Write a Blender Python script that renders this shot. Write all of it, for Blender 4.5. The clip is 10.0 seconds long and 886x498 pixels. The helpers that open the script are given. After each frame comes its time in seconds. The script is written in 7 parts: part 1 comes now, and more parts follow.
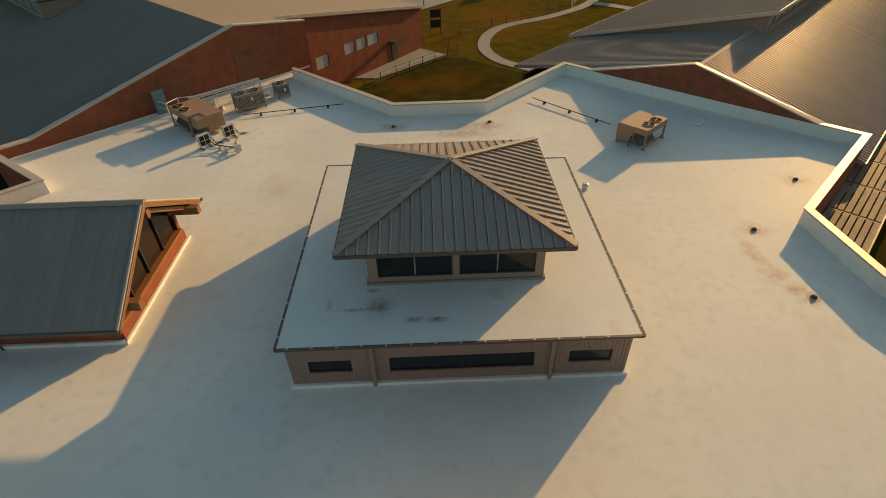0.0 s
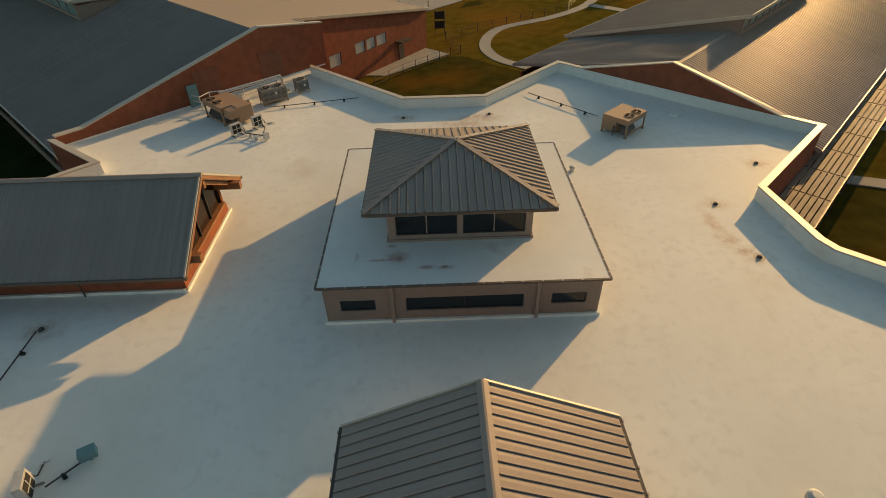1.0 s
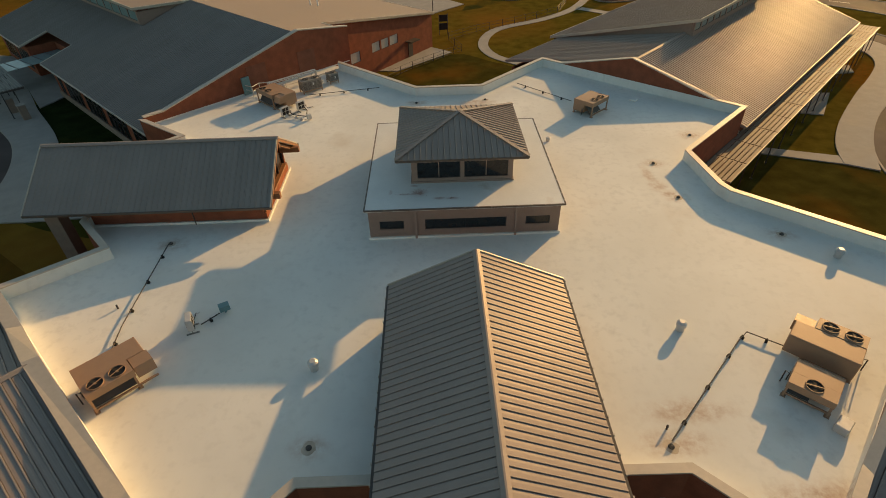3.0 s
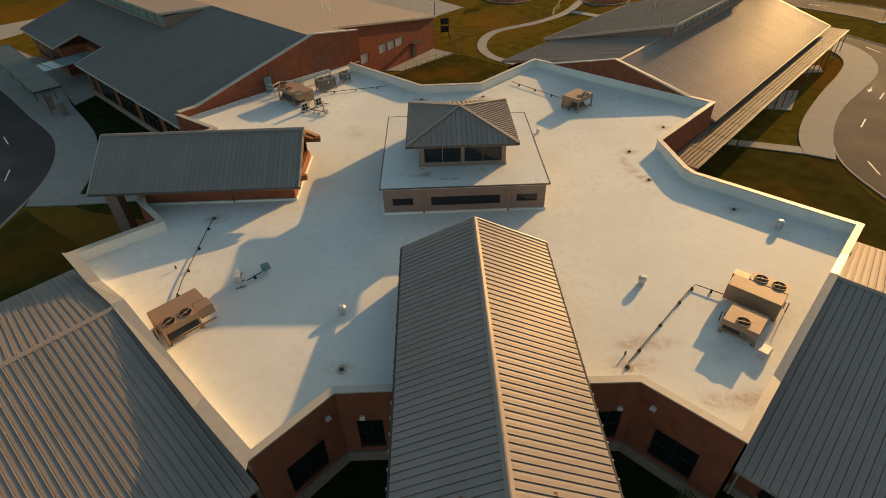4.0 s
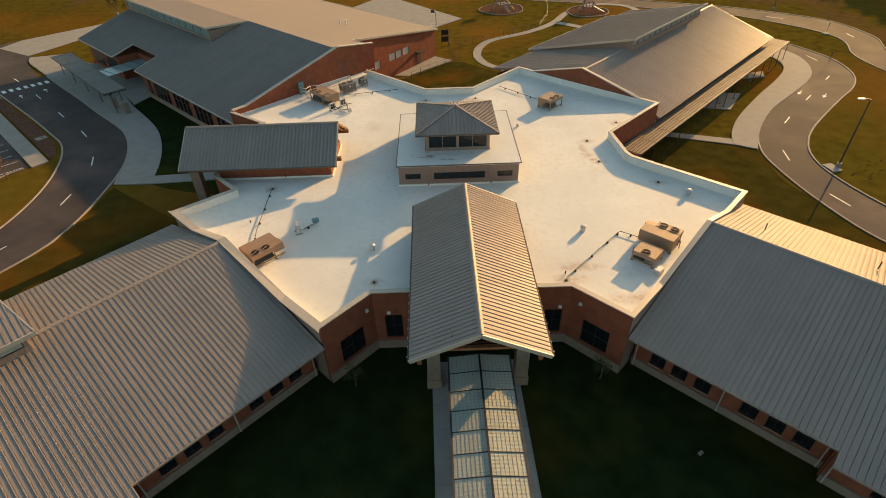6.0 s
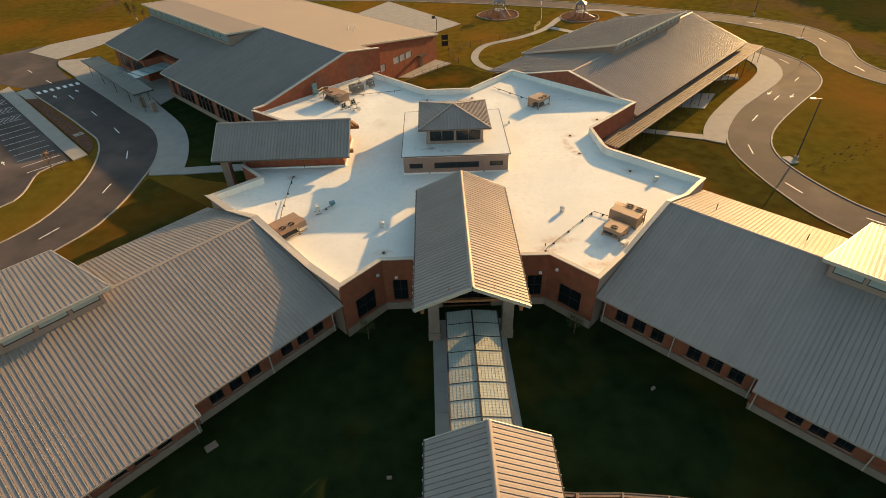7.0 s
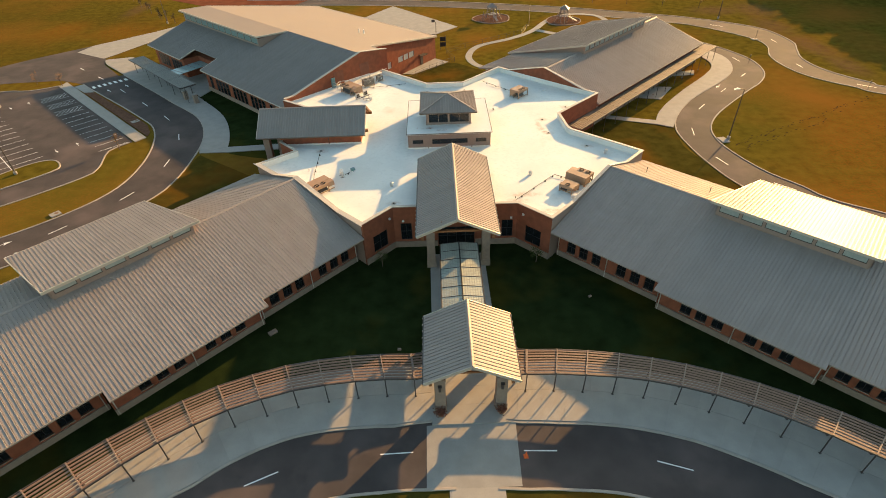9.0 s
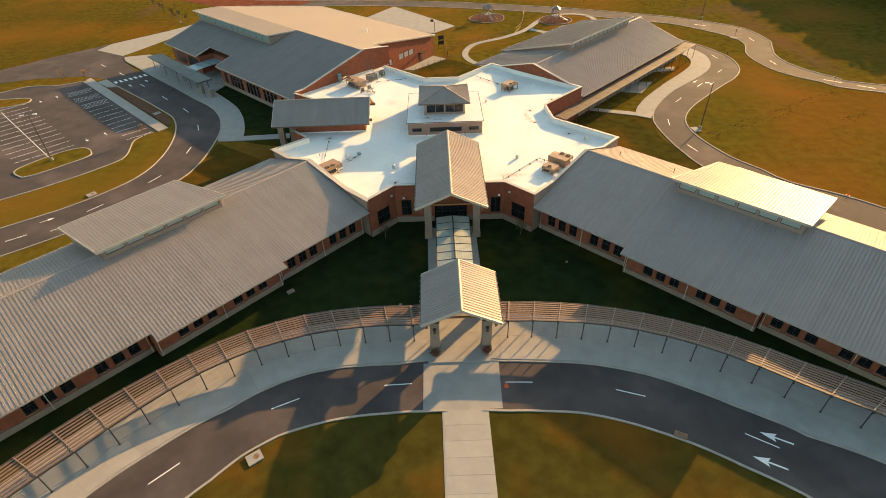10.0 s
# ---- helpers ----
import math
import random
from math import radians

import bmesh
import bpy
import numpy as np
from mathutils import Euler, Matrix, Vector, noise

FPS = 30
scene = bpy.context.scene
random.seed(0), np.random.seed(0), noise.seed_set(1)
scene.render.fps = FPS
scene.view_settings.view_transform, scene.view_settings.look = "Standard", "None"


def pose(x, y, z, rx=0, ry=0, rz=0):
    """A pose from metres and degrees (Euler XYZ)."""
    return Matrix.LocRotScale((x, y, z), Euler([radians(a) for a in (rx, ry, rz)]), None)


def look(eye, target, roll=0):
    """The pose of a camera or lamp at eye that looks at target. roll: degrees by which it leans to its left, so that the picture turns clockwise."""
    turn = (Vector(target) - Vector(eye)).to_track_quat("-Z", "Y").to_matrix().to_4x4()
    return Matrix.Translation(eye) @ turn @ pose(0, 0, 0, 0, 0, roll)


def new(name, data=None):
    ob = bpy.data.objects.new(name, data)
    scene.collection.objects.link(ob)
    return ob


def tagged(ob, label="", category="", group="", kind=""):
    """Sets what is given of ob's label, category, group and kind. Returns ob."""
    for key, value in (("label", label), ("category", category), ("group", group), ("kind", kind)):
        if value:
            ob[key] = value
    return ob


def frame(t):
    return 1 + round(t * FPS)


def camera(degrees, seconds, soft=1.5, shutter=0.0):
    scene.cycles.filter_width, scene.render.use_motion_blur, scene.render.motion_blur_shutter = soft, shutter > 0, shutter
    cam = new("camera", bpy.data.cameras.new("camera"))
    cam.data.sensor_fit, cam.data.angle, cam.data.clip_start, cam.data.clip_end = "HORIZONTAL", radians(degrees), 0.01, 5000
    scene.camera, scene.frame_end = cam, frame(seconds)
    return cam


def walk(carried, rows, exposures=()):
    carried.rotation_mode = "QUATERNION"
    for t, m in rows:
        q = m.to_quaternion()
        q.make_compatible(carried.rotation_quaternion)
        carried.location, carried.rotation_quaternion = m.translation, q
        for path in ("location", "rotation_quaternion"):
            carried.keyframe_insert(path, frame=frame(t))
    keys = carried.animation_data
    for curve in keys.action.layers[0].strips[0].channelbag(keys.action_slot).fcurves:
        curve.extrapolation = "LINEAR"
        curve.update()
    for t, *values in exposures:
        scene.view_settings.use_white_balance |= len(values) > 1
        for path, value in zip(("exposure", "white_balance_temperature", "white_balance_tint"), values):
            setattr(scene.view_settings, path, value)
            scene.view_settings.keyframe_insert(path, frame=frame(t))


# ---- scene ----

cam = camera(79.96, 10.0, soft=0.9)
EXPOSURES = [(0.0, 0.06, 7450, -6), (2.5, 0.11, 7450, -5), (4.0, 0.22, 7450, -4), (5.0, 0.43, 7400, -3), (7.5, 1.06, 7550, -3), (10.0, 1.42, 7550, -3)]
PATH = [
    (0, (-1.148, 5.502, 22.782), (-1.028, 13.407, 16.657), -1.63),
    (0.5, (-1.348, 3.175, 23.536), (-1.238, 11.075, 17.406), -1.64),
    (1, (-1.527, 0.622, 24.278), (-1.432, 8.527, 18.148), -1.57),
    (1.5, (-1.705, -2.075, 25.136), (-1.610, 5.825, 19.006), -1.57),
    (2, (-1.943, -4.922, 26.015), (-1.848, 2.973, 19.875), -1.57),
    (2.5, (-2.095, -7.850, 26.881), (-2.015, 0.045, 20.741), -1.69),
    (4, (-2.617, -17.315, 30.082), (-2.547, -9.425, 23.937), -1.8),
    (4.5, (-2.803, -20.654, 31.495), (-2.718, -12.764, 25.355), -1.68),
    (5, (-2.781, -24.203, 32.989), (-2.706, -16.313, 26.844), -1.7),
    (6.5, (-2.760, -35.760, 37.615), (-2.710, -27.865, 31.480), -1.83),
    (7, (-2.696, -39.989, 39.160), (-2.656, -32.084, 33.035), -1.85),
    (7.5, (-2.639, -44.085, 40.536), (-2.609, -36.185, 34.411), -1.86),
    (8, (-2.439, -48.552, 41.998), (-2.414, -40.652, 35.868), -1.87),
    (8.5, (-2.255, -53.271, 43.384), (-2.240, -45.371, 37.254), -1.89),
    (9, (-2.133, -58.095, 44.861), (-2.123, -50.195, 38.731), -2),
    (9.5, (-1.866, -62.649, 46.216), (-1.866, -54.754, 40.081), -2.01),
    (10, (-1.573, -67.927, 47.588), (-1.573, -60.037, 41.443), -2.01),
]

walk(cam, [(t, look(eye, target, roll)) for t, eye, target, roll in PATH], EXPOSURES)

# ---- light ----
SUN_AZ, SUN_EL = 48.0, 14.8
world = bpy.data.worlds.new("world")
scene.world = world
world.use_nodes = True
wn = world.node_tree
sky = wn.nodes.new("ShaderNodeTexSky")
sky.sky_type = "NISHITA"
sky.sun_disc = False
sky.sun_elevation = radians(SUN_EL)
sky.air_density, sky.dust_density, sky.ozone_density = 1.0, 1.2, 1.0
sky.sun_rotation = radians(90 - SUN_AZ)
wn.links.new(sky.outputs[0], wn.nodes["Background"].inputs[0])
wn.nodes["Background"].inputs[1].default_value = 0.125
sun_data = bpy.data.lights.new("sun", "SUN")
sun_data.energy, sun_data.angle, sun_data.color = 5.0, radians(0.6), (1.0, 0.565, 0.25)
sun = new("sun", sun_data)
sun.matrix_world = look((math.cos(radians(SUN_AZ)) * 200, math.sin(radians(SUN_AZ)) * 200, math.tan(radians(SUN_EL)) * 200), (0, 0, 0))


# ---- materials ----
def material(name, color, rough=0.7, metal=0.0, spread=0.12, scale=3.0, fine=40.0, bump=0.1, rvar=0.18, stain=None, stain_amount=0.0, stain_scale=0.3, random=0.0, spec=0.5):
    """Two scales of noise over a base colour, fine relief, and stains of another colour."""
    m = bpy.data.materials.new(name)
    m.use_nodes = True
    t = m.node_tree
    p = t.nodes["Principled BSDF"]
    p.inputs["Roughness"].default_value, p.inputs["Metallic"].default_value = rough, metal
    p.inputs["Specular IOR Level"].default_value = spec
    geo = t.nodes.new("ShaderNodeNewGeometry")

    def noise_tex(s, detail=4.0):
        n = t.nodes.new("ShaderNodeTexNoise")
        n.inputs["Scale"].default_value, n.inputs["Detail"].default_value = s, detail
        t.links.new(geo.outputs["Position"], n.inputs["Vector"])
        return n

    def mix(a, b, fac):
        x = t.nodes.new("ShaderNodeMix")
        x.data_type = "RGBA"
        for value, key in ((a, 6), (b, 7), (fac, 0)):
            if hasattr(value, "is_linked"):
                t.links.new(value, x.inputs[key])
            else:
                x.inputs[key].default_value = value
        return x.outputs[2]

    def ramp(source, lo, hi):
        r = t.nodes.new("ShaderNodeMapRange")
        r.inputs[1].default_value, r.inputs[2].default_value = lo, hi
        t.links.new(source, r.inputs[0])
        return r.outputs[0]

    dark = tuple(c * (1 - spread) for c in color) + (1,)
    light = tuple(min(1, c * (1 + spread)) for c in color) + (1,)
    big, small = noise_tex(scale), noise_tex(fine)
    col = mix(dark, light, ramp(big.outputs[0], 0.3, 0.7))
    col = mix(col, tuple(c * (1 - spread * 1.3) for c in color) + (1,), ramp(small.outputs[0], 0.5, 0.85))
    if stain:
        col = mix(col, stain + (1,), ramp(noise_tex(stain_scale, 6.0).outputs[0], 0.66 - 0.3 * stain_amount, 0.9 - 0.25 * stain_amount))
    if random:
        info = t.nodes.new("ShaderNodeObjectInfo")
        hsv = t.nodes.new("ShaderNodeHueSaturation")
        t.links.new(col, hsv.inputs["Color"])
        r = t.nodes.new("ShaderNodeMapRange")
        r.inputs[3].default_value, r.inputs[4].default_value = 1 - random, 1 + random
        t.links.new(info.outputs["Random"], r.inputs[0])
        t.links.new(r.outputs[0], hsv.inputs["Value"])
        col = hsv.outputs[0]
    t.links.new(col, p.inputs["Base Color"])
    rr = t.nodes.new("ShaderNodeMapRange")
    rr.inputs[3].default_value, rr.inputs[4].default_value = rough * (1 - rvar), min(1, rough * (1 + rvar))
    t.links.new(big.outputs[0], rr.inputs[0])
    t.links.new(rr.outputs[0], p.inputs["Roughness"])
    if bump:
        b = t.nodes.new("ShaderNodeBump")
        b.inputs["Strength"].default_value, b.inputs["Distance"].default_value = bump, 0.03
        t.links.new(small.outputs[0], b.inputs["Height"])
        t.links.new(b.outputs[0], p.inputs["Normal"])
    return m


MEMBRANE = material("white_roof_membrane", (0.75, 0.745, 0.70), 0.66, spread=0.09, scale=0.13, fine=2.2, bump=0.03, stain=(0.58, 0.52, 0.44), stain_amount=0.12, stain_scale=0.16, spec=0.18)
ROOF = material("galvalume_roof", (0.332, 0.28, 0.25), 0.39, 0.03, spread=0.05, scale=0.35, fine=5, bump=0.02, rvar=0.03, random=0.035, spec=0.02)
# a darker grey of the roof metal, for the hall and side porch
HALL_ROOF = material("darker_galvalume_roof", (0.255, 0.232, 0.218), 0.45, 0.03, spread=0.05, scale=0.35, fine=5, bump=0.02, rvar=0.03, random=0.035, spec=0.02)
COPING = material("tan_metal_coping", (0.50, 0.44, 0.37), 0.5, 0.2, spread=0.06)
BRICK = material("red_brick", (0.25, 0.084, 0.047), 0.9, spread=0.18, scale=1.2, fine=14, bump=0.3, spec=0.15)
STONE = material("cast_stone", (0.27, 0.203, 0.16), 0.85, spread=0.1, scale=2, fine=20, spec=0.2)
SIDING = material("tan_siding", (0.28, 0.20, 0.165), 0.6, spread=0.06)
GLASS = material("dark_glass", (0.012, 0.014, 0.016), 0.08, spread=0.2, bump=0.0)
PALE_GLASS = material("pale_glazing", (0.33, 0.37, 0.36), 0.2, spread=0.08, bump=0.0)
STEEL = material("painted_steel", (0.07, 0.06, 0.055), 0.55, 0.3)
WOOD = material("stained_timber", (0.24, 0.10, 0.04), 0.6, spread=0.2, fine=25)
CONCRETE = material("concrete", (0.30, 0.286, 0.264), 0.9, spread=0.1, scale=0.6, fine=12, stain=(0.33, 0.30, 0.27), stain_amount=0.3, stain_scale=0.5, spec=0.2)
SLAB = material("concrete_slab", (0.33, 0.312, 0.285), 0.9, spread=0.09, scale=0.6, fine=12, stain=(0.33, 0.30, 0.27), stain_amount=0.3, stain_scale=0.5, random=0.05, spec=0.2)
KERB_STONE = material("kerb_concrete", (0.34, 0.30, 0.26), 0.9, spread=0.12, scale=0.6, fine=12, spec=0.2)
ASPHALT = material("asphalt", (0.072, 0.060, 0.057), 0.92, spread=0.22, scale=0.25, fine=18, bump=0.2, stain=(0.135, 0.104, 0.096), stain_amount=0.55, stain_scale=0.12, spec=0.15)
PAINT = material("road_paint", (0.75, 0.75, 0.73), 0.7, spread=0.08)
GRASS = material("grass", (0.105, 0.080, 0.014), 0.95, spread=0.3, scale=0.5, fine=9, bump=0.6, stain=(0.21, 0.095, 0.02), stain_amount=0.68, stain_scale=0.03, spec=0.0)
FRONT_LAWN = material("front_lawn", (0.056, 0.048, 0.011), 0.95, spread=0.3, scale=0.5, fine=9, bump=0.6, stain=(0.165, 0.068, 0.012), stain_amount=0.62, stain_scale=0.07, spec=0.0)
# the shade of the buildings is put into this lawn's very dark base colour
SHADE_LAWN = material("shaded_lawn", (0.019, 0.029, 0.0095), 0.95, spread=0.3, scale=0.5, fine=9, bump=0.6, stain=(0.085, 0.06, 0.008), stain_amount=0.4, stain_scale=0.06, spec=0.0)
TAN_METAL = material("tan_equipment_steel", (0.34, 0.215, 0.135), 0.55, 0.1, spread=0.05)
RED_WOOD = material("brown_slats", (0.19, 0.115, 0.082), 0.65, spread=0.1)
BRICK_DARK = material("recessed_brick", (0.21, 0.085, 0.055), 0.9, spread=0.15, scale=1.2, fine=14, bump=0.3, spec=0.15)
BEIGE = material("beige_membrane", (0.29, 0.235, 0.195), 0.7, spread=0.05, scale=0.1, fine=3, bump=0.05, spec=0.2)
TEAL_GLASS = material("pale_teal_glazing", (0.22, 0.31, 0.31), 0.15, spread=0.08, bump=0.0)
POLY = material("translucent_sheet", (0.43, 0.46, 0.40), 0.5, spread=0.06, scale=0.8, bump=0.0)
CANOPY_BAR = material("thin_aluminium_bar", (0.29, 0.29, 0.26), 0.6, 0.1)
BOX_ROOF = material("stained_membrane", (0.70, 0.70, 0.68), 0.55, spread=0.06, scale=0.5, fine=6, bump=0.05, stain=(0.45, 0.36, 0.27), stain_amount=0.15, stain_scale=0.5)
ROOF_CAP = material("metal_hip_cap", (0.30, 0.25, 0.22), 0.5, 0.4, spread=0.05)
WINDOW_FRAME = material("black_window_frame", (0.022, 0.02, 0.02), 0.5)
EAVE_GUTTER = material("tan_gutter_steel", (0.33, 0.27, 0.225), 0.5, 0.2, spread=0.06)
BLIND_GLASS = material("blind_backed_glass", (0.46, 0.46, 0.43), 0.25, spread=0.08, bump=0.0)
DARK_GUTTER = material("brown_gutter_steel", (0.11, 0.085, 0.07), 0.5, 0.2, spread=0.08)
DRAIN_IRON = material("cast_iron_drain", (0.06, 0.058, 0.055), 0.7, spread=0.3, scale=8)
GABLE_GLASS = material("bronze_tinted_glass", (0.022, 0.011, 0.008), 0.2, spread=0.15, bump=0.0, spec=0.15)
BLACK = material("black_rubber", (0.015, 0.014, 0.013), 0.8)
COIL = material("dark_finned_coil", (0.09, 0.085, 0.08), 0.6, 0.3, fine=60)
GREY_METAL = material("grey_louvre_steel", (0.23, 0.222, 0.205), 0.5, 0.3, spread=0.06)
PALE_METAL = material("pale_galvanised_steel", (0.55, 0.54, 0.52), 0.45, 0.3, spread=0.08)
DIRT = material("rusty_dirt", (0.20, 0.12, 0.075), 0.95, spread=0.35, scale=4, fine=25)
RUST = material("rust_stain", (0.33, 0.17, 0.12), 0.9, spread=0.4, scale=5, fine=20)
TEAL_PAINT = material("teal_grey_paint", (0.13, 0.24, 0.26), 0.5, spread=0.08)
MULCH = material("bark_mulch", (0.13, 0.072, 0.05), 0.95, spread=0.25, scale=2, fine=12, bump=0.6, spec=0.0)
LEAF = material("leaves", (0.045, 0.06, 0.015), 0.7, spread=0.3, scale=2, spec=0.2)
DARK_LEAF = material("dark_brown_leaves", (0.03, 0.024, 0.014), 0.8, spread=0.3, scale=2, spec=0.2)
DRY_LEAF = material("autumn_leaves", (0.26, 0.12, 0.03), 0.7, spread=0.3, scale=2)
BARK = material("bark", (0.10, 0.07, 0.05), 0.95, spread=0.2)
ORANGE = material("orange_plastic", (0.75, 0.13, 0.03), 0.5)
FLOWER = material("dark_red_planting", (0.14, 0.05, 0.03), 0.9, spread=0.4, scale=8)
RED_SOIL = material("bare_red_soil", (0.16, 0.06, 0.035), 0.95, spread=0.2, scale=0.3, spec=0.0)
PLAY = material("play_steel", (0.22, 0.17, 0.15), 0.5, 0.2, spread=0.1)
MEMBRANE_STAIN = material("dirty_membrane", (0.50, 0.42, 0.33), 0.7, spread=0.2, scale=2, fine=12, bump=0.05)


def soft_stains(m, spots, color, strength=0.75):
    """Soft, ragged patches of another colour, such as silt, mixed into a material's colour: (x, y, half-width,
    half-depth) in plan.
    """
    t = m.node_tree
    p = t.nodes["Principled BSDF"]
    geo = t.nodes.new("ShaderNodeNewGeometry")
    n = t.nodes.new("ShaderNodeTexNoise")
    n.inputs["Scale"].default_value, n.inputs["Detail"].default_value, n.inputs["Roughness"].default_value = 2.2, 7.0, 0.65
    t.links.new(geo.outputs["Position"], n.inputs["Vector"])
    total = None
    for x, y, rx, ry in spots:
        shift = t.nodes.new("ShaderNodeMapping")
        shift.inputs["Location"].default_value = (-x / rx, -y / ry, 0)
        shift.inputs["Scale"].default_value = (1 / rx, 1 / ry, 0)
        t.links.new(geo.outputs["Position"], shift.inputs["Vector"])
        far = t.nodes.new("ShaderNodeVectorMath")
        far.operation = "LENGTH"
        t.links.new(shift.outputs[0], far.inputs[0])
        near = t.nodes.new("ShaderNodeMapRange")
        near.interpolation_type = "SMOOTHERSTEP"
        near.inputs[1].default_value, near.inputs[2].default_value, near.inputs[3].default_value, near.inputs[4].default_value = 0.0, 2.2, 1.0, 0.0
        t.links.new(far.outputs["Value"], near.inputs[0])
        if total is None:
            total = near.outputs[0]
        else:
            both = t.nodes.new("ShaderNodeMath")
            both.operation = "MAXIMUM"
            t.links.new(total, both.inputs[0]), t.links.new(near.outputs[0], both.inputs[1])
            total = both.outputs[0]
    ragged = t.nodes.new("ShaderNodeMath")
    ragged.operation = "MULTIPLY"
    rough = t.nodes.new("ShaderNodeMapRange")
    rough.inputs[1].default_value, rough.inputs[2].default_value = 0.32, 0.72
    t.links.new(n.outputs[0], rough.inputs[0])
    t.links.new(total, ragged.inputs[0]), t.links.new(rough.outputs[0], ragged.inputs[1])
    level = t.nodes.new("ShaderNodeMath")
    level.operation = "MULTIPLY"
    level.inputs[1].default_value = strength
    t.links.new(ragged.outputs[0], level.inputs[0])
    mix = t.nodes.new("ShaderNodeMix")
    mix.data_type = "RGBA"
    mix.inputs[7].default_value = color + (1,)
    t.links.new(level.outputs[0], mix.inputs[0])
    t.links.new(p.inputs["Base Color"].links[0].from_socket, mix.inputs[6])
    t.links.new(mix.outputs[2], p.inputs["Base Color"])


soft_stains(MEMBRANE, [(16.08, 28.22, 0.7, 0.5), (16.1, 22.86, 0.7, 0.5), (21.16, 33.21, 0.80, 0.63), (8.35, 2.44, 1.33, 0.53), (9.5, 4.08, 1.60, 0.53), (13.47, -0.28, 2.00, 0.53), (-8.59, 2.9, 0.67, 0.46), (-4.07, 42.83, 0.80, 0.53), (1.1, 41.3, 1.9, 0.5), (-21.1, 19.23, 0.80, 0.53), (21.37, 17.78, 0.80, 0.53), (2.2, 42.4, 1.6, 0.6), (15.0, 26.3, 0.3, 1.2), (15.2, 24.7, 0.5, 0.7), (15.7, 23.4, 0.5, 0.5), (16.05, 28.1, 0.45, 0.35), (16.0, 22.8, 0.45, 0.35), (21.1, 33.25, 0.4, 0.3)], (0.40, 0.22, 0.12))
# darker brown towards the far left of the field
soft_stains(GRASS, [(-128, 95, 30, 26), (-112, 130, 14, 14), (-150, 140, 30, 30)], (0.062, 0.046, 0.010), 1.0)
# dry, bare and greener stretches of the field
soft_stains(GRASS, [(72, 23, 12, 9), (82, 33, 14, 9), (66, 8, 10, 8), (95, 40, 16, 8), (58, 62, 5, 6), (-98, 116, 9, 8), (-120, 120, 6, 8), (-93, 104, 3, 3)], (0.20, 0.076, 0.014), 1.0)
soft_stains(GRASS, [(-66, 16, 9, 9), (-80, 6, 14, 7), (-60, 24, 3, 9), (62, 48, 9, 6), (58, 30, 6, 8), (-64, 4, 6, 4)], (0.085, 0.078, 0.013), 0.9)
soft_stains(GRASS, [(98, 116, 5, 7), (94.5, 99, 3.5, 7), (95, 80, 3, 8), (95, 65, 2.5, 6), (86, 117, 6, 4), (-107, 145, 2.5, 8)], (0.13, 0.07, 0.048), 1.0)
soft_stains(BOX_ROOF, [(-3.5, 20.68, 0.42, 0.36), (-2.1, 19.85, 0.3, 0.13), (-1.2, 19.8, 0.3, 0.12), (-4.2, 20.48, 0.55, 0.1), (-3.82, 21.57, 0.2, 0.1), (-5.5, 20.8, 0.1, 0.2)], (0.34, 0.15, 0.095), 1.0)


# ---- building helpers ----
def part(name, bm, mat, parent=None, label=""):
    """One bmesh as one mesh object, under a thing or a part."""
    me = bpy.data.meshes.new(name)
    bmesh.ops.recalc_face_normals(bm, faces=bm.faces)
    bm.to_mesh(me)
    bm.free()
    me.materials.append(mat)
    ob = new(name, me)
    if parent:
        ob.parent = parent
    if label:
        tagged(ob, label)
    return ob


def raw(name, verts, faces, mat, parent=None):
    me = bpy.data.meshes.new(name)
    me.from_pydata(verts, [], faces)
    me.materials.append(mat)
    ob = new(name, me)
    if parent:
        ob.parent = parent
    return ob


def thing(name, label, category, place=(0, 0, 0), turn=0.0, group="", kind=""):
    ob = new(name)
    ob.matrix_basis = pose(*place, 0, 0, turn)
    return tagged(ob, label, category, group, kind)


def add_box(bm, lo, hi, m=None):
    xs, ys, zs = zip(lo, hi)
    vs = [bm.verts.new((m @ Vector((x, y, z))) if m else (x, y, z)) for z in zs for y in ys for x in xs]
    for f in ((0, 2, 3, 1), (4, 5, 7, 6), (0, 1, 5, 4), (2, 6, 7, 3), (0, 4, 6, 2), (1, 3, 7, 5)):
        bm.faces.new([vs[i] for i in f])
    return bm


def add_beam(bm, p, q, w, h, up=(0, 0, 1)):
    """A bar of width w and height h whose axis runs from p to q."""
    p, q = Vector(p), Vector(q)
    d = (q - p).normalized()
    side = d.cross(Vector(up))
    side = side.normalized() if side.length > 1e-4 else Vector((1, 0, 0))
    top = side.cross(d)
    vs = [bm.verts.new(e + side * (sx * w / 2) + top * (sz * h / 2)) for e in (p, q) for sx, sz in ((-1, -1), (1, -1), (1, 1), (-1, 1))]
    for f in ((0, 1, 2, 3), (7, 6, 5, 4), (0, 4, 5, 1), (1, 5, 6, 2), (2, 6, 7, 3), (3, 7, 4, 0)):
        bm.faces.new([vs[i] for i in f])
    return bm


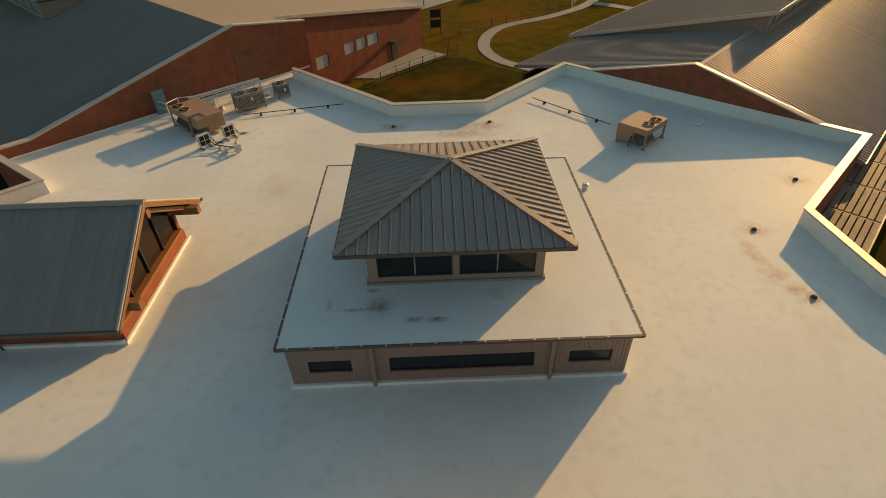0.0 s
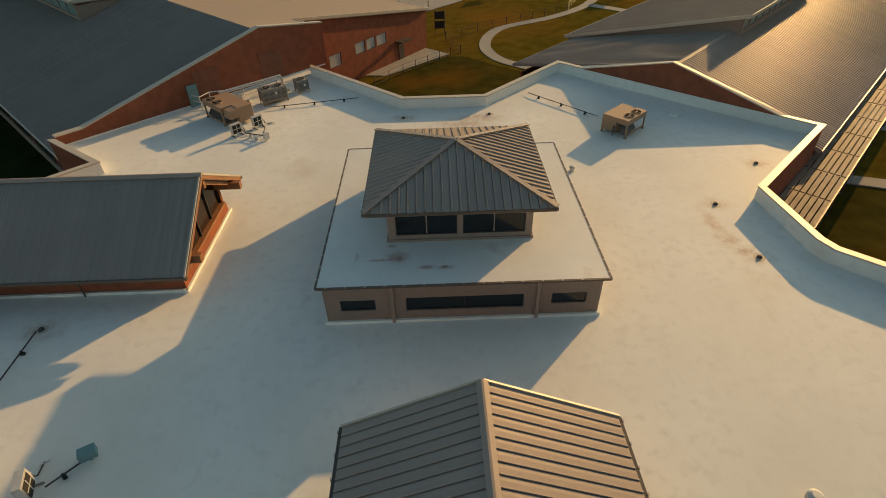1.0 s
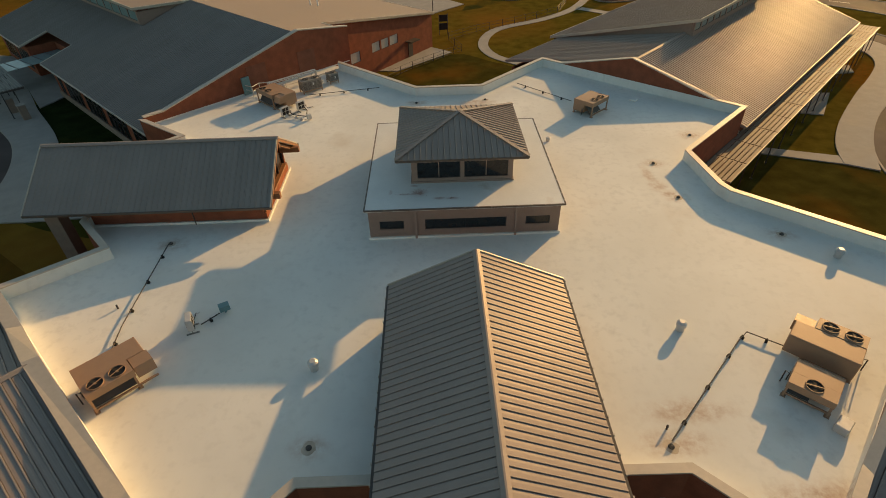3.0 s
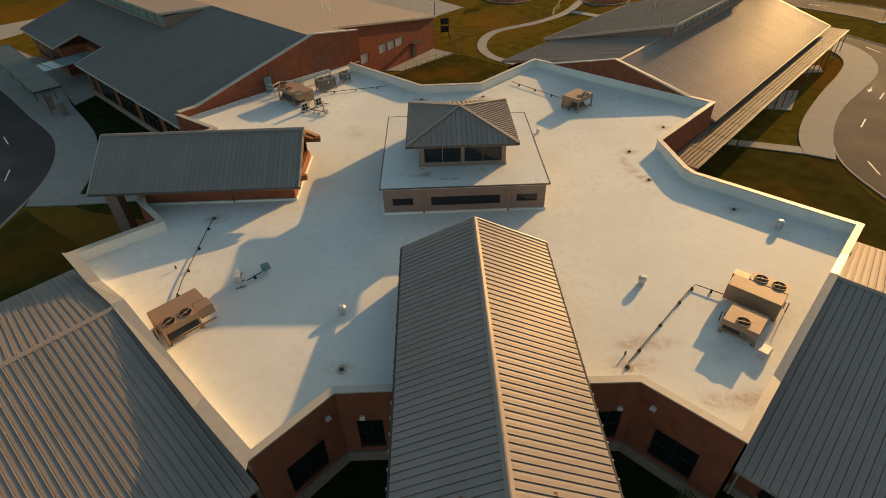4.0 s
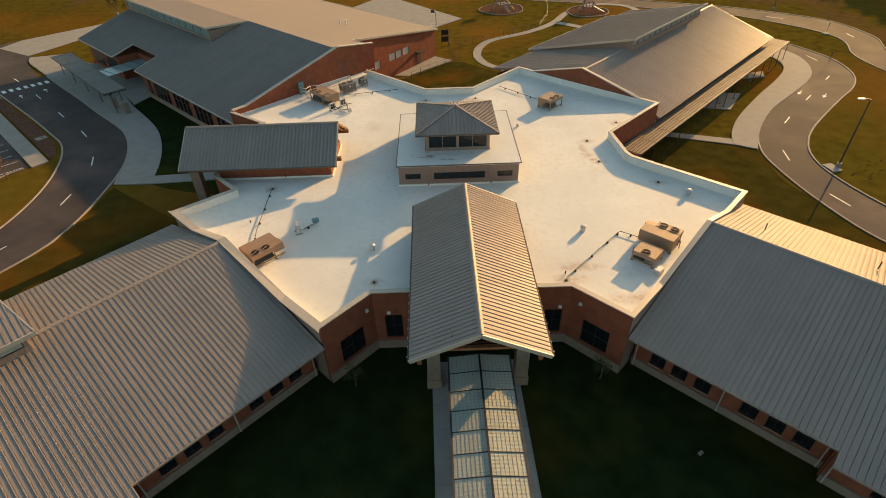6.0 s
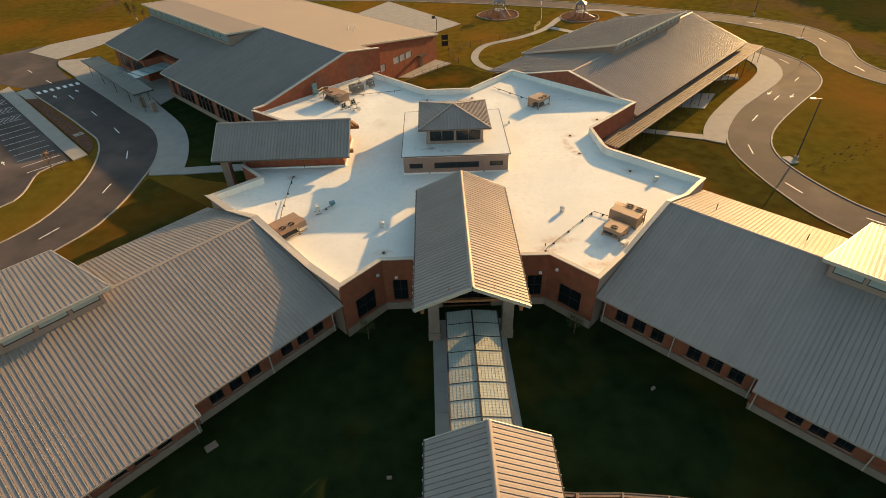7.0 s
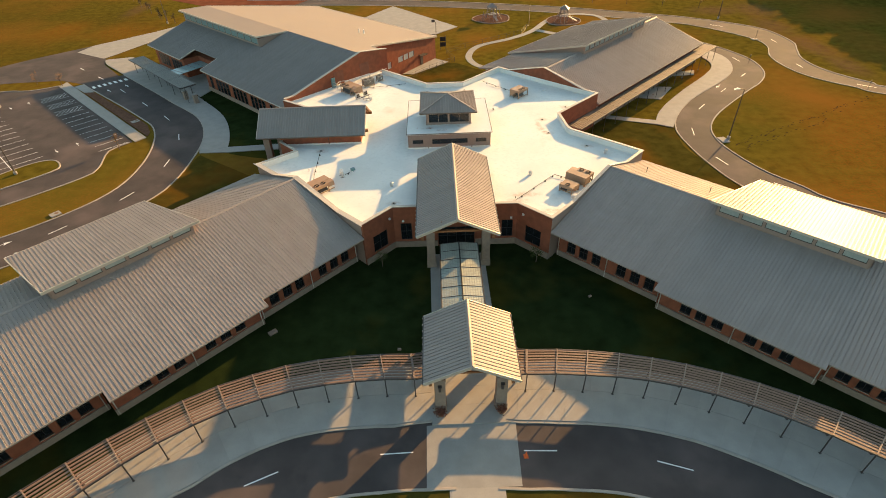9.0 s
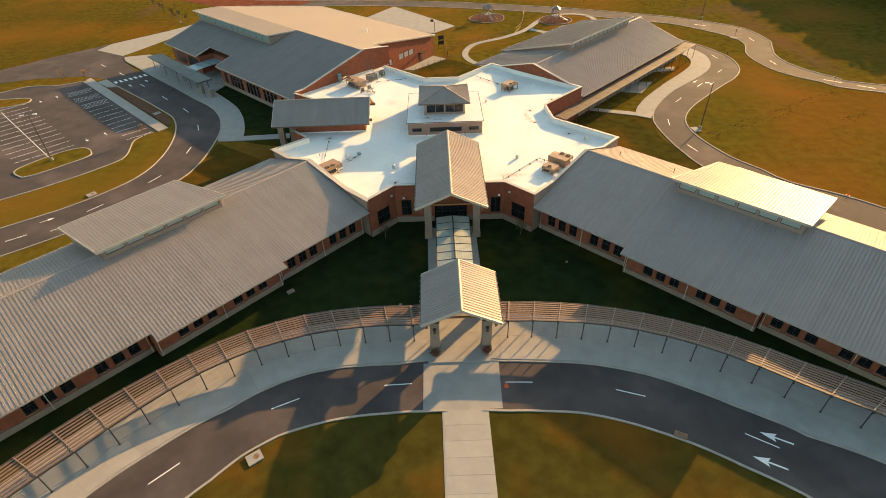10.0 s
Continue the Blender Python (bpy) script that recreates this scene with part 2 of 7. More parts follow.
def add_tube(bm, pts, r, n=8):
    """A round bar through the points."""
    pts = [Vector(p) for p in pts]
    rings = []
    for i, p in enumerate(pts):
        d = (pts[min(i + 1, len(pts) - 1)] - pts[max(i - 1, 0)]).normalized()
        ref = Vector((0, 0, 1)) if abs(d.z) < 0.9 else Vector((1, 0, 0))
        u = d.cross(ref).normalized()
        w = u.cross(d)
        rr = r[i] if isinstance(r, (list, tuple)) else r
        rings.append([bm.verts.new(p + u * rr * math.cos(k * math.tau / n) + w * rr * math.sin(k * math.tau / n)) for k in range(n)])
    for a, b in zip(rings, rings[1:]):
        for k in range(n):
            bm.faces.new((a[k], a[(k + 1) % n], b[(k + 1) % n], b[k]))
    bm.faces.new(rings[0][::-1])
    bm.faces.new(rings[-1])
    return bm


def add_prism(bm, poly, z0, z1):
    """An upright prism over a plan polygon; z1 may be a list with one height a corner."""
    tops = z1 if isinstance(z1, (list, tuple)) else [z1] * len(poly)
    lo = [bm.verts.new((x, y, z0)) for x, y in poly]
    hi = [bm.verts.new((x, y, z)) for (x, y), z in zip(poly, tops)]
    bm.faces.new(lo[::-1])
    bm.faces.new(hi)
    k = len(poly)
    for i in range(k):
        bm.faces.new((lo[i], lo[(i + 1) % k], hi[(i + 1) % k], hi[i]))
    return bm


def spline(pts, step=1.5, closed=False):
    """A smooth line (Catmull-Rom) through plan points."""
    P = [Vector(p) for p in pts]
    out = []
    k = len(P)
    for i in range(k if closed else k - 1):
        if closed:
            a, b, c, d = P[(i - 1) % k], P[i], P[(i + 1) % k], P[(i + 2) % k]
        else:
            a, b, c, d = P[max(i - 1, 0)], P[i], P[i + 1], P[min(i + 2, k - 1)]
        steps = max(2, int((c - b).length / step))
        for j in range(steps):
            u = j / steps
            out.append(0.5 * ((2 * b) + (c - a) * u + (2 * a - 5 * b + 4 * c - d) * u * u + (3 * b - a - 3 * c + d) * u ** 3))
    if not closed:
        out.append(P[-1])
    return [(p.x, p.y) for p in out]


def resample(line, count):
    P = [Vector(p) for p in line]
    run = [0.0]
    for a, b in zip(P, P[1:]):
        run.append(run[-1] + (b - a).length)
    out, j = [], 0
    for i in range(count):
        want = run[-1] * i / (count - 1)
        while j < len(P) - 2 and run[j + 1] < want:
            j += 1
        f = (want - run[j]) / max(1e-9, run[j + 1] - run[j])
        p = P[j].lerp(P[j + 1], f)
        out.append((p.x, p.y))
    return out


def ribbon(name, left, right, z, mat, label, category, thick=0.25):
    """A paved strip between two edge lines."""
    n = max(len(left), len(right))
    L, R = resample(left, n), resample(right, n)
    bm = bmesh.new()
    rows = [[bm.verts.new((*p, zz)) for p, zz in ((l, z), (r, z), (r, z - thick), (l, z - thick))] for l, r in zip(L, R)]
    for a, b in zip(rows, rows[1:]):
        for k in range(4):
            bm.faces.new((a[k], a[(k + 1) % 4], b[(k + 1) % 4], b[k]))
    bm.faces.new(rows[0])
    bm.faces.new(rows[-1][::-1])
    return tagged(part(name, bm, mat), label, category, kind="structure")


def kerb(line, width=0.26, height=0.09, z0=-0.2, closed=False, label="pale concrete kerb along the asphalt road"):
    """A raised kerb swept along a plan line."""
    P = [Vector(p) for p in line]
    bm = bmesh.new()
    rows = []
    k = len(P)
    for i, p in enumerate(P):
        d = (P[(i + 1) % k] - P[(i - 1) % k]) if closed else (P[min(i + 1, k - 1)] - P[max(i - 1, 0)])
        s = Vector((-d.y, d.x)).normalized() * width / 2
        rows.append([bm.verts.new((q.x, q.y, z)) for q, z in ((p + s, z0), (p + s, height - 0.03), (p + s * 0.8, height), (p - s * 0.8, height), (p - s, height - 0.03), (p - s, z0))])
    pairs = list(zip(rows, rows[1:])) + ([(rows[-1], rows[0])] if closed else [])
    for a, b in pairs:
        for j in range(6):
            bm.faces.new((a[j], a[(j + 1) % 6], b[(j + 1) % 6], b[j]))
    if not closed:
        bm.faces.new(rows[0])
        bm.faces.new(rows[-1][::-1])
    return tagged(part("kerb", bm, KERB_STONE), label, "kerb", kind="structure")


def patch(name, poly, z, mat, label, category, thick=0.25):
    bm = bmesh.new()
    add_prism(bm, poly, z - thick, z)
    return tagged(part(name, bm, mat), label, category, kind="structure")


# ---- metal roofs ----
SEAM = 0.406


def slope(parent, frame_at, s0, s1, top, bottom, z_of, mat=None, seam=SEAM, rib=0.053):
    """Standing-seam pans side by side from s0 to s1. frame_at(s, q): plan point; top(s), bottom(s): q at the upper and lower ends; z_of(q): height."""
    mat = mat or ROOF
    count = max(1, round((s1 - s0) / seam))
    w = (s1 - s0) / count
    for k in range(count):
        a, b = s0 + k * w, s0 + (k + 1) * w - 0.03
        ma, mb = a + 0.001, b
        ta, tb, ba, bb = top(ma), top(mb), bottom(ma), bottom(mb)
        if abs(ta - ba) < 0.15 and abs(tb - bb) < 0.15:
            continue
        sign = 1 if bottom((a + b) / 2) > top((a + b) / 2) else -1
        if (ba - ta) * sign < 0.02:
            ba = ta + 0.02 * sign
        if (bb - tb) * sign < 0.02:
            bb = tb + 0.02 * sign
        r = a + 0.055
        vs, fs = [], []

        def pt(s, q, lift):
            x, y = frame_at(s, q)
            vs.append((x, y, z_of(q) + lift))

        f = (r - a) / (b - a)
        tr, br = ta + (tb - ta) * f, ba + (bb - ba) * f
        f2 = f * 1.6
        tr2, br2 = ta + (tb - ta) * f2, ba + (bb - ba) * f2
        mid = (a + 0.08 + b) / 2
        tm, bm_ = (tr2 + tb) / 2, (br2 + bb) / 2
        for s, t, bo, lift in ((a, ta, ba, -0.05), (a, ta, ba, rib), (r, tr, br, rib), (a + 0.08, tr2, br2, 0.0), (mid, tm, bm_, 0.008), (b, tb, bb, 0.0), (b, tb, bb, -0.05)):
            pt(s, t, lift)
            pt(s, bo, lift)
        for i in range(6):
            fs.append((2 * i, 2 * i + 1, 2 * i + 3, 2 * i + 2))
        fs += [(12, 13, 1, 0), (0, 2, 4, 6, 8, 10, 12), (1, 13, 11, 9, 7, 5, 3)]
        raw("roof_panel", vs, fs, mat, parent)


# ---- ground, roads ----
bm = bmesh.new()
add_prism(bm, [(-1500, -1500), (1500, -1500), (1500, 1500), (-1500, 1500)], -1.0, -0.02)
tagged(part("ground", bm, GRASS), "wide field of green and rust-brown grass", "ground", kind="structure")

LAWNS = [[(-28.01, 28.13), (-42.18, 31.58), (-44.31, 39.93), (-49, 48.1), (-54.84, 54.45), (-57.2, 60.6), (-54.0, 63.6), (-30.4, 40.4)],
         [(-30.27, 18.15), (-44.25, 29.04), (-46.46, 29.95), (-46.77, 23.59), (-48.24, 16.33), (-51.11, 11.8), (-38.3, 2.72), (-27.9, 10.89)],
         [(18.43, 21.78), (31.25, 12.7), (41.74, 2.72), (48.67, 8.17), (45.15, 15.97), (41.95, 27.13), (42.59, 35.66), (32.24, 40.84), (25.33, 32.67)],
         [(-3.74, 43.56), (3.22, 43.56), (10.14, 51.73), (12.38, 65.34), (6.53, 72.6), (0.71, 76.23), (-9.67, 66.25), (-13.07, 53.54)]]
# the first lawn, below the hall, takes the green with shade in its colour
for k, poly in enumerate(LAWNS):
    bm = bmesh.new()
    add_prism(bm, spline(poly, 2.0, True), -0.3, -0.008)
    tagged(part("ground_lawn", bm, FRONT_LAWN if k in (1, 2, 3) else SHADE_LAWN), "mown green lawn beside the building", "lawn", kind="structure")
RING = Vector((0.2, -64.43))


def lerp_table(rows):
    def f(x):
        if x <= rows[0][0]:
            return rows[0][1]
        for (a, u), (b, v) in zip(rows, rows[1:]):
            if x <= b:
                return u + (v - u) * (x - a) / max(1e-9, b - a)
        return rows[-1][1]
    return f


# how far the drive's two kerbs and the canopy's two edges lie from its centre, by the angle from straight ahead
DRIVE = [(33.1, lerp_table([(-85, 36.0), (-60, 34.4), (-47, 33.75), (-41, 33.9), (-34.6, 33.6), (-25.7, 32.4), (-16, 31.0), (-8, 30.2), (0, 29.8), (8.6, 29.95), (16, 30.6), (23, 31.5), (36, 32.8), (49, 34.4), (57, 36.0), (85, 41.0)])),
         (40.15, lerp_table([(-85, 44.50), (-58.5, 42.05), (-49.6, 40.97), (-41.2, 40.32), (-39.6, 40.04), (-35, 40.12), (-30.5, 39.94), (-25.9, 39.54), (-21.4, 38.82), (-16.7, 37.95), (-11.9, 37.16), (7.3, 36.60), (13.3, 37.04), (18.1, 37.68), (22.7, 38.33), (27.2, 38.88), (31.5, 39.41), (35.8, 39.75), (39.9, 40.14), (43.8, 40.55), (47.4, 41.19), (50.7, 41.89), (52.8, 42.16), (59.7, 44.98), (85, 51.00)])),
         (42.95, lerp_table([(-85, 49.0), (-61.6, 45.3), (-56, 44.5), (-48.7, 44.15), (-40, 43.95), (-32, 43.45), (-24, 42.45), (-16, 41.2), (-8, 40.0), (8, 40.1), (16, 40.95), (24, 42.1), (32, 43.1), (40, 44.0), (48, 44.9), (52, 45.65), (56, 46.9), (62, 48.6), (85, 56.0)])),
         (46.35, lerp_table([(-85, 52.6), (-60, 49.0), (-47, 47.75), (-40, 47.3), (-32.5, 46.8), (-23.5, 45.75), (-12.3, 43.9), (-8, 43.2), (8, 43.25), (16, 44.1), (23, 44.95), (34, 46.3), (42, 47.3), (49.4, 48.4), (55.3, 50.3), (62, 52.2), (85, 59.5)]))]


def ring_at(a, q):
    """A plan point at a degrees from straight ahead; q runs across the drive and the canopy, by the nominal radii above."""
    k = max(1, min(len(DRIVE) - 1, sum(q >= edge for edge, table in DRIVE)))
    (e0, t0), (e1, t1) = DRIVE[k - 1], DRIVE[k]
    r = t0(a) + (t1(a) - t0(a)) * (q - e0) / (e1 - e0)
    return (RING.x + r * math.sin(radians(a)), RING.y + r * math.cos(radians(a)))


def ring(radius, a0, a1, n=60):
    """Plan points on a circle round the drive's centre; angles in degrees from straight ahead, to the right."""
    return [ring_at(a0 + (a1 - a0) * i / n, radius) for i in range(n + 1)]


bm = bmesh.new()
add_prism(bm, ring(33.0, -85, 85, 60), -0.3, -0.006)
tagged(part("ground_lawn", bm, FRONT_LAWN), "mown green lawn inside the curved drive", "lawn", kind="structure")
ribbon("road_front", ring(40.15, -85, 85, 90), ring(33.1, -85, 85, 90), 0.0, ASPHALT, "curved asphalt drop-off drive in front of the school", "road")
# courtyard lawn: its colour is darkened to stand for the wings' shade
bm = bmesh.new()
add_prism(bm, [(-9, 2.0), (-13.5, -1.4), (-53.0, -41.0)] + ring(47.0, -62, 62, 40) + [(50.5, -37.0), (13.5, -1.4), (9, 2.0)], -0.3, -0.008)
tagged(part("ground_lawn", bm, SHADE_LAWN), "mown courtyard lawn between the wings, shade put into its colour", "lawn", kind="structure")
walk_front = ribbon("pavement_front", ring(47.2, -80, 80, 90), ring(40.25, -80, 80, 90), 0.115, CONCRETE, "curved concrete pavement under the slatted canopy", "pavement")


def slab(parent, poly, z0, z1):
    """One cast slab between joints, standing a little proud of its bed."""
    bm = bmesh.new()
    add_prism(bm, poly, z0, z1)
    return part("slab", bm, SLAB, parent)


def ring_slab(a0, a1, r0, r1):
    mid = (a0 + a1) / 2
    return [ring_at(a0, r0), ring_at(mid, r0), ring_at(a1, r0), ring_at(a1, r1), ring_at(mid, r1), ring_at(a0, r1)]


for i in range(-20, 20):
    a = i * 3.42
    for r0, r1 in ((40.3, 43.28), (43.3, 46.28)):
        slab(walk_front, ring_slab(a + 0.016, a + 3.404, r0, r1), 0.1, 0.14 + (i * 7 % 3) * 0.001)
patch("pavement_crossing", [(-4.25, -34.49), (4.13, -34.49), (4.35, -28.13), (-4.27, -28.13)], 0.03, CONCRETE, "pale concrete crossing over the drive", "crossing")
walk_path = patch("pavement_path", [(-1.96, -68.06), (2.68, -68.06), (2.62, -34.49), (-2.26, -34.49)], 0.03, CONCRETE, "straight concrete path across the lawn", "path")
for i in range(18):
    y = -67.16 + i * 1.815
    slab(walk_path, [(-2.08, y + 0.012), (2.6, y + 0.012), (2.6, y + 1.803), (-2.08, y + 1.803)], 0.0, 0.045)
walk_court = patch("pavement_court", [(-3.54, -28.13), (3.77, -28.13), (3.48, -1.45), (-3.83, -1.45)], 0.05, CONCRETE, "concrete walk under the entrance canopy", "path")
for i in range(12):
    y = -28.13 + i * 2.223
    for x0, x1 in ((-3.71, -0.02), (0.0, 3.48)):
        slab(walk_court, [(x0, y + 0.012), (x1, y + 0.012), (x1, y + 2.211), (x0, y + 2.211)], 0.02, 0.15 if y < -21.8 else 0.065)
kerb(ring(40.15, -80, -5.6, 60))
kerb(ring(40.15, 5.2, 80, 60))
kerb(ring(33.1, -85, -3.6, 60))
kerb(ring(33.1, 3.6, 85, 60))

RW = spline([(81.4, -34.48), (60.35, -5.44), (49.0, 8.17), (45.3, 14.4), (43.7, 20.9), (43.0, 26.2), (42.8, 32.1), (43.4, 35.4), (44.9, 39.1), (48.1, 44.0), (52.4, 49.0), (58.4, 54.4), (63.9, 59.6), (67.3, 64.1), (69.3, 69.5), (69.4, 75.0), (66.5, 80.5), (57.5, 88.0)])
RE = spline([(89.5, -30.85), (68.45, -1.36), (57.6, 8.2), (55.0, 12.6), (52.0, 17.0), (50.1, 22.0), (49.1, 26.2), (48.8, 29.9), (49.5, 33.6), (51.3, 37.2), (54.5, 41.3), (60.1, 46.9), (65.4, 51.9), (69.9, 56.0), (73.3, 60.7), (74.9, 65.6), (75.2, 71.0), (73.9, 76.2), (70.8, 83.0), (64.42, 92.56)])
ribbon("road_side", RW, RE, 0.0, ASPHALT, "winding asphalt service drive beside the classrooms", "road")
kerb(RW)
kerb(RE)
OW = spline([(162.29, 18.15), (98.22, 44.19), (87.85, 52.09), (82.24, 59.17), (80.46, 66.79), (81, 73.5), (83.97, 80.49), (83.71, 86.75), (78.9, 94.65), (72.95, 101.45), (67.24, 105.27), (34.08, 121.6), (-12.4, 136.12), (-70.45, 145.19)])
OE = spline([(165.75, 22.69), (101.1, 48.37), (93.18, 54.27), (88.26, 62.62), (87.51, 70.51), (89.91, 77.32), (92.19, 83.67), (90.85, 95.01), (84.66, 102.63), (76.38, 108.99), (69.4, 113.25), (36.36, 128.86), (-10.12, 143.38), (-70.5, 152.45)])
ribbon("road_outer", OW, OE, 0.0, ASPHALT, "outer asphalt road winding round the field", "road")
kerb(OW)
kerb(OE)
LI = spline([(-110.06, -23.59), (-72.63, 2.54), (-64.5, 8.6), (-59.6, 13.8), (-57.2, 17.6), (-56.0, 21.5), (-55.7, 26.7), (-56.2, 32.1), (-57.5, 37.5), (-59.2, 41.7), (-61.2, 44.9), (-64.1, 47.8), (-70.3, 53.8), (-76.1, 59.1), (-84.8, 67.0), (-88.2, 70.3)])
LO = spline([(-104.22, -29.95), (-65.17, -2.99), (-54.5, 7.5), (-48.9, 16.0), (-47.6, 20.2), (-47.1, 24.7), (-47.1, 29.6), (-47.4, 34.6), (-48.4, 39.3), (-50.3, 44.0), (-53.0, 48.3), (-56.5, 52.0), (-60.5, 55.8), (-67.1, 62.5), (-74.0, 69.2), (-80.9, 76.0)])
ribbon("road_left", LI, LO, 0.0, ASPHALT, "curved asphalt drop-off lane beside the car park", "road")
kerb(LI)
kerb(LO)
patch("road_far", [(-88.23, 70.33), (-80.94, 74.23), (-89.58, 84.21), (-92.17, 89.84), (-82.43, 110.71), (-77.28, 122.42), (-82.5, 122.42), (-88.95, 114.52), (-101.64, 102.09), (-113.17, 91.56), (-122.62, 80.58), (-162.66, 43.56), (-151.01, 36.3), (-115.95, 70.15), (-108.66, 72.69), (-95.55, 73.5)], 0.004, ASPHALT, "asphalt junction of the entrance road", "road")
patch("pavement_apron", [(-92.75, 89.84), (-90.8, 93.29), (-85.3, 104.9), (-77.28, 121.6), (-82.5, 122.42), (-88.95, 114.52), (-101.64, 102.09), (-103.23, 96.19)], 0.02, CONCRETE, "pale concrete apron at the road junction", "pavement")
LW = spline([(-46.6, 31.4), (-47.1, 33.0), (-47.4, 34.6), (-48.4, 39.3), (-50.3, 44.0), (-53.0, 48.3), (-56.5, 52.0), (-60.5, 55.8), (-67.1, 62.5), (-74.0, 69.2), (-84.5, 79.7), (-89.7, 85.0), (-91.4, 88.3)])
LX = spline([(-41.9, 33.2), (-42.3, 35.5), (-43.1, 38.6), (-44.6, 42.8), (-47.0, 47.6), (-49.7, 51.4), (-52.8, 55.1), (-56.1, 59.0), (-61.0, 65.5), (-68.8, 75.0), (-76.6, 83.6), (-84.8, 89.9)])
ribbon("pavement_left", LW, LX, 0.14, CONCRETE, "broad concrete pavement along the drop-off lane", "pavement")
patch("pavement_link", [(-46.6, 31.3), (-46.2, 33.2), (-41.8, 33.3), (-32.5, 33.9), (-32.0, 31.8), (-41.4, 31.2)], 0.12, CONCRETE, "narrow concrete path to the side entrance", "path")
patch("car_park", [(-78.25, 11.25), (-71.32, 16.52), (-64.4, 23.41), (-63.15, 26.77), (-64.46, 33.49), (-61.58, 37.21), (-92.05, 69.88), (-93.44, 69.24), (-99.46, 66.97), (-105.37, 67.15), (-111.5, 63.16), (-145.19, 32.67), (-104.35, -9.07)], 0.0, ASPHALT, "asphalt car park with white stall lines", "car park")
patch("pavement_park", [(-93.4, 69.0), (-93.0, 71.9), (-59.6, 38.8), (-61.0, 37.0)], 0.12, CONCRETE, "long concrete walk between the car park and the lane", "pavement")
RIN = spline([(40.15, 36.66), (41.52, 40.38), (45.32, 46.01), (52.46, 54.09), (58.69, 60.44), (62.95, 65.61), (64.55, 69.97), (63.94, 74.41), (59.86, 78.95)])
ROU = spline([(42.83, 35.0), (45.0, 39.1), (48.2, 44.0), (52.5, 49.0), (58.5, 54.4), (64.0, 59.6), (67.4, 64.1), (69.4, 69.5), (69.5, 75.0), (66.6, 80.5)])
ribbon("pavement_side", RIN, ROU, 0.13, CONCRETE, "curved concrete pavement along the service drive", "pavement")
patch("pavement_strip", [(30.5, 40.47), (31.31, 41.74), (40.95, 38.3), (40.15, 36.66)], 0.1, CONCRETE, "narrow concrete path over the lawn", "path")
patch("pavement_slab", [(36.24, 51.27), (41.43, 56.44), (49.9, 55.17), (45.19, 48.64)], 0.1, CONCRETE, "concrete slab between two lawns", "path")
patch("pavement_strip", [(47.2, 61.71), (48.58, 62.98), (58.78, 65.16), (57.63, 62.16)], 0.1, CONCRETE, "narrow concrete path over the lawn", "path")
LOOP = spline([(14.68, 67.61), (11.3, 70.78), (7.68, 74.68), (6.48, 81.31), (9.68, 89.29), (19.05, 95.01), (26.31, 101.82), (32.4, 111.98), (39.44, 117.97), (46.87, 116.7), (49.57, 112.53), (49.6, 107.08)])


def offset(line, d):
    P = [Vector(p) for p in line]
    out = []
    for i, p in enumerate(P):
        t = P[min(i + 1, len(P) - 1)] - P[max(i - 1, 0)]
        s = Vector((-t.y, t.x)).normalized() * d
        out.append(((p + s).x, (p + s).y))
    return out


ribbon("pavement_loop", offset(LOOP, 0.85), offset(LOOP, -0.85), 0.05, CONCRETE, "winding pale concrete garden path", "path")
LOOP2 = spline([(27.82, 102.09), (34.23, 96.19), (38.32, 92.11)])
ribbon("pavement_loop", offset(LOOP2, 1.0), offset(LOOP2, -1.0), 0.045, CONCRETE, "short branch of the garden path", "path")
patch("pavement_patio", [(-14.1, 69.88), (-3.84, 81.49), (1.05, 77.23), (-7.48, 69.15)], 0.08, CONCRETE, "concrete patio beside the brick wing", "pavement")
patch("pavement_pad", [(-16.11, 136.12), (4.81, 108.44), (-2.1, 101.27), (-28.52, 116.16)], 0.1, CONCRETE, "bare pale concrete play court", "pavement")

def holed_wall(name, p, q, z0, z1, holes, thick, mat, parent, facing=1):
    """A wall from p to q (metres in plan) with rectangular openings (u0, u1, za, zb) along it; it lies to the left of p to q."""
    p, q = Vector(p), Vector(q)
    length = (q - p).length
    d = (q - p) / length
    m = Matrix(((d.x, -d.y * facing, 0, p.x), (d.y, d.x * facing, 0, p.y), (0, 0, 1, 0), (0, 0, 0, 1)))
    bm = bmesh.new()
    u = 0.0
    for u0, u1, za, zb in sorted(holes):
        if u0 > u:
            add_box(bm, (u, 0, z0), (u0, thick, z1), m)
        add_box(bm, (u0, 0, z0), (u1, thick, za), m)
        add_box(bm, (u0, 0, zb), (u1, thick, z1), m)
        u = u1
    add_box(bm, (u, 0, z0), (length, thick, z1), m)
    bmesh.ops.remove_doubles(bm, verts=bm.verts[:], dist=0.001)
    return part(name, bm, mat, parent), m


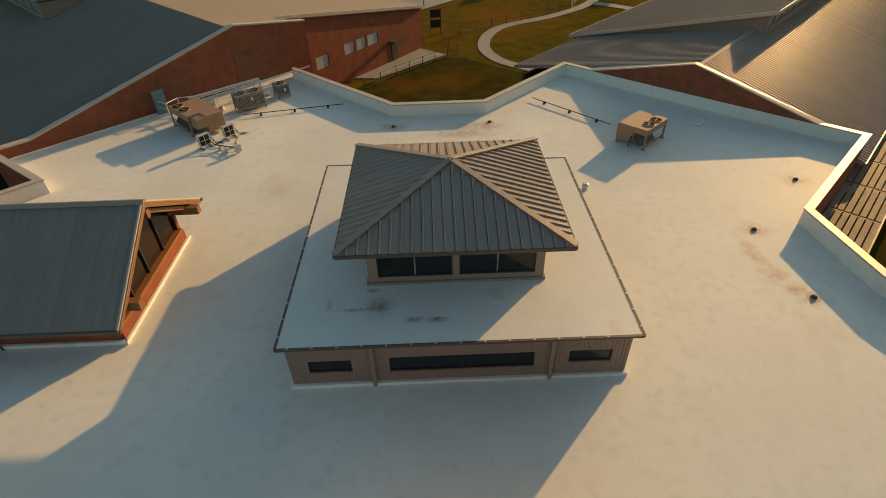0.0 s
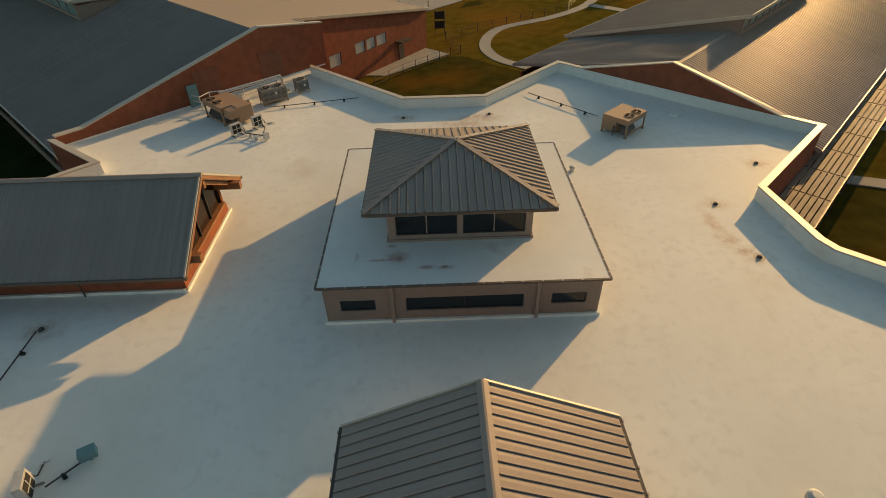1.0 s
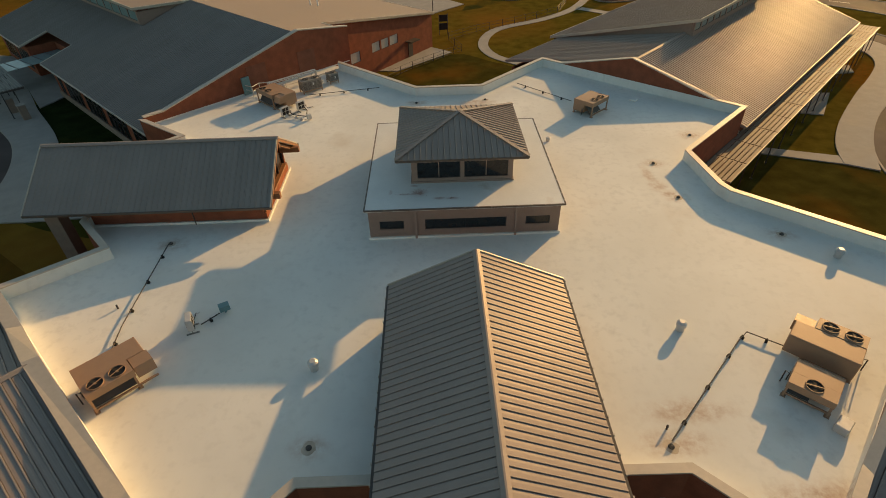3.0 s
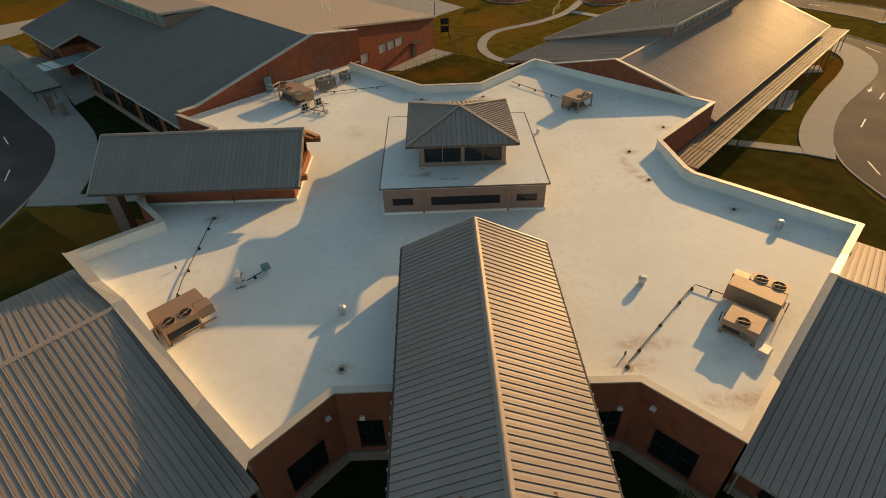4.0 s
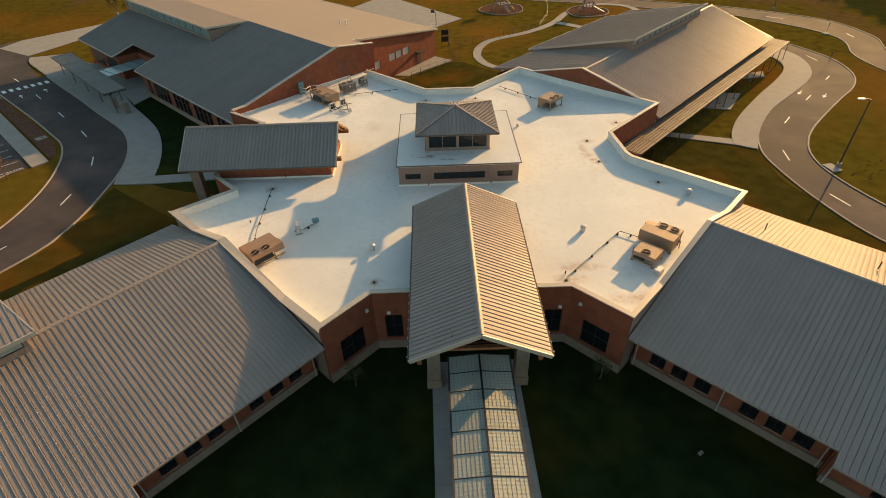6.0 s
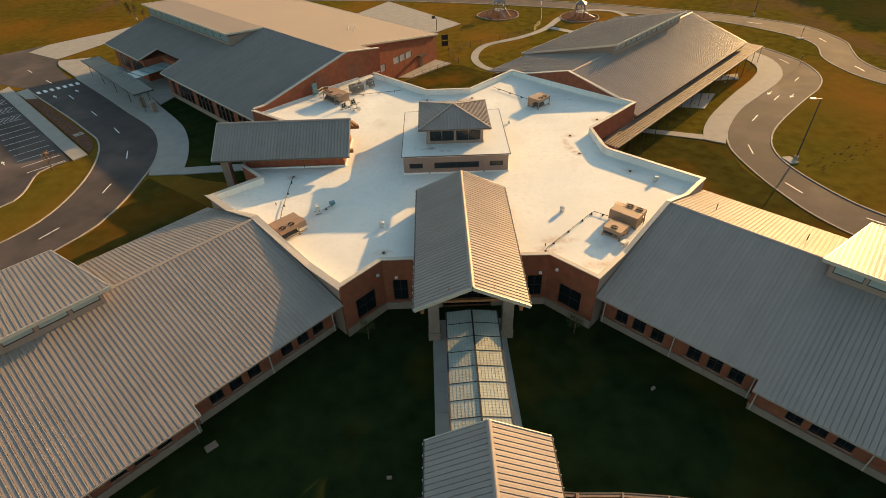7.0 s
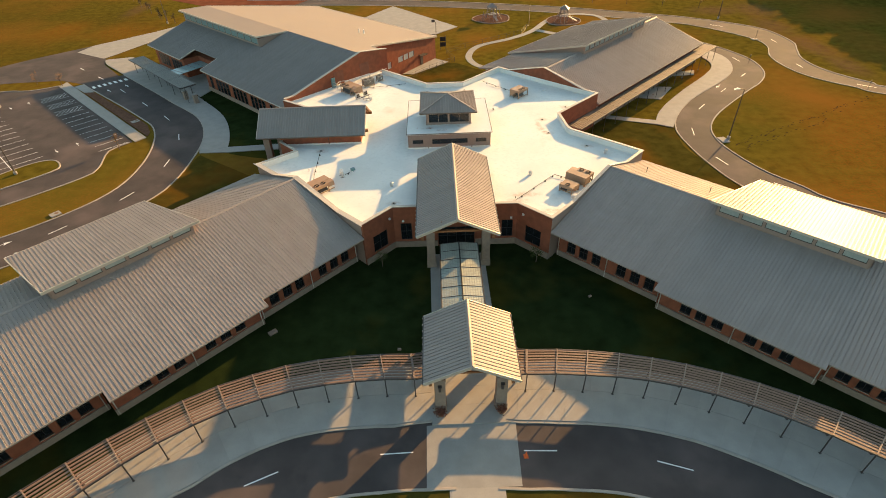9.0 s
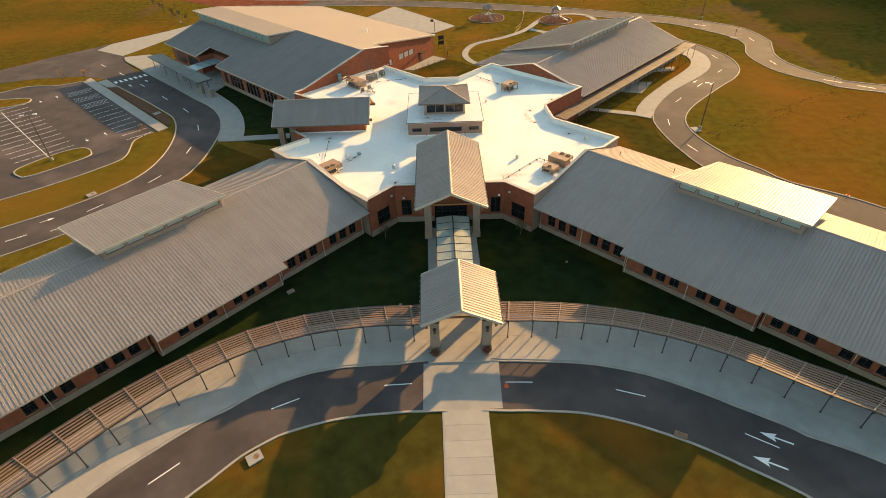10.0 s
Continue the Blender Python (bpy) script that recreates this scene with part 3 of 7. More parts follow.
def window(parent, m, u0, u1, za, zb, name="window", mullions=1, rails=0, depth=0.12, glass=None, frame_mat=None, bar_mat=None):
    """A framed window set in an opening of a wall whose frame is m; bars and panes are parts of it."""
    w = 0.06
    bars = []
    bm = bmesh.new()
    add_box(bm, (u0, depth, za), (u1, depth + 0.08, za + w), m)
    add_box(bm, (u0, depth, zb - w), (u1, depth + 0.08, zb), m)
    add_box(bm, (u0, depth, za + w), (u0 + w, depth + 0.08, zb - w), m)
    add_box(bm, (u1 - w, depth, za + w), (u1, depth + 0.08, zb - w), m)
    step = (u1 - u0) / (mullions + 1)
    for k in range(mullions):
        x = u0 + step * (k + 1)
        bars.append(("mullion", (x - w / 2, depth, za + w), (x + w / 2, depth + 0.08, zb - w)))
    for k in range(rails):
        z = za + (zb - za) * (k + 1) / (rails + 1)
        bars.append(("rail", (u0 + w, depth + 0.002, z - w / 2), (u1 - w, depth + 0.078, z + w / 2)))
    bmesh.ops.remove_doubles(bm, verts=bm.verts[:], dist=0.001)
    ob = part(name, bm, frame_mat or WINDOW_FRAME, parent)
    for bar_name, lo, hi in bars:
        part(bar_name, add_box(bmesh.new(), lo, hi, m), bar_mat or frame_mat or WINDOW_FRAME, ob)
    for k in range(mullions + 1):
        bm = bmesh.new()
        add_box(bm, (u0 + step * k + 0.02, depth + 0.03, za + 0.02), (u0 + step * (k + 1) - 0.02, depth + 0.045, zb - 0.02), m)
        part("pane", bm, glass or GLASS, ob)
    return ob


# ---- central building ----
DECK = 5.69
STAR = [(-5.44, 0.58), (5.17, 0.58), (8.01, 0.55), (11.92, -3.28), (28.93, 13.87), (19.83, 22.31), (19.48, 23.22), (19.1, 28.58), (27.98, 37.01), (11.01, 53.17), (2.99, 45.09),
        (-4.08, 45.09), (-13.65, 54.26), (-31.3, 38.83), (-25.95, 34.84), (-28.02, 32.84), (-27.95, 21.04), (-24.92, 17.87), (-29.88, 13.96), (-12.21, -3.19), (-8.58, 0.58)]

def inset(poly, t):
    """The polygon moved inwards by t, with mitred corners (anticlockwise plan)."""
    out = []
    k = len(poly)
    for i in range(k):
        a, b, c = Vector(poly[i - 1]), Vector(poly[i]), Vector(poly[(i + 1) % k])
        d0, d1 = (b - a).normalized(), (c - b).normalized()
        n0, n1 = Vector((-d0.y, d0.x)), Vector((-d1.y, d1.x))
        m = (n0 + n1)
        m = m / max(0.35, m.dot(n0))
        out.append((b.x + m.x * t, b.y + m.y * t))
    return out


bm = bmesh.new()
add_prism(bm, inset(STAR, 0.15), 5.1, DECK)
tagged(part("roof_deck", bm, MEMBRANE), "flat white membrane roof of the star-shaped central building", "flat roof", kind="structure")
THICK = 0.3
IN, CAP_IN, CAP_OUT, UP = inset(STAR, THICK), inset(STAR, THICK + 0.08), inset(STAR, -0.08), inset(STAR, THICK + 0.04)


def strip(bm, lines, i, z0, tops, marks):
    """Prisms between two corner lines of the star along its side i, split at marks."""
    k = len(STAR)
    A, B = lines
    for (f0, h0), (f1, h1) in zip(marks, marks[1:]):
        pts = []
        for line, f in ((A, f0), (A, f1), (B, f1), (B, f0)):
            p, q = Vector(line[i]), Vector(line[(i + 1) % k])
            pts.append(p + (q - p) * f)
        add_prism(bm, [(p.x, p.y) for p in pts], z0, [tops(h0), tops(h1), tops(h1), tops(h0)]) if not callable(z0) else hexa(
            bm, [(p.x, p.y, z0(h)) for p, h in zip(pts, (h0, h1, h1, h0))] + [(p.x, p.y, tops(h)) for p, h in zip(pts, (h0, h1, h1, h0))])


def hexa(bm, pts):
    """A solid with eight given corners: four below, four above."""
    vs = [bm.verts.new(p) for p in pts]
    for f in ((3, 2, 1, 0), (4, 5, 6, 7), (0, 1, 5, 4), (1, 2, 6, 5), (2, 3, 7, 6), (3, 0, 4, 7)):
        bm.faces.new([vs[i] for i in f])
    return bm


def star_wall(i, z1, apex=None, kink=0.13):
    """Side i of the star: brick, white upstand towards the deck, mitred metal coping."""
    ob = thing("wall_%d" % i, "red brick outer wall with a tan metal coping", "wall", kind="structure")
    marks = [(0.0, z1)] + ([(kink, z1), apex, (1 - kink, z1)] if apex else []) + [(1.0, z1)]
    bm = bmesh.new()
    strip(bm, (STAR, IN), i, -0.1, lambda h: h, marks)
    part("masonry", bm, SIDING if i in (3, 18) else BRICK, ob)
    bm = bmesh.new()
    strip(bm, (inset(STAR, -0.36) if i == 18 else CAP_OUT, CAP_IN), i, lambda h: h + 0.004, lambda h: h + 0.1, marks)
    part("coping", bm, COPING, ob, "tan metal coping")
    bm = bmesh.new()
    strip(bm, (IN, UP), i, DECK - 0.1, lambda h: min(h, 6.57) - 0.01, marks)
    part("membrane_upstand", bm, MEMBRANE, ob, "white membrane upstand")
    return ob


PAR = 6.57


def plan_matrix(p, q):
    d = (Vector(q) - Vector(p)).normalized()
    return Matrix(((d.x, -d.y, 0, p[0]), (d.y, d.x, 0, p[1]), (0, 0, 1, 0), (0, 0, 0, 1)))


def south_openings(ob, p, q):
    """Cut a window (or the entrance doors) through a south wall and add its base course."""
    length = (Vector(q) - Vector(p)).length
    m = plan_matrix(p, q)
    if length > 8:
        holes = [(2.8, 7.8, 0.05, 3.1)]
    elif length > 4:
        holes = [(1.5, 4.0, 1.2, 3.75)]
    else:
        holes = [(0.87, 2.38, 1.2, 3.95)]
    old = [c for c in ob.children if c.name.startswith("masonry")][0]
    bpy.data.objects.remove(old)
    holed_wall("masonry", p, q, -0.1, PAR, holes, 0.3, BRICK, ob)
    for h in holes:
        window(ob, m, *h, mullions=3 if length > 8 else 1, rails=1, name="door" if length > 8 else "window")
    for u0, u1 in ([(0.0, 2.7), (7.9, length)] if length > 8 else [(0.0, length)]):
        bm = bmesh.new()
        add_box(bm, (u0, -0.12, 0.0), (u1, -0.002, 0.85), m)
        add_box(bm, (u0, -0.15, 0.85), (u1, -0.002, 0.95), m)
        part("base_course", bm, STONE, ob, "pale cast-stone base")


for i, (p, q) in enumerate(zip(STAR, STAR[1:] + STAR[:1])):
    apex, kink = None, 0.2
    if i == 3:
        apex = (0.573, 8.32)
    if i == 18:
        apex = (0.43, 8.26)
    if i == 8:
        apex, kink = (0.517, 8.85), 0.115
    if i == 12:
        continue
    ob = star_wall(i, PAR, apex, kink)
    if i in (0, 1, 2, 19, 20):
        south_openings(ob, p, q)


def frame_of(angle, side):
    """Plan points from s along a wing's axis (degrees from +x) and q across it, to the given side."""
    c, s_ = math.cos(radians(angle)), math.sin(radians(angle))
    return lambda s, q: (c * s - side * s_ * q, s_ * s + side * c * q)


def roof_base(bm, at, corners, z_of, lift=-0.055, thick=0.22):
    """The boarded underside of a roof slope, under its pans."""
    pts = [(*at(s, q), z_of(q) + lift - thick) for s, q in corners] + [(*at(s, q), z_of(q) + lift) for s, q in corners]
    return hexa(bm, pts)


def cap(parent, p, q, width=0.42):
    """A folded metal ridge cap: two shallow flanges that meet in a rounded crown."""
    p, q = Vector(p), Vector(q)
    side = (q - p).cross(Vector((0, 0, 1))).normalized() * width / 2
    bm = bmesh.new()
    rows = [[bm.verts.new(e + side * f + Vector((0, 0, dz))) for f, dz in ((-1, -0.045), (-0.18, 0.07), (0.18, 0.07), (1, -0.045), (1, -0.075), (-1, -0.075))] for e in (p, q)]
    for j in range(6):
        bm.faces.new((rows[0][j], rows[0][(j + 1) % 6], rows[1][(j + 1) % 6], rows[1][j]))
    bm.faces.new(rows[0][::-1]), bm.faces.new(rows[1])
    return part("ridge_cap", bm, ROOF, parent)


def window_wall(ob, A, B, hand, groups, z0=1.1, z1=3.0, height=4.75, width=1.2):
    """A brick wall with windows at the given distances, sills, a cast-stone base and downpipes."""
    length = (Vector(B) - Vector(A)).length
    holes = [(u, u + width, z0, z1) for u in groups]
    masonry, m = holed_wall("masonry", A, B, 0.0, height, holes, 0.3, BRICK, ob, hand)
    for h in holes:
        window(ob, m, *h, mullions=1, rails=1)
        bm = bmesh.new()
        add_box(bm, (h[0] - 0.05, -0.09, z0 - 0.08), (h[1] + 0.05, 0.1, z0), m)
        part("window_sill", bm, STONE, ob)
    bm = bmesh.new()
    add_box(bm, (0, -0.12, 0.0), (length, -0.002, 0.72), m)
    add_box(bm, (0, -0.15, 0.72), (length, -0.002, 0.8), m)
    part("base_course", bm, STONE, ob, "pale cast-stone base")
    for u in (0.25, length * 0.5, length - 0.25):
        bm = bmesh.new()
        add_tube(bm, [m @ Vector((u, -0.2, z)) for z in (0.1, 3.9)], 0.06, 6)
        part("downpipe", bm, COPING, ob)


def wing(at, hand, label, ridge, segs, outer, s_near, s_end, monitor, windows, walls, clerestory, far_end=True):
    """A classroom wing. ridge: (q, z); segs: eave stretches (s0, q0, s1, q1) at height z_eave over a straight slope; outer: (q, z) of the far eave;
    monitor: front (s0, s1, q, z) and back (s0, s1, q, z) edges of the raised roof."""
    ob = thing("classroom_wing", label, "school wing")
    rq, rz = ridge
    m_in = (rz - 4.6) / (rq - segs[0][1])
    z_in = lambda q: rz - m_in * (rq - q)
    z_out = lambda q: rz - (rz - outer[1]) * (q - rq) / (outer[0] - rq)
    bm = bmesh.new()
    for s0, q0, s1, q1 in segs:
        roof_base(bm, at, [(s0, q0 + 0.08), (s1, q1 + 0.08), (s1, rq), (s0, rq)], z_in)
    roof_base(bm, at, [(s_near, rq), (s_end, rq), (s_end, outer[0] - 0.08), (s_near, outer[0] - 0.08)], z_out)
    roof = part("roof", bm, ROOF, ob, "grey standing-seam metal roof")
    for s0, q0, s1, q1 in segs:
        slope(roof, at, s0, s1, lambda s: rq, lambda s: q0 + (q1 - q0) * (s - s0) / (s1 - s0), z_in)
        bm = bmesh.new()
        add_beam(bm, (*at(s0, q0 - 0.02), z_in(q0) - 0.1), (*at(s1, q1 - 0.02), z_in(q1) - 0.1), 0.14, 0.16)
        part("gutter", bm, EAVE_GUTTER, roof)
    slope(roof, at, s_near, s_end, lambda s: rq, lambda s: outer[0], z_out)
    bm = bmesh.new()
    add_beam(bm, (*at(s_near, outer[0] + 0.02), outer[1] - 0.1), (*at(s_end, outer[0] + 0.02), outer[1] - 0.1), 0.14, 0.16)
    part("gutter", bm, EAVE_GUTTER, roof)
    (f0, f1, fq, fz), (b0, b1, bq, bz) = monitor
    cap(roof, (*at(s_near, rq), rz + 0.05), (*at(f0 + 0.6, rq), rz + 0.05))
    cap(roof, (*at(f1 - 0.6, rq), rz + 0.05), (*at(s_end, rq), rz + 0.05))
    # walls under the eaves
    for (s0, q0, s1, q1), groups, wq in zip(segs, windows, walls):
        window_wall(ob, at(s0 + 0.1, wq), at(s1, wq), hand, [s - s0 - 0.1 for s in groups])
    for (s0, q0, s1, q1), wa, wb in zip(segs, walls, walls[1:]):
        bm = bmesh.new()
        back, side = (wa, 0.15) if wa > wb else (wb, -0.15)
        add_beam(bm, (*at(s1 + side, back + 0.3), 2.25), (*at(s1 + side, min(wa, wb) + 0.302), 2.25), 0.3, 4.5)
        part("masonry", bm, BRICK, ob)
    bm = bmesh.new()
    add_beam(bm, (*at(s_near + 0.5, outer[0] - 0.8), 2.05), (*at(s_end, outer[0] - 0.8), 2.05), 0.3, 4.1)
    part("masonry", bm, BRICK, ob)
    if far_end:
        prof = [(walls[-1], z_in(walls[-1]) - 0.3), (rq, rz - 0.35), (outer[0] - 0.8, z_out(outer[0] - 0.8) - 0.3)]
        bm = bmesh.new()
        for (qa, za), (qb, zb) in zip(prof, prof[1:]):
            hexa(bm, [(*at(s_end - ds, q), 0.0) for ds, q in ((0.5, qa), (0.2, qa), (0.2, qb), (0.5, qb))] + [(*at(s_end - ds, q), z) for ds, q, z in ((0.5, qa, za), (0.2, qa, za), (0.2, qb, zb), (0.5, qb, zb))])
        part("end_gable", bm, BRICK, ob)
    # raised clerestory roof over the ridge
    z_mon = lambda q: fz - (fz - bz) * (q - fq) / (bq - fq)
    e0 = lambda q: f0 + (b0 - f0) * (q - fq) / (bq - fq)
    e1 = lambda q: f1 + (b1 - f1) * (q - fq) / (bq - fq)
    bm = bmesh.new()
    roof_base(bm, at, [(f0 + 0.03, fq + 0.03), (f1 - 0.03, fq + 0.03), (b1 - 0.03, bq - 0.03), (b0 + 0.03, bq - 0.03)], z_mon)
    mroof = part("monitor_roof", bm, ROOF, ob, "raised metal roof over the clerestory")
    lo, hi = min(f0, b0), max(f1, b1)

    def cut(s, sa, sb):
        """q at which the pan at s meets a slanting end of the raised roof."""
        return fq + (bq - fq) * min(1.0, max(0.0, (s - sa) / (sb - sa)))

    def top(s):
        return cut(s, f1, b1) if s > f1 and b1 > f1 else fq

    def bottom(s):
        return cut(s, f0, b0) if s < b0 and b0 > f0 else bq

    slope(mroof, at, lo, hi, top, bottom, z_mon)
    for p, q in (((f0, fq), (f1, fq)), ((f0, fq), (b0, bq)), ((f1, fq), (b1, bq)), ((b0, bq), (b1, bq))):
        bm = bmesh.new()
        add_beam(bm, (*at(*p), z_mon(p[1]) - 0.13), (*at(*q), z_mon(q[1]) - 0.13), 0.1, 0.34)
        part("fascia", bm, COPING, mroof, "tan metal fascia")
    count, back = clerestory
    wq = fq + 0.75
    A, B = at(f0 + 0.7, wq), at(f1 - 0.7, wq)
    length = (Vector(B) - Vector(A)).length
    pitch = (length - 0.3) / count
    zl, zh = z_in(wq), z_mon(wq) - 0.28
    holes = [(0.3 + j * pitch, pitch * (j + 1) - 0.02, zl + 0.55, zh - 0.22) for j in range(count)]
    cw, m = holed_wall("clerestory_wall", A, B, zl - 0.3, zh, holes, 0.2, SIDING, ob, hand)
    for h in holes:
        window(ob, m, *h, name="clerestory_window", mullions=0, rails=0, depth=0.05, glass=PALE_GLASS)
    for f, g, ds in ((f0 + 0.7, e0, 0.7), (f1 - 0.7, e1, -0.7)):
        bm = bmesh.new()
        prof = [(wq + 0.2, z_in(wq + 0.2) - 0.3), (rq, rz - 0.3), (bq - 0.6, z_out(bq - 0.6) - 0.3), (bq - 0.6, z_mon(bq - 0.6) - 0.27), (wq + 0.2, z_mon(wq + 0.2) - 0.27)]
        vs = [[bm.verts.new((*at(g(q) + ds + w, q), z)) for q, z in prof] for w in (-0.1, 0.1)]
        bm.faces.new(vs[0]), bm.faces.new(vs[1][::-1])
        for j in range(5):
            bm.faces.new((vs[0][j], vs[0][(j + 1) % 5], vs[1][(j + 1) % 5], vs[1][j]))
        part("clerestory_end", bm, SIDING, ob)
    if back:
        zb, zt = z_out(bq - 0.6) - 0.3, z_mon(bq - 0.6) - 0.27
        bm = bmesh.new()
        add_beam(bm, (*at(b0 + 0.8, bq - 0.6), (zb + zt) / 2), (*at(b1 - 0.8, bq - 0.6), (zb + zt) / 2), 0.2, zt - zb)
        part("clerestory_back", bm, SIDING, ob)
    return ob


SE = frame_of(-44.23, 1)
SW = frame_of(-134.13, -1)
NE = frame_of(45.24, 1)
wing(SE, 1, "brick classroom wing with a shaded grey metal roof and raised clerestory", (19.82, 8.2),
     [(10.95, 5.78, 25.5, 5.78), (25.5, 4.6, 42.6, 4.6), (42.6, 5.3, 61.6, 5.3)], (31.4, 4.38), 10.95, 61.6,
     ((25.4, 42.65, 17.25, 9.8), (27.4, 43.1, 30.5, 7.45)), [(12.5, 14.3, 16.15, 19.6, 21.45, 23.3), (28.25, 30.0, 31.8, 35.25, 36.95, 38.8), (43.7, 45.5, 47.3, 50.75, 52.5, 54.3, 57.7, 59.5)], (7.7, 6.65, 7.65), (6, True))
wing(SW, -1, "brick classroom wing with a sunlit grey metal roof and raised clerestory", (20.4, 8.2),
     [(10.95, 6.35, 25.9, 6.35), (25.9, 5.25, 43.0, 5.25), (43.0, 6.65, 65.1, 6.65)], (32.6, 4.38), 10.95, 65.1,
     ((25.6, 42.6, 18.4, 9.75), (27.1, 43.5, 32.3, 7.45)), [(12.35, 14.15, 15.95, 19.45, 21.25, 23.1), (28.2, 30.0, 31.8, 35.35, 37.2, 39.05), (44.3, 46.1, 47.95, 51.45, 53.3, 55.1, 58.6, 60.4)], (8.3, 7.55, 9.0), (6, True))
ne = wing(NE, 1, "long metal-roofed classroom wing with windows along its ridge", (18.32, 8.56),
          [(46.1, 5.7, 93.6, 5.7)], (35.5, 4.97), 46.1, 93.6,
          ((58.0, 86.0, 16.6, 10.5), (58.0, 86.0, 36.7, 5.05)), [(50.0, 55.4, 60.8, 66.2, 71.6, 77.0, 82.4, 87.8)], (6.45,), (13, False))
for s, q in ((58.4, 36.2), (61.5, 36.2), (58.4, 33.8)):
    bm = bmesh.new()
    add_tube(bm, [(*NE(s, q), 0.0), (*NE(s, q), 10.5 - 0.271 * (q - 16.6) - 0.25)], 0.09, 8)
    part("post", bm, STEEL, ne)


def trellis(name, at, s0, s1, q0, q1, z, bays, slats, label, group="", post_q=None, drop=0.02, slat=0.2, slat_mat=None, beam_mat=None):
    """A flat slatted canopy on steel posts: bays of slats between cross beams. at(s, q): plan point."""
    ob = thing(name, label, "canopy", group=group)
    step = (s1 - s0) / bays
    for k in range(bays + 1):
        s = s0 + k * step
        bm = bmesh.new()
        add_beam(bm, (*at(s, q0), z + drop), (*at(s, q1), z + drop), 0.1, 0.2)
        part("cross_beam", bm, beam_mat or BRONZE_BEAM, ob)
        for pq in post_q or (q0 + 0.1, q1 - 0.1):
            bm = bmesh.new()
            add_tube(bm, [(*at(s, pq), -0.05), (*at(s, pq), z - 0.08)], 0.06, 8)
            add_beam(bm, (*at(s, pq), 0.12), (*at(s, pq), 0.16), 0.22, 0.22, (0, 1, 0))
            part("post", bm, STEEL, ob)
    for k in range(bays):
        a, b = s0 + k * step + 0.07, s0 + (k + 1) * step - 0.07
        for j in range(slats):
            q = q0 + (q1 - q0) * (j + 0.5) / slats
            bm = bmesh.new()
            p0, p1 = at(a, q), at(b, q)
            add_beam(bm, (*p0, z), (*p1, z), slat, 0.07)
            part("slat", bm, slat_mat or RED_WOOD, ob)
    for q in (q0, q1):
        bm = bmesh.new()
        for k in range(bays):
            add_beam(bm, (*at(s0 + k * step, q), z - 0.02), (*at(s0 + (k + 1) * step, q), z - 0.02), 0.1, 0.16)
        part("edge_beam", bm, STEEL, ob)
    return ob


BRONZE_BEAM = material("bronze_steel_beam", (0.25, 0.18, 0.14), 0.6, 0.1, spread=0.06)
BRONZE_SLAT = material("weathered_bronze_slats", (0.19, 0.135, 0.10), 0.75, 0.0, spread=0.06)
DARK_SLAT = material("dark_grey_slats", (0.11, 0.115, 0.11), 0.5, 0.2, spread=0.06)
trellis("slatted_canopy", NE, 36.4, 96.9, 3.35, 6.25, 3.5, 14, 7, "long flat slatted canopy beside the classroom wing", drop=-0.13, slat=0.33, slat_mat=BRONZE_SLAT)


for sg in (-1, 1):
    trellis("slatted_canopy", lambda s, q, g=sg: ring_at(g * s, q), 8.0, 8.0 + 4.02 * 16, 42.95, 46.35, 3.0, 16, 9,
            "curved slatted canopy on thin steel posts over the pavement", group="curved canopies", post_q=(43.05, 45.7))
    trellis("slatted_canopy", lambda s, q, g=sg: ring_at(g * s, q), 6.0, 7.85, 42.95, 46.35, 3.0, 1, 9,
            "short end bay of the curved slatted canopy at the porch", group="curved canopies", post_q=(45.7,))

# ---- north-west hall ----
NW = frame_of(135.44, -1)
hall = thing("school_hall", "large red brick hall with grey metal slope", "school hall")
zS = lambda q: 10.54 - 0.301 * (25.09 - q)
zB = lambda q: 10.54 - 0.162 * (q - 25.09)
bm = bmesh.new()
add_prism(bm, [NW(50.2, 6.76), NW(84.0, 6.76), NW(84.0, 10.9), NW(95.6, 10.9), NW(95.6, 7.1), NW(112.0, 7.1), NW(113.0, 18.0), NW(113.0, 31.0), NW(50.2, 31.0)][::-1], 0.0, 4.44)
part("masonry", bm, BRICK, hall)
# gable wall over the deck, with its coping
gs = lambda q: 49.95 - 0.02 * (q - 6.2)
prof = [(6.2, PAR), (8.2, PAR), (25.15, 10.8), (32.1, 9.81)]
bm = bmesh.new()
for (qa, za), (qb, zb) in zip(prof, prof[1:]):
    hexa(bm, [(*NW(gs(qa) - 0.17, qa), 0.0), (*NW(gs(qb) - 0.17, qb), 0.0), (*NW(gs(qb) + 0.17, qb), 0.0), (*NW(gs(qa) + 0.17, qa), 0.0),
              (*NW(gs(qa) - 0.17, qa), za), (*NW(gs(qb) - 0.17, qb), zb), (*NW(gs(qb) + 0.17, qb), zb), (*NW(gs(qa) + 0.17, qa), za)])
part("gable_wall", bm, BRICK, hall)
bm = bmesh.new()
for (qa, za), (qb, zb) in zip(prof, prof[1:]):
    add_beam(bm, (*NW(gs(qa), qa), za + 0.06), (*NW(gs(qb), qb), zb + 0.06), 0.55, 0.12)
part("coping", bm, COPING, hall, "tan metal coping")
bm = bmesh.new()
hexa(bm, [(*NW(gs(q) - 0.17 - w, q), DECK - 0.3) for w, q in ((1.2, 6.6), (1.2, 29.6), (0, 29.6), (0, 6.6))] + [(*NW(gs(q) - 0.17 - w, q), DECK + 0.006) for w, q in ((1.2, 6.6), (1.2, 29.6), (0, 29.6), (0, 6.6))])
part("roof_apron", bm, MEMBRANE, hall, "white membrane apron at the gable wall")
bm = bmesh.new()
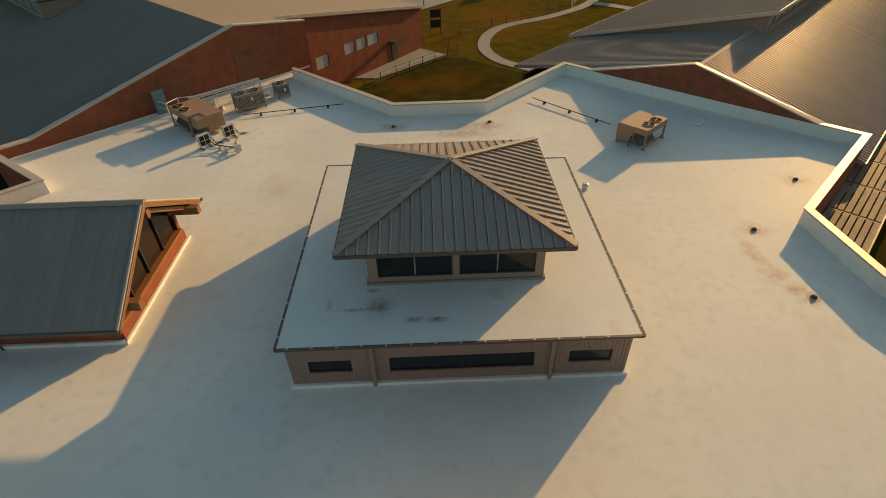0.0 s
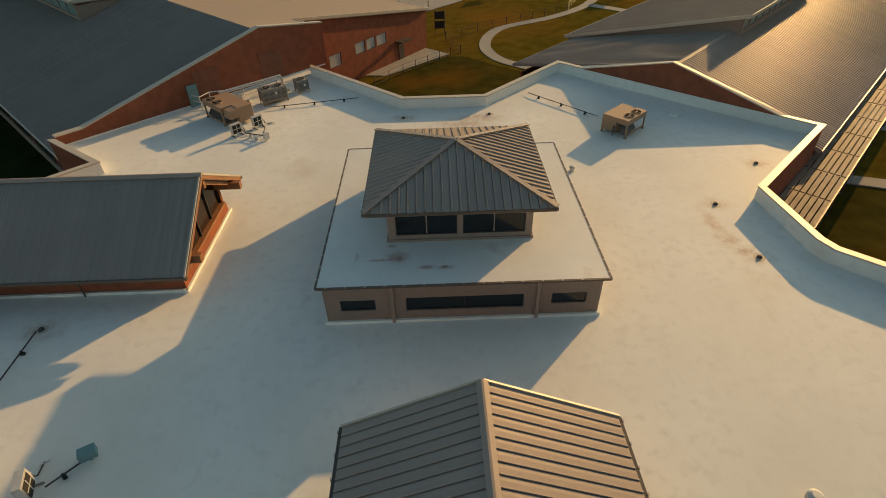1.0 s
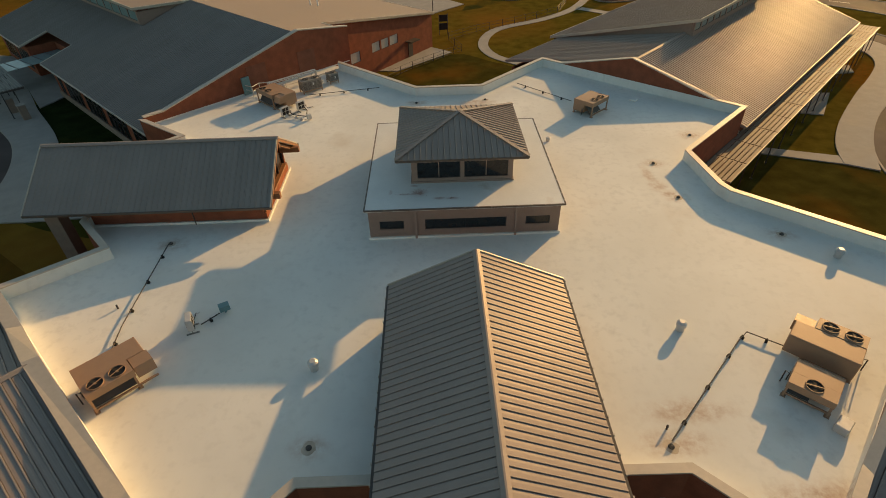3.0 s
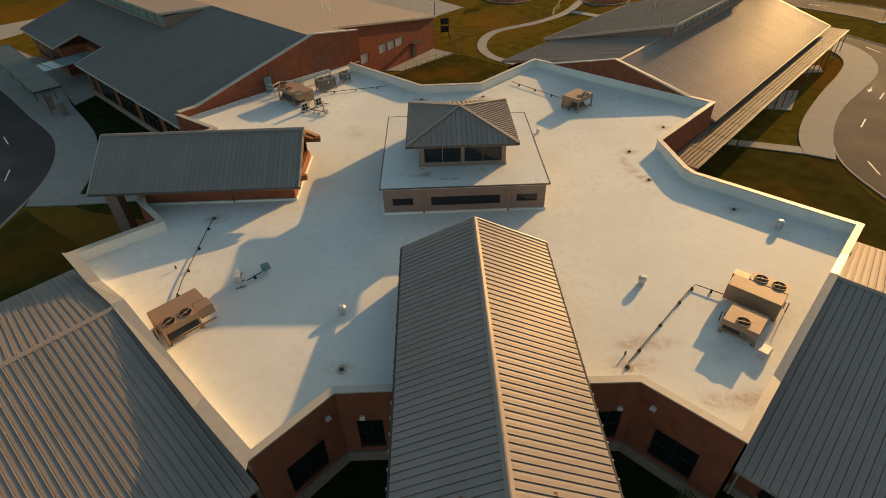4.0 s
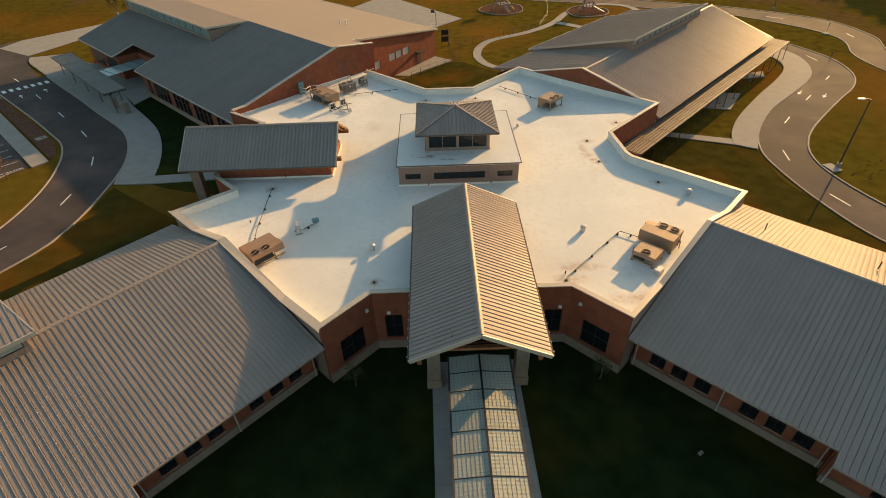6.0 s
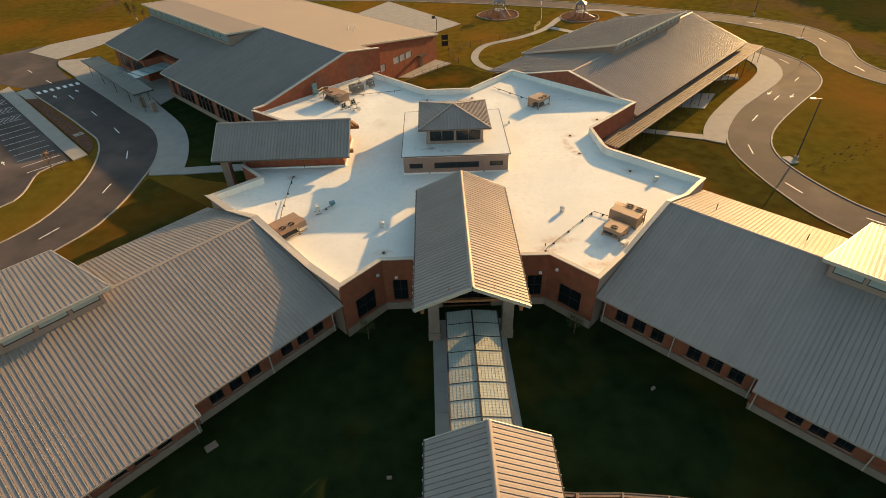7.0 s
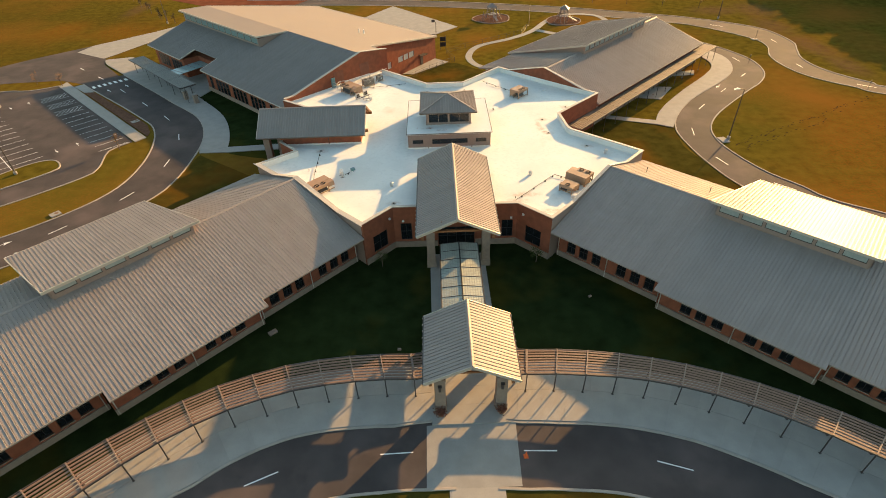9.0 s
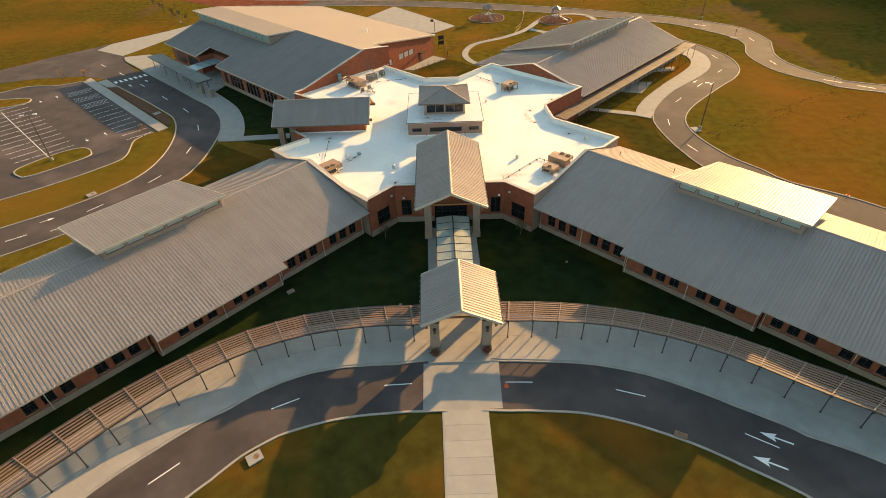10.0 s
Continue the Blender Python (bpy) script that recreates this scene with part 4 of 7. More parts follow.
hexa(bm, [(*NW(gs(q) - 0.17 - w, q), DECK) for w, q in ((0.05, 6.6), (0.05, 31.8), (0, 31.8), (0, 6.6))] + [(*NW(gs(q) - 0.17 - w, q), DECK + 0.11) for w, q in ((0.05, 6.6), (0.05, 31.8), (0, 31.8), (0, 6.6))])
part("base_flashing", bm, MEMBRANE, hall, "white membrane base flashing")
for q, w in ((17.9, 2.4), (24.5, 2.4)):
    bm = bmesh.new()
    a, b = NW(gs(q) - 0.19, q), NW(gs(q + w) - 0.19, q + w)
    add_beam(bm, (*a, 7.3), (*b, 7.3), 0.05, 2.4)
    part("recessed_panel", bm, BRICK_DARK, hall)
bm = bmesh.new()
roof_base(bm, NW, [(50.1, 6.0), (76.4, 6.0), (76.4, 25.09), (50.1, 25.09)], zS)
roof_base(bm, NW, [(76.4, 6.0), (84.3, 6.0), (84.3, 17.9), (76.4, 17.9)], zS)
roof_base(bm, NW, [(84.3, 10.6), (95.4, 10.6), (95.4, 17.9), (84.3, 17.9)], zS)
roof_base(bm, NW, [(95.4, 6.3), (112.9, 6.3), (113.9, 17.9), (95.4, 17.9)], zS)
roof = part("roof", bm, HALL_ROOF, hall, "grey standing-seam metal roof")
slope(roof, NW, 50.1, 76.4, lambda s: 25.09, lambda s: 5.9, zS, HALL_ROOF)
slope(roof, NW, 76.4, 84.3, lambda s: 18.0, lambda s: 5.9, zS, HALL_ROOF)
slope(roof, NW, 84.3, 95.4, lambda s: 18.0, lambda s: 10.5, zS, HALL_ROOF)
slope(roof, NW, 95.4, 113.9, lambda s: 18.0, lambda s: 6.23, zS, HALL_ROOF)
bm = bmesh.new()
for s0, s1, q in ((50.1, 84.3, 5.86), (95.4, 113.5, 6.18)):
    add_beam(bm, (*NW(s0, q), zS(q) - 0.1), (*NW(s1, q), zS(q) - 0.1), 0.14, 0.2)
add_beam(bm, (*NW(95.4, 6.23), zS(6.23) - 0.05), (*NW(95.4, 10.5), zS(10.5) - 0.05), 0.15, 0.2)
add_beam(bm, (*NW(84.3, 5.9), zS(5.9) - 0.05), (*NW(84.3, 10.5), zS(10.5) - 0.05), 0.15, 0.2)
part("gutter", bm, COPING, roof)
# beige low-slope roof
BE = [(50.2, 25.09), (50.0, 31.9), (54.3, 31.95), (57.7, 56.2), (108.6, 56.2), (114.73, 25.09), (116.2, 17.6), (77.1, 17.6), (75.6, 25.09)]
zz = [zB(q) if q > 24 else 10.65 for s, q in BE]
bm = bmesh.new()
vs = [[bm.verts.new((*NW(s, q), z + dz)) for (s, q), z in zip(BE, zz)] for dz in (0, -0.35)]
for ring_ in vs:
    bm.faces.new(ring_[:6] + ring_[8:]), bm.faces.new(ring_[5:])
for k in range(9):
    bm.faces.new((vs[0][k], vs[0][(k + 1) % 9], vs[1][(k + 1) % 9], vs[1][k]))
part("low_slope_roof", bm, BEIGE, hall, "beige membrane low-slope roof")
bm = bmesh.new()
for (sa, qa), (sb, qb), za, zb in zip(BE, BE[1:] + BE[:1], zz, zz[1:] + zz[:1]):
    if (sa, sb) != (75.6, 50.2):
        add_beam(bm, (*NW(sa, qa), za - 0.1), (*NW(sb, qb), zb - 0.1), 0.14, 0.32)
part("fascia", bm, COPING, hall, "pale metal roof edge")
# back wing with its windows
p, q = NW(54.6, 32.0), NW(58.0, 55.9)
holes = [(4.6, 6.6, 2.6, 4.1), (9.2, 11.0, 3.0, 4.4), (11.3, 13.0, 3.0, 4.4), (13.3, 15.2, 3.0, 4.4)]
bm_wall, m = holed_wall("masonry", p, q, 0.0, 5.2, holes, 0.3, BRICK, hall)
for h in holes:
    window(hall, m, *h, mullions=0, depth=0.05, glass=BLIND_GLASS, frame_mat=STEEL)
bm = bmesh.new()
hexa(bm, [(*p, 5.2), (*q, 5.2), (*NW(58.3, 55.9), 5.2), (*NW(54.9, 32.0), 5.2), (*p, zB(32.0) - 0.33), (*q, 5.25), (*NW(58.3, 55.9), 5.25), (*NW(54.9, 32.0), zB(32.0) - 0.33)])
part("masonry", bm, BRICK, hall)
bm = bmesh.new()
hexa(bm, [(*NW(s, q_), 0.0) for s, q_ in ((50.0, 31.8), (50.0, 32.1), (54.7, 32.1), (54.7, 31.8))] + [(*NW(s, q_), 9.1) for s, q_ in ((50.0, 31.8), (50.0, 32.1), (54.7, 32.1), (54.7, 31.8))])
part("masonry", bm, BRICK, hall)
bm = bmesh.new()
add_box(bm, (17.6, -0.1, 0.1), (18.7, 0.02, 2.4), m)
part("door", bm, STEEL, hall)
bm = bmesh.new()
add_box(bm, (17.0, -1.2, 2.55), (19.2, 0.02, 2.72), m)
part("door_canopy", bm, STEEL, hall)
bm = bmesh.new()
add_prism(bm, [NW(58.4, 33), NW(58.6, 55.6), NW(107.5, 55.6), NW(112, 33)], 0.0, 5.0)
part("masonry", bm, BRICK, hall)
# clerestory over the metal slope
p, q = NW(114.4, 18.0), NW(77.6, 18.0)
holes = [(0.6 + k * 3.02, 3.42 + k * 3.02, 8.75, 10.0) for k in range(12)]
cw, m = holed_wall("clerestory_wall", p, q, 8.0, 10.3, holes, 0.2, SIDING, hall)
for h in holes:
    window(hall, m, *h, name="clerestory_window", mullions=0, depth=0.04, glass=TEAL_GLASS)
bm = bmesh.new()
hexa(bm, [(*NW(s, q_), z) for s, q_, z in ((77.4, 18.0, 8.0), (77.6, 18.0, 8.0), (76.2, 25.0, 10.1), (76.0, 25.0, 10.1), (77.4, 18.0, 10.0), (77.6, 18.0, 10.0), (76.2, 25.0, 10.3), (76.0, 25.0, 10.3))])
part("clerestory_end", bm, SIDING, hall)
# eave windows along the lawn
for q_, s0, s1 in ((6.72, 51.6, 83.0), (7.06, 97.0, 111.0)):
    k, s = 0, s0
    while s < s1 - 1.0:
        m2 = plan_matrix(NW(s + 0.95, q_), NW(s, q_))
        bm = bmesh.new()
        add_box(bm, (0, -0.03, 0.95), (0.95, 0.05, 3.5), m2)
        pane = part("window", bm, GLASS, hall)
        bm = bmesh.new()
        for x0, x1, z0, z1 in ((-0.06, 0.0, 0.9, 3.56), (0.95, 1.01, 0.9, 3.56), (0.0, 0.95, 3.5, 3.56), (0.0, 0.95, 0.9, 0.95), (0.0, 0.95, 2.6, 2.66)):
            add_box(bm, (x0, -0.07, z0), (x1, 0.05, z1), m2)
        part("frame", bm, STEEL, pane)
        k += 1
        s += 1.5 if k % 4 else 2.9
bm = bmesh.new()
add_beam(bm, (*NW(50.2, 6.64), 0.45), (*NW(84.0, 6.64), 0.45), 0.14, 0.9)
part("base_course", bm, STONE, hall, "pale cast-stone base")
for s, q_ in ((67, 40.5), (68.2, 40.0)):
    bm = bmesh.new()
    add_tube(bm, [(*NW(s, q_), zB(q_) - 0.1), (*NW(s, q_), zB(q_) + 0.9)], 0.14, 8)
    part("roof_vent", bm, PAINT, hall, "white vent pipe")


# bus shelter and glazed link beside the hall
SH = [(-78.63, 76.6), (-75.86, 78.69), (-55.32, 57.55), (-59.02, 55.37)]
d = Vector((SH[2][0] - SH[1][0], SH[2][1] - SH[1][1])).normalized()
shelter_at = lambda s, q: (SH[1][0] + d.x * s + d.y * q, SH[1][1] + d.y * s - d.x * q)
trellis("slatted_canopy", shelter_at, 0.0, 29.5, 0.0, 3.6, 3.7, 4, 10, "dark slatted shelter over the drop-off pavement", post_q=(1.2, 2.6), drop=-0.13, slat=0.27, slat_mat=DARK_SLAT, beam_mat=STEEL)
link = thing("glazed_link", "low glazed canopy from the shelter to the hall door", "canopy")
L0, L1 = Vector((-63.9, 65.4)), Vector((-57.2, 74.4))
d2 = (L1 - L0).normalized()
n2 = Vector((-d2.y, d2.x))
for k in range(6):
    a, b = L0 + (L1 - L0) * (k / 6), L0 + (L1 - L0) * ((k + 1) / 6)
    bm = bmesh.new()
    hexa(bm, [(*(a - n2 * 2.3), 3.4), (*(b - n2 * 2.3), 3.4), (*(b + n2 * 2.3), 3.4), (*(a + n2 * 2.3), 3.4), (*(a - n2 * 2.3), 3.44), (*(b - n2 * 2.3), 3.44), (*(b + n2 * 2.3), 3.44), (*(a + n2 * 2.3), 3.44)])
    part("pane", bm, TEAL_GLASS, link)
    bm = bmesh.new()
    add_beam(bm, (*(a - n2 * 2.35), 3.4), (*(a + n2 * 2.35), 3.4), 0.08, 0.18)
    part("rafter", bm, STEEL, link)
for c in (L0 + n2 * 2.1, L0 - n2 * 2.1, L1 + n2 * 2.1, L1 - n2 * 2.1):
    bm = bmesh.new()
    add_tube(bm, [(c.x, c.y, 0), (c.x, c.y, 3.4)], 0.07, 8)
    part("post", bm, STEEL, link)
for p in ((-55.4, 55.6), (-58.5, 58.0)):
    pier = thing("stone_pier", "square cast-stone pier at the end of the shelter", "pier", (*p, 0.1), 45, group="stone piers")
    bm = bmesh.new()
    add_box(bm, (-0.42, -0.42, 0), (0.42, 0.42, 1.9))
    part("shaft", bm, STONE, pier)
    bm = bmesh.new()
    add_box(bm, (-0.5, -0.5, 1.9), (0.5, 0.5, 2.02))
    part("cap", bm, CONCRETE, pier)


# ---- porches ----
def pillar(parent, x, y, z1, w=1.05, lantern=True, face=-1):
    bm = bmesh.new()
    add_box(bm, (x - w / 2 - 0.08, y - w / 2 - 0.08, 0), (x + w / 2 + 0.08, y + w / 2 + 0.08, 1.0))
    base = part("pillar_base", bm, STONE, parent, "pale cast-stone pillar base")
    bm = bmesh.new()
    add_box(bm, (x - w / 2, y - w / 2, 1.0), (x + w / 2, y + w / 2, z1))
    part("pillar", bm, STONE, parent)
    bm = bmesh.new()
    add_box(bm, (x - w / 2 - 0.06, y - w / 2 - 0.06, z1 - 0.3), (x + w / 2 + 0.06, y + w / 2 + 0.06, z1))
    part("pillar_cap", bm, STONE, parent)
    if lantern:
        bm = bmesh.new()
        yy = y + face * (w / 2 + 0.14)
        add_box(bm, (x - 0.13, yy - 0.12, z1 - 1.5), (x + 0.13, yy + 0.12, z1 - 0.85))
        add_box(bm, (x - 0.18, yy - 0.17, z1 - 0.85), (x + 0.18, yy + 0.17, z1 - 0.78))
        part("wall_lantern", bm, STEEL, parent, "black wall lantern")


def truss(parent, mid, half, y, ridge_z, eave_z):
    """Timber gable truss: chord, rafters, king post and struts."""
    h = ridge_z - eave_z
    for name, p, q, w, t in (("chord", (mid - half * 0.86, y, eave_z + 0.12), (mid + half * 0.86, y, eave_z + 0.12), 0.25, 0.3),
                             ("rafter", (mid - half * 0.95, y, eave_z - 0.1), (mid, y, ridge_z - 0.25), 0.2, 0.3),
                             ("rafter", (mid + half * 0.95, y, eave_z - 0.1), (mid, y, ridge_z - 0.25), 0.2, 0.3),
                             ("collar", (mid - half * 0.4, y, eave_z + 0.6 * h), (mid + half * 0.4, y, eave_z + 0.6 * h), 0.15, 0.2)):
        bm = bmesh.new()
        add_beam(bm, p, q, w, t, (0, 1, 0))
        part(name, bm, WOOD, parent)


def porch_y(name, label, x0, x1, y0, y1, ridge_z, eave_z, pillars, lintel_y):
    ob = thing(name, label, "porch")
    mid, half = (x0 + x1) / 2, (x1 - x0) / 2
    z_of = lambda q: ridge_z - (ridge_z - eave_z) * abs(q) / half
    at = lambda s, q: (mid + q, s)
    bm = bmesh.new()
    for g in (-1, 1):
        roof_base(bm, at, [(y0 + 0.05, 0.0), (y1 - 0.05, 0.0), (y1 - 0.05, g * (half - 0.05)), (y0 + 0.05, g * (half - 0.05))], z_of)
    roof = part("roof", bm, WOOD, ob, "boarded roof under grey metal pans")
    for g in (-1, 1):
        slope(roof, at, y0, y1, lambda s: 0.0, lambda s, g=g: g * half, z_of, rib=0.055)
        for yy in (y0 - 0.03, y1 + 0.03):
            bm = bmesh.new()
            add_beam(bm, (mid, yy, ridge_z - 0.1), (mid + g * half, yy, eave_z - 0.1), 0.08, 0.34)
            part("barge_board", bm, COPING, roof)
        bm = bmesh.new()
        add_beam(bm, (mid + g * (half + 0.05), y0, eave_z - 0.08), (mid + g * (half + 0.05), y1, eave_z - 0.08), 0.14, 0.15)
        part("gutter", bm, STEEL, roof)
        k = 0
        while y0 + 0.4 + k * 0.9 < y1:
            bm = bmesh.new()
            yy = y0 + 0.4 + k * 0.9
            add_box(bm, (mid + g * (half + 0.14) - 0.03, yy - 0.04, eave_z - 0.16), (mid + g * (half + 0.14) + 0.03, yy + 0.04, eave_z + 0.01))
            part("gutter_strap", bm, COPING, roof)
            k += 1
    cap(roof, (mid, y0, ridge_z + 0.05), (mid, y1, ridge_z + 0.05))
    for (x, y) in pillars:
        pillar(ob, x, y, eave_z - 0.25)
    for g in (-1, 1):
        bm = bmesh.new()
        add_beam(bm, (mid + g * half * 0.86, y0 + 0.4, eave_z - 0.45), (mid + g * half * 0.86, min(y1 - 0.4, 0.4), eave_z - 0.45), 0.3, 0.9)
        part("side_beam", bm, WOOD, ob)
    if y0 > -15:
        truss(ob, mid, half, y0 + 0.9, ridge_z, eave_z)
    for x, y in pillars:
        for g in (-1, 1):
            bm = bmesh.new()
            add_beam(bm, (x, y, eave_z - 0.3), (x + g * 0.75, y, z_of(x + g * 0.75 - mid) - 0.3), 0.22, 0.25, (0, 1, 0))
            part("bracket", bm, WOOD, ob, "reddish timber bracket")
    bm = bmesh.new()
    add_prism(bm, [(mid - half * 0.9, lintel_y), (mid + half * 0.9, lintel_y), (mid + half * 0.9, lintel_y + 0.12), (mid - half * 0.9, lintel_y + 0.12)], eave_z - 0.1, eave_z + 0.12)
    part("lintel", bm, WOOD, ob)
    return ob


porch_y("entrance_porch", "tall gabled porch with grey metal roof and pillars", -5.2, 4.78, -7.6, 11.85, 9.93, 7.6, [(-3.6, -3.6), (3.5, -3.6)], -3.6)
# walls that carry the porch roof over the deck
base = thing("wall_porch", "tan clad side walls under the porch roof", "wall", kind="structure")
for x in (-4.6, 4.15):
    bm = bmesh.new()
    add_beam(bm, (x, 0.9, (DECK + 7.2) / 2), (x, 11.1, (DECK + 7.2) / 2), 0.2, 7.2 - DECK)
    part("siding", bm, SIDING, base)
bm = bmesh.new()
vs = [bm.verts.new((x, y, z)) for y in (10.9, 11.1) for x, z in ((-4.5, DECK - 0.1), (4.05, DECK - 0.1), (4.05, 7.6), (-0.21, 9.55), (-4.5, 7.6))]
bm.faces.new(vs[:5]), bm.faces.new(vs[5:][::-1])
for k in range(5):
    bm.faces.new((vs[k], vs[(k + 1) % 5], vs[5 + (k + 1) % 5], vs[5 + k]))
part("gable_siding", bm, SIDING, base)
porch_y("entrance_porch", "small gabled metal porch beside the drive on pillars", -4.35, 4.7, -27.2, -18.5, 7.42, 5.22, [(-2.85, -26.1), (3.1, -26.0), (-2.85, -20.0), (3.1, -20.0)], -26.1)

# glazed canopy between the two porches
can = thing("glazed_canopy", "translucent ridged canopy over the entrance walk", "canopy")
CY0, CY1, N = -19.2, -4.15, 9
for k in range(N):
    ya, yb = CY0 + (CY1 - CY0) * k / N, CY0 + (CY1 - CY0) * (k + 1) / N
    for x0, x1, za, zb in ((-2.38, -0.08, 3.8, 4.06), (0.04, 2.34, 4.06, 3.8)):
        bm = bmesh.new()
        hexa(bm, [(x0, ya + 0.03, za - 0.02), (x1, ya + 0.03, zb - 0.02), (x1, yb - 0.03, zb - 0.02), (x0, yb - 0.03, za - 0.02), (x0, ya + 0.03, za), (x1, ya + 0.03, zb), (x1, yb - 0.03, zb), (x0, yb - 0.03, za)])
        pane = part("panel", bm, POLY, can)
        for j in range(1, 8):
            f = j / 8
            bm = bmesh.new()
            x, z = x0 + (x1 - x0) * f, za + (zb - za) * f
            add_box(bm, (x - 0.012, ya + 0.04, z + 0.001), (x + 0.012, yb - 0.04, z + 0.02))
            part("glazing_bar", bm, CANOPY_BAR, pane)
        for j in range(1, 6):
            y = ya + (yb - ya) * j / 6
            part("cross_wire", add_beam(bmesh.new(), (x0, y, za + 0.024), (x1, y, zb + 0.024), 0.014, 0.006), CANOPY_BAR, pane)
    bm = bmesh.new()
    add_beam(bm, (-2.43, yb, 3.81), (-0.02, yb, 4.09), 0.045, 0.07)
    add_beam(bm, (-0.02, yb, 4.09), (2.39, yb, 3.81), 0.045, 0.07)
    part("rafter", bm, STEEL, can)
bm = bmesh.new()
add_beam(bm, (-0.02, CY0, 4.12), (-0.02, CY1, 4.12), 0.14, 0.12)
part("ridge_bar", bm, WINDOW_FRAME, can)
for x in (-2.43, 2.39):
    bm = bmesh.new()
    add_beam(bm, (x, CY0, 3.75), (x, CY1, 3.75), 0.12, 0.2)
    part("side_beam", bm, STEEL, can)
    for k in range(5):
        bm = bmesh.new()
        y = CY0 + 1 + k * 3.4
        add_tube(bm, [(x, y, 0.05), (x, y, 3.75)], 0.06, 8)
        part("post", bm, STEEL, can)

# side entrance porch
side = thing("side_porch", "grey gabled metal roof over the side entrance", "porch")
SY, SH_, SR, SE_ = 25.56, 4.9, 10.5, 7.56
WX, WY0, WY1 = -15.0, 21.9, 29.2
z_side = lambda q: SR - (SR - SE_) * abs(q) / SH_
at_side = lambda s, q: (s, SY + q)
bm = bmesh.new()
for g in (-1, 1):
    roof_base(bm, at_side, [(-31.4, 0.0), (-13.95, 0.0), (-13.95, g * (SH_ - 0.05)), (-31.4, g * (SH_ - 0.05))], z_side)
sroof = part("roof", bm, WOOD, side, "boarded roof under grey metal pans")
for g in (-1, 1):
    slope(sroof, at_side, -31.45, -13.9, lambda s: 0.0, lambda s, g=g: g * SH_, z_side, HALL_ROOF, rib=0.04)
    for x in (-31.48, -14.02):
        bm = bmesh.new()
        add_beam(bm, (x, SY, SR - 0.1), (x, SY + g * SH_, SE_ - 0.1), 0.08, 0.34)
        part("barge_board", bm, COPING, sroof)
    bm = bmesh.new()
    add_beam(bm, (-31.45, SY + g * (SH_ + 0.05), SE_ - 0.08), (-13.9, SY + g * (SH_ + 0.05), SE_ - 0.08), 0.14, 0.15)
    part("gutter", bm, DARK_GUTTER, sroof)
cap(sroof, (-31.45, SY, SR + 0.05), (-13.9, SY, SR + 0.05))
for y in (WY0, WY1):
    bm = bmesh.new()
    add_beam(bm, (-28.0, y, 6.25), (WX, y, 6.25), 0.25, 2.2)
    part("brick_side", bm, BRICK, side)
bm = bmesh.new()
add_beam(bm, (WX, WY0 - 0.1, 6.0), (WX, WY1 + 0.1, 6.0), 0.3, 0.72)
part("brick_sill", bm, BRICK, side)
bm = bmesh.new()
add_beam(bm, (WX + 0.23, WY0 - 0.3, 5.78), (WX + 0.23, WY1 + 0.3, 5.78), 0.12, 0.18)
add_beam(bm, (-28.0, WY0 - 0.22, 5.78), (WX + 0.25, WY0 - 0.22, 5.78), 0.12, 0.18)
part("base_flashing", bm, MEMBRANE, side, "white membrane base flashing")
MULL = [WY0 + 0.1 + (WY1 - WY0 - 0.2) * j / 4 for j in range(5)]
for y0, y1 in zip(MULL, MULL[1:]):
    y0, y1 = y0 + 0.05, y1 - 0.05
    bm = bmesh.new()
    poly = [(y0, 6.46), (y1, 6.46), (y1, z_side(y1 - SY) - 0.42)] + ([(SY, SR - 0.42)] if y0 < SY < y1 else []) + [(y0, z_side(y0 - SY) - 0.42)]
    k = len(poly)
    vs = [bm.verts.new((x, y, z)) for x in (WX - 0.22, WX - 0.16) for y, z in poly]
    bm.faces.new(vs[:k]), bm.faces.new(vs[k:][::-1])
    for i in range(k):
        bm.faces.new((vs[i], vs[(i + 1) % k], vs[k + (i + 1) % k], vs[k + i]))
    part("gable_pane", bm, GABLE_GLASS, side, "dark bronze gable glazing")
for y in MULL:
    bm = bmesh.new()
    add_beam(bm, (WX - 0.12, y, 6.4), (WX - 0.12, y, z_side(y - SY) - 0.36), 0.09, 0.12, (1, 0, 0))
    part("mullion", bm, WINDOW_FRAME, side)
bm = bmesh.new()
add_beam(bm, (WX - 0.03, WY0, 6.44), (WX - 0.03, WY1, 6.44), 0.36, 0.16, (0, 0, 1))
part("timber_sill", bm, WOOD, side, "orange-brown timber sill")
for g in (-1, 1):
    ya = SY + g * (SH_ - 0.3)
    bm = bmesh.new()
    add_beam(bm, (-14.35, ya, z_side(ya - SY) - 0.5), (-14.35, SY, SR - 0.5), 0.2, 0.3, (1, 0, 0))
    part("rafter", bm, WOOD, side)
    bm = bmesh.new()
    yb = SY + g * 3.59
    add_beam(bm, (-17.5, yb, z_side(yb - SY) - 0.62), (-13.55, yb, z_side(yb - SY) - 0.62), 0.36, 0.44)
    part("purlin", bm, WOOD, side, "projecting reddish timber beam end")
bm = bmesh.new()
add_beam(bm, (WX - 0.1, SY, SR - 0.62), (-13.95, SY, SR - 0.62), 0.26, 0.38)
part("ridge_beam", bm, WOOD, side)
for x, y in ((-30.3, 22.0), (-30.3, 29.1)):
    pillar(side, x, y, 7.2, 1.0, False)
pipe = thing("roof_pipe", "thin grey conduit up the side porch wall", "pipe", (-20.1, 21.55, DECK))
bm = bmesh.new()
add_tube(bm, [(0, 0, 0), (0, 0, 1.0), (-0.1, 0.25, 1.05)], 0.04, 8)
part("conduit", bm, STEEL, pipe)


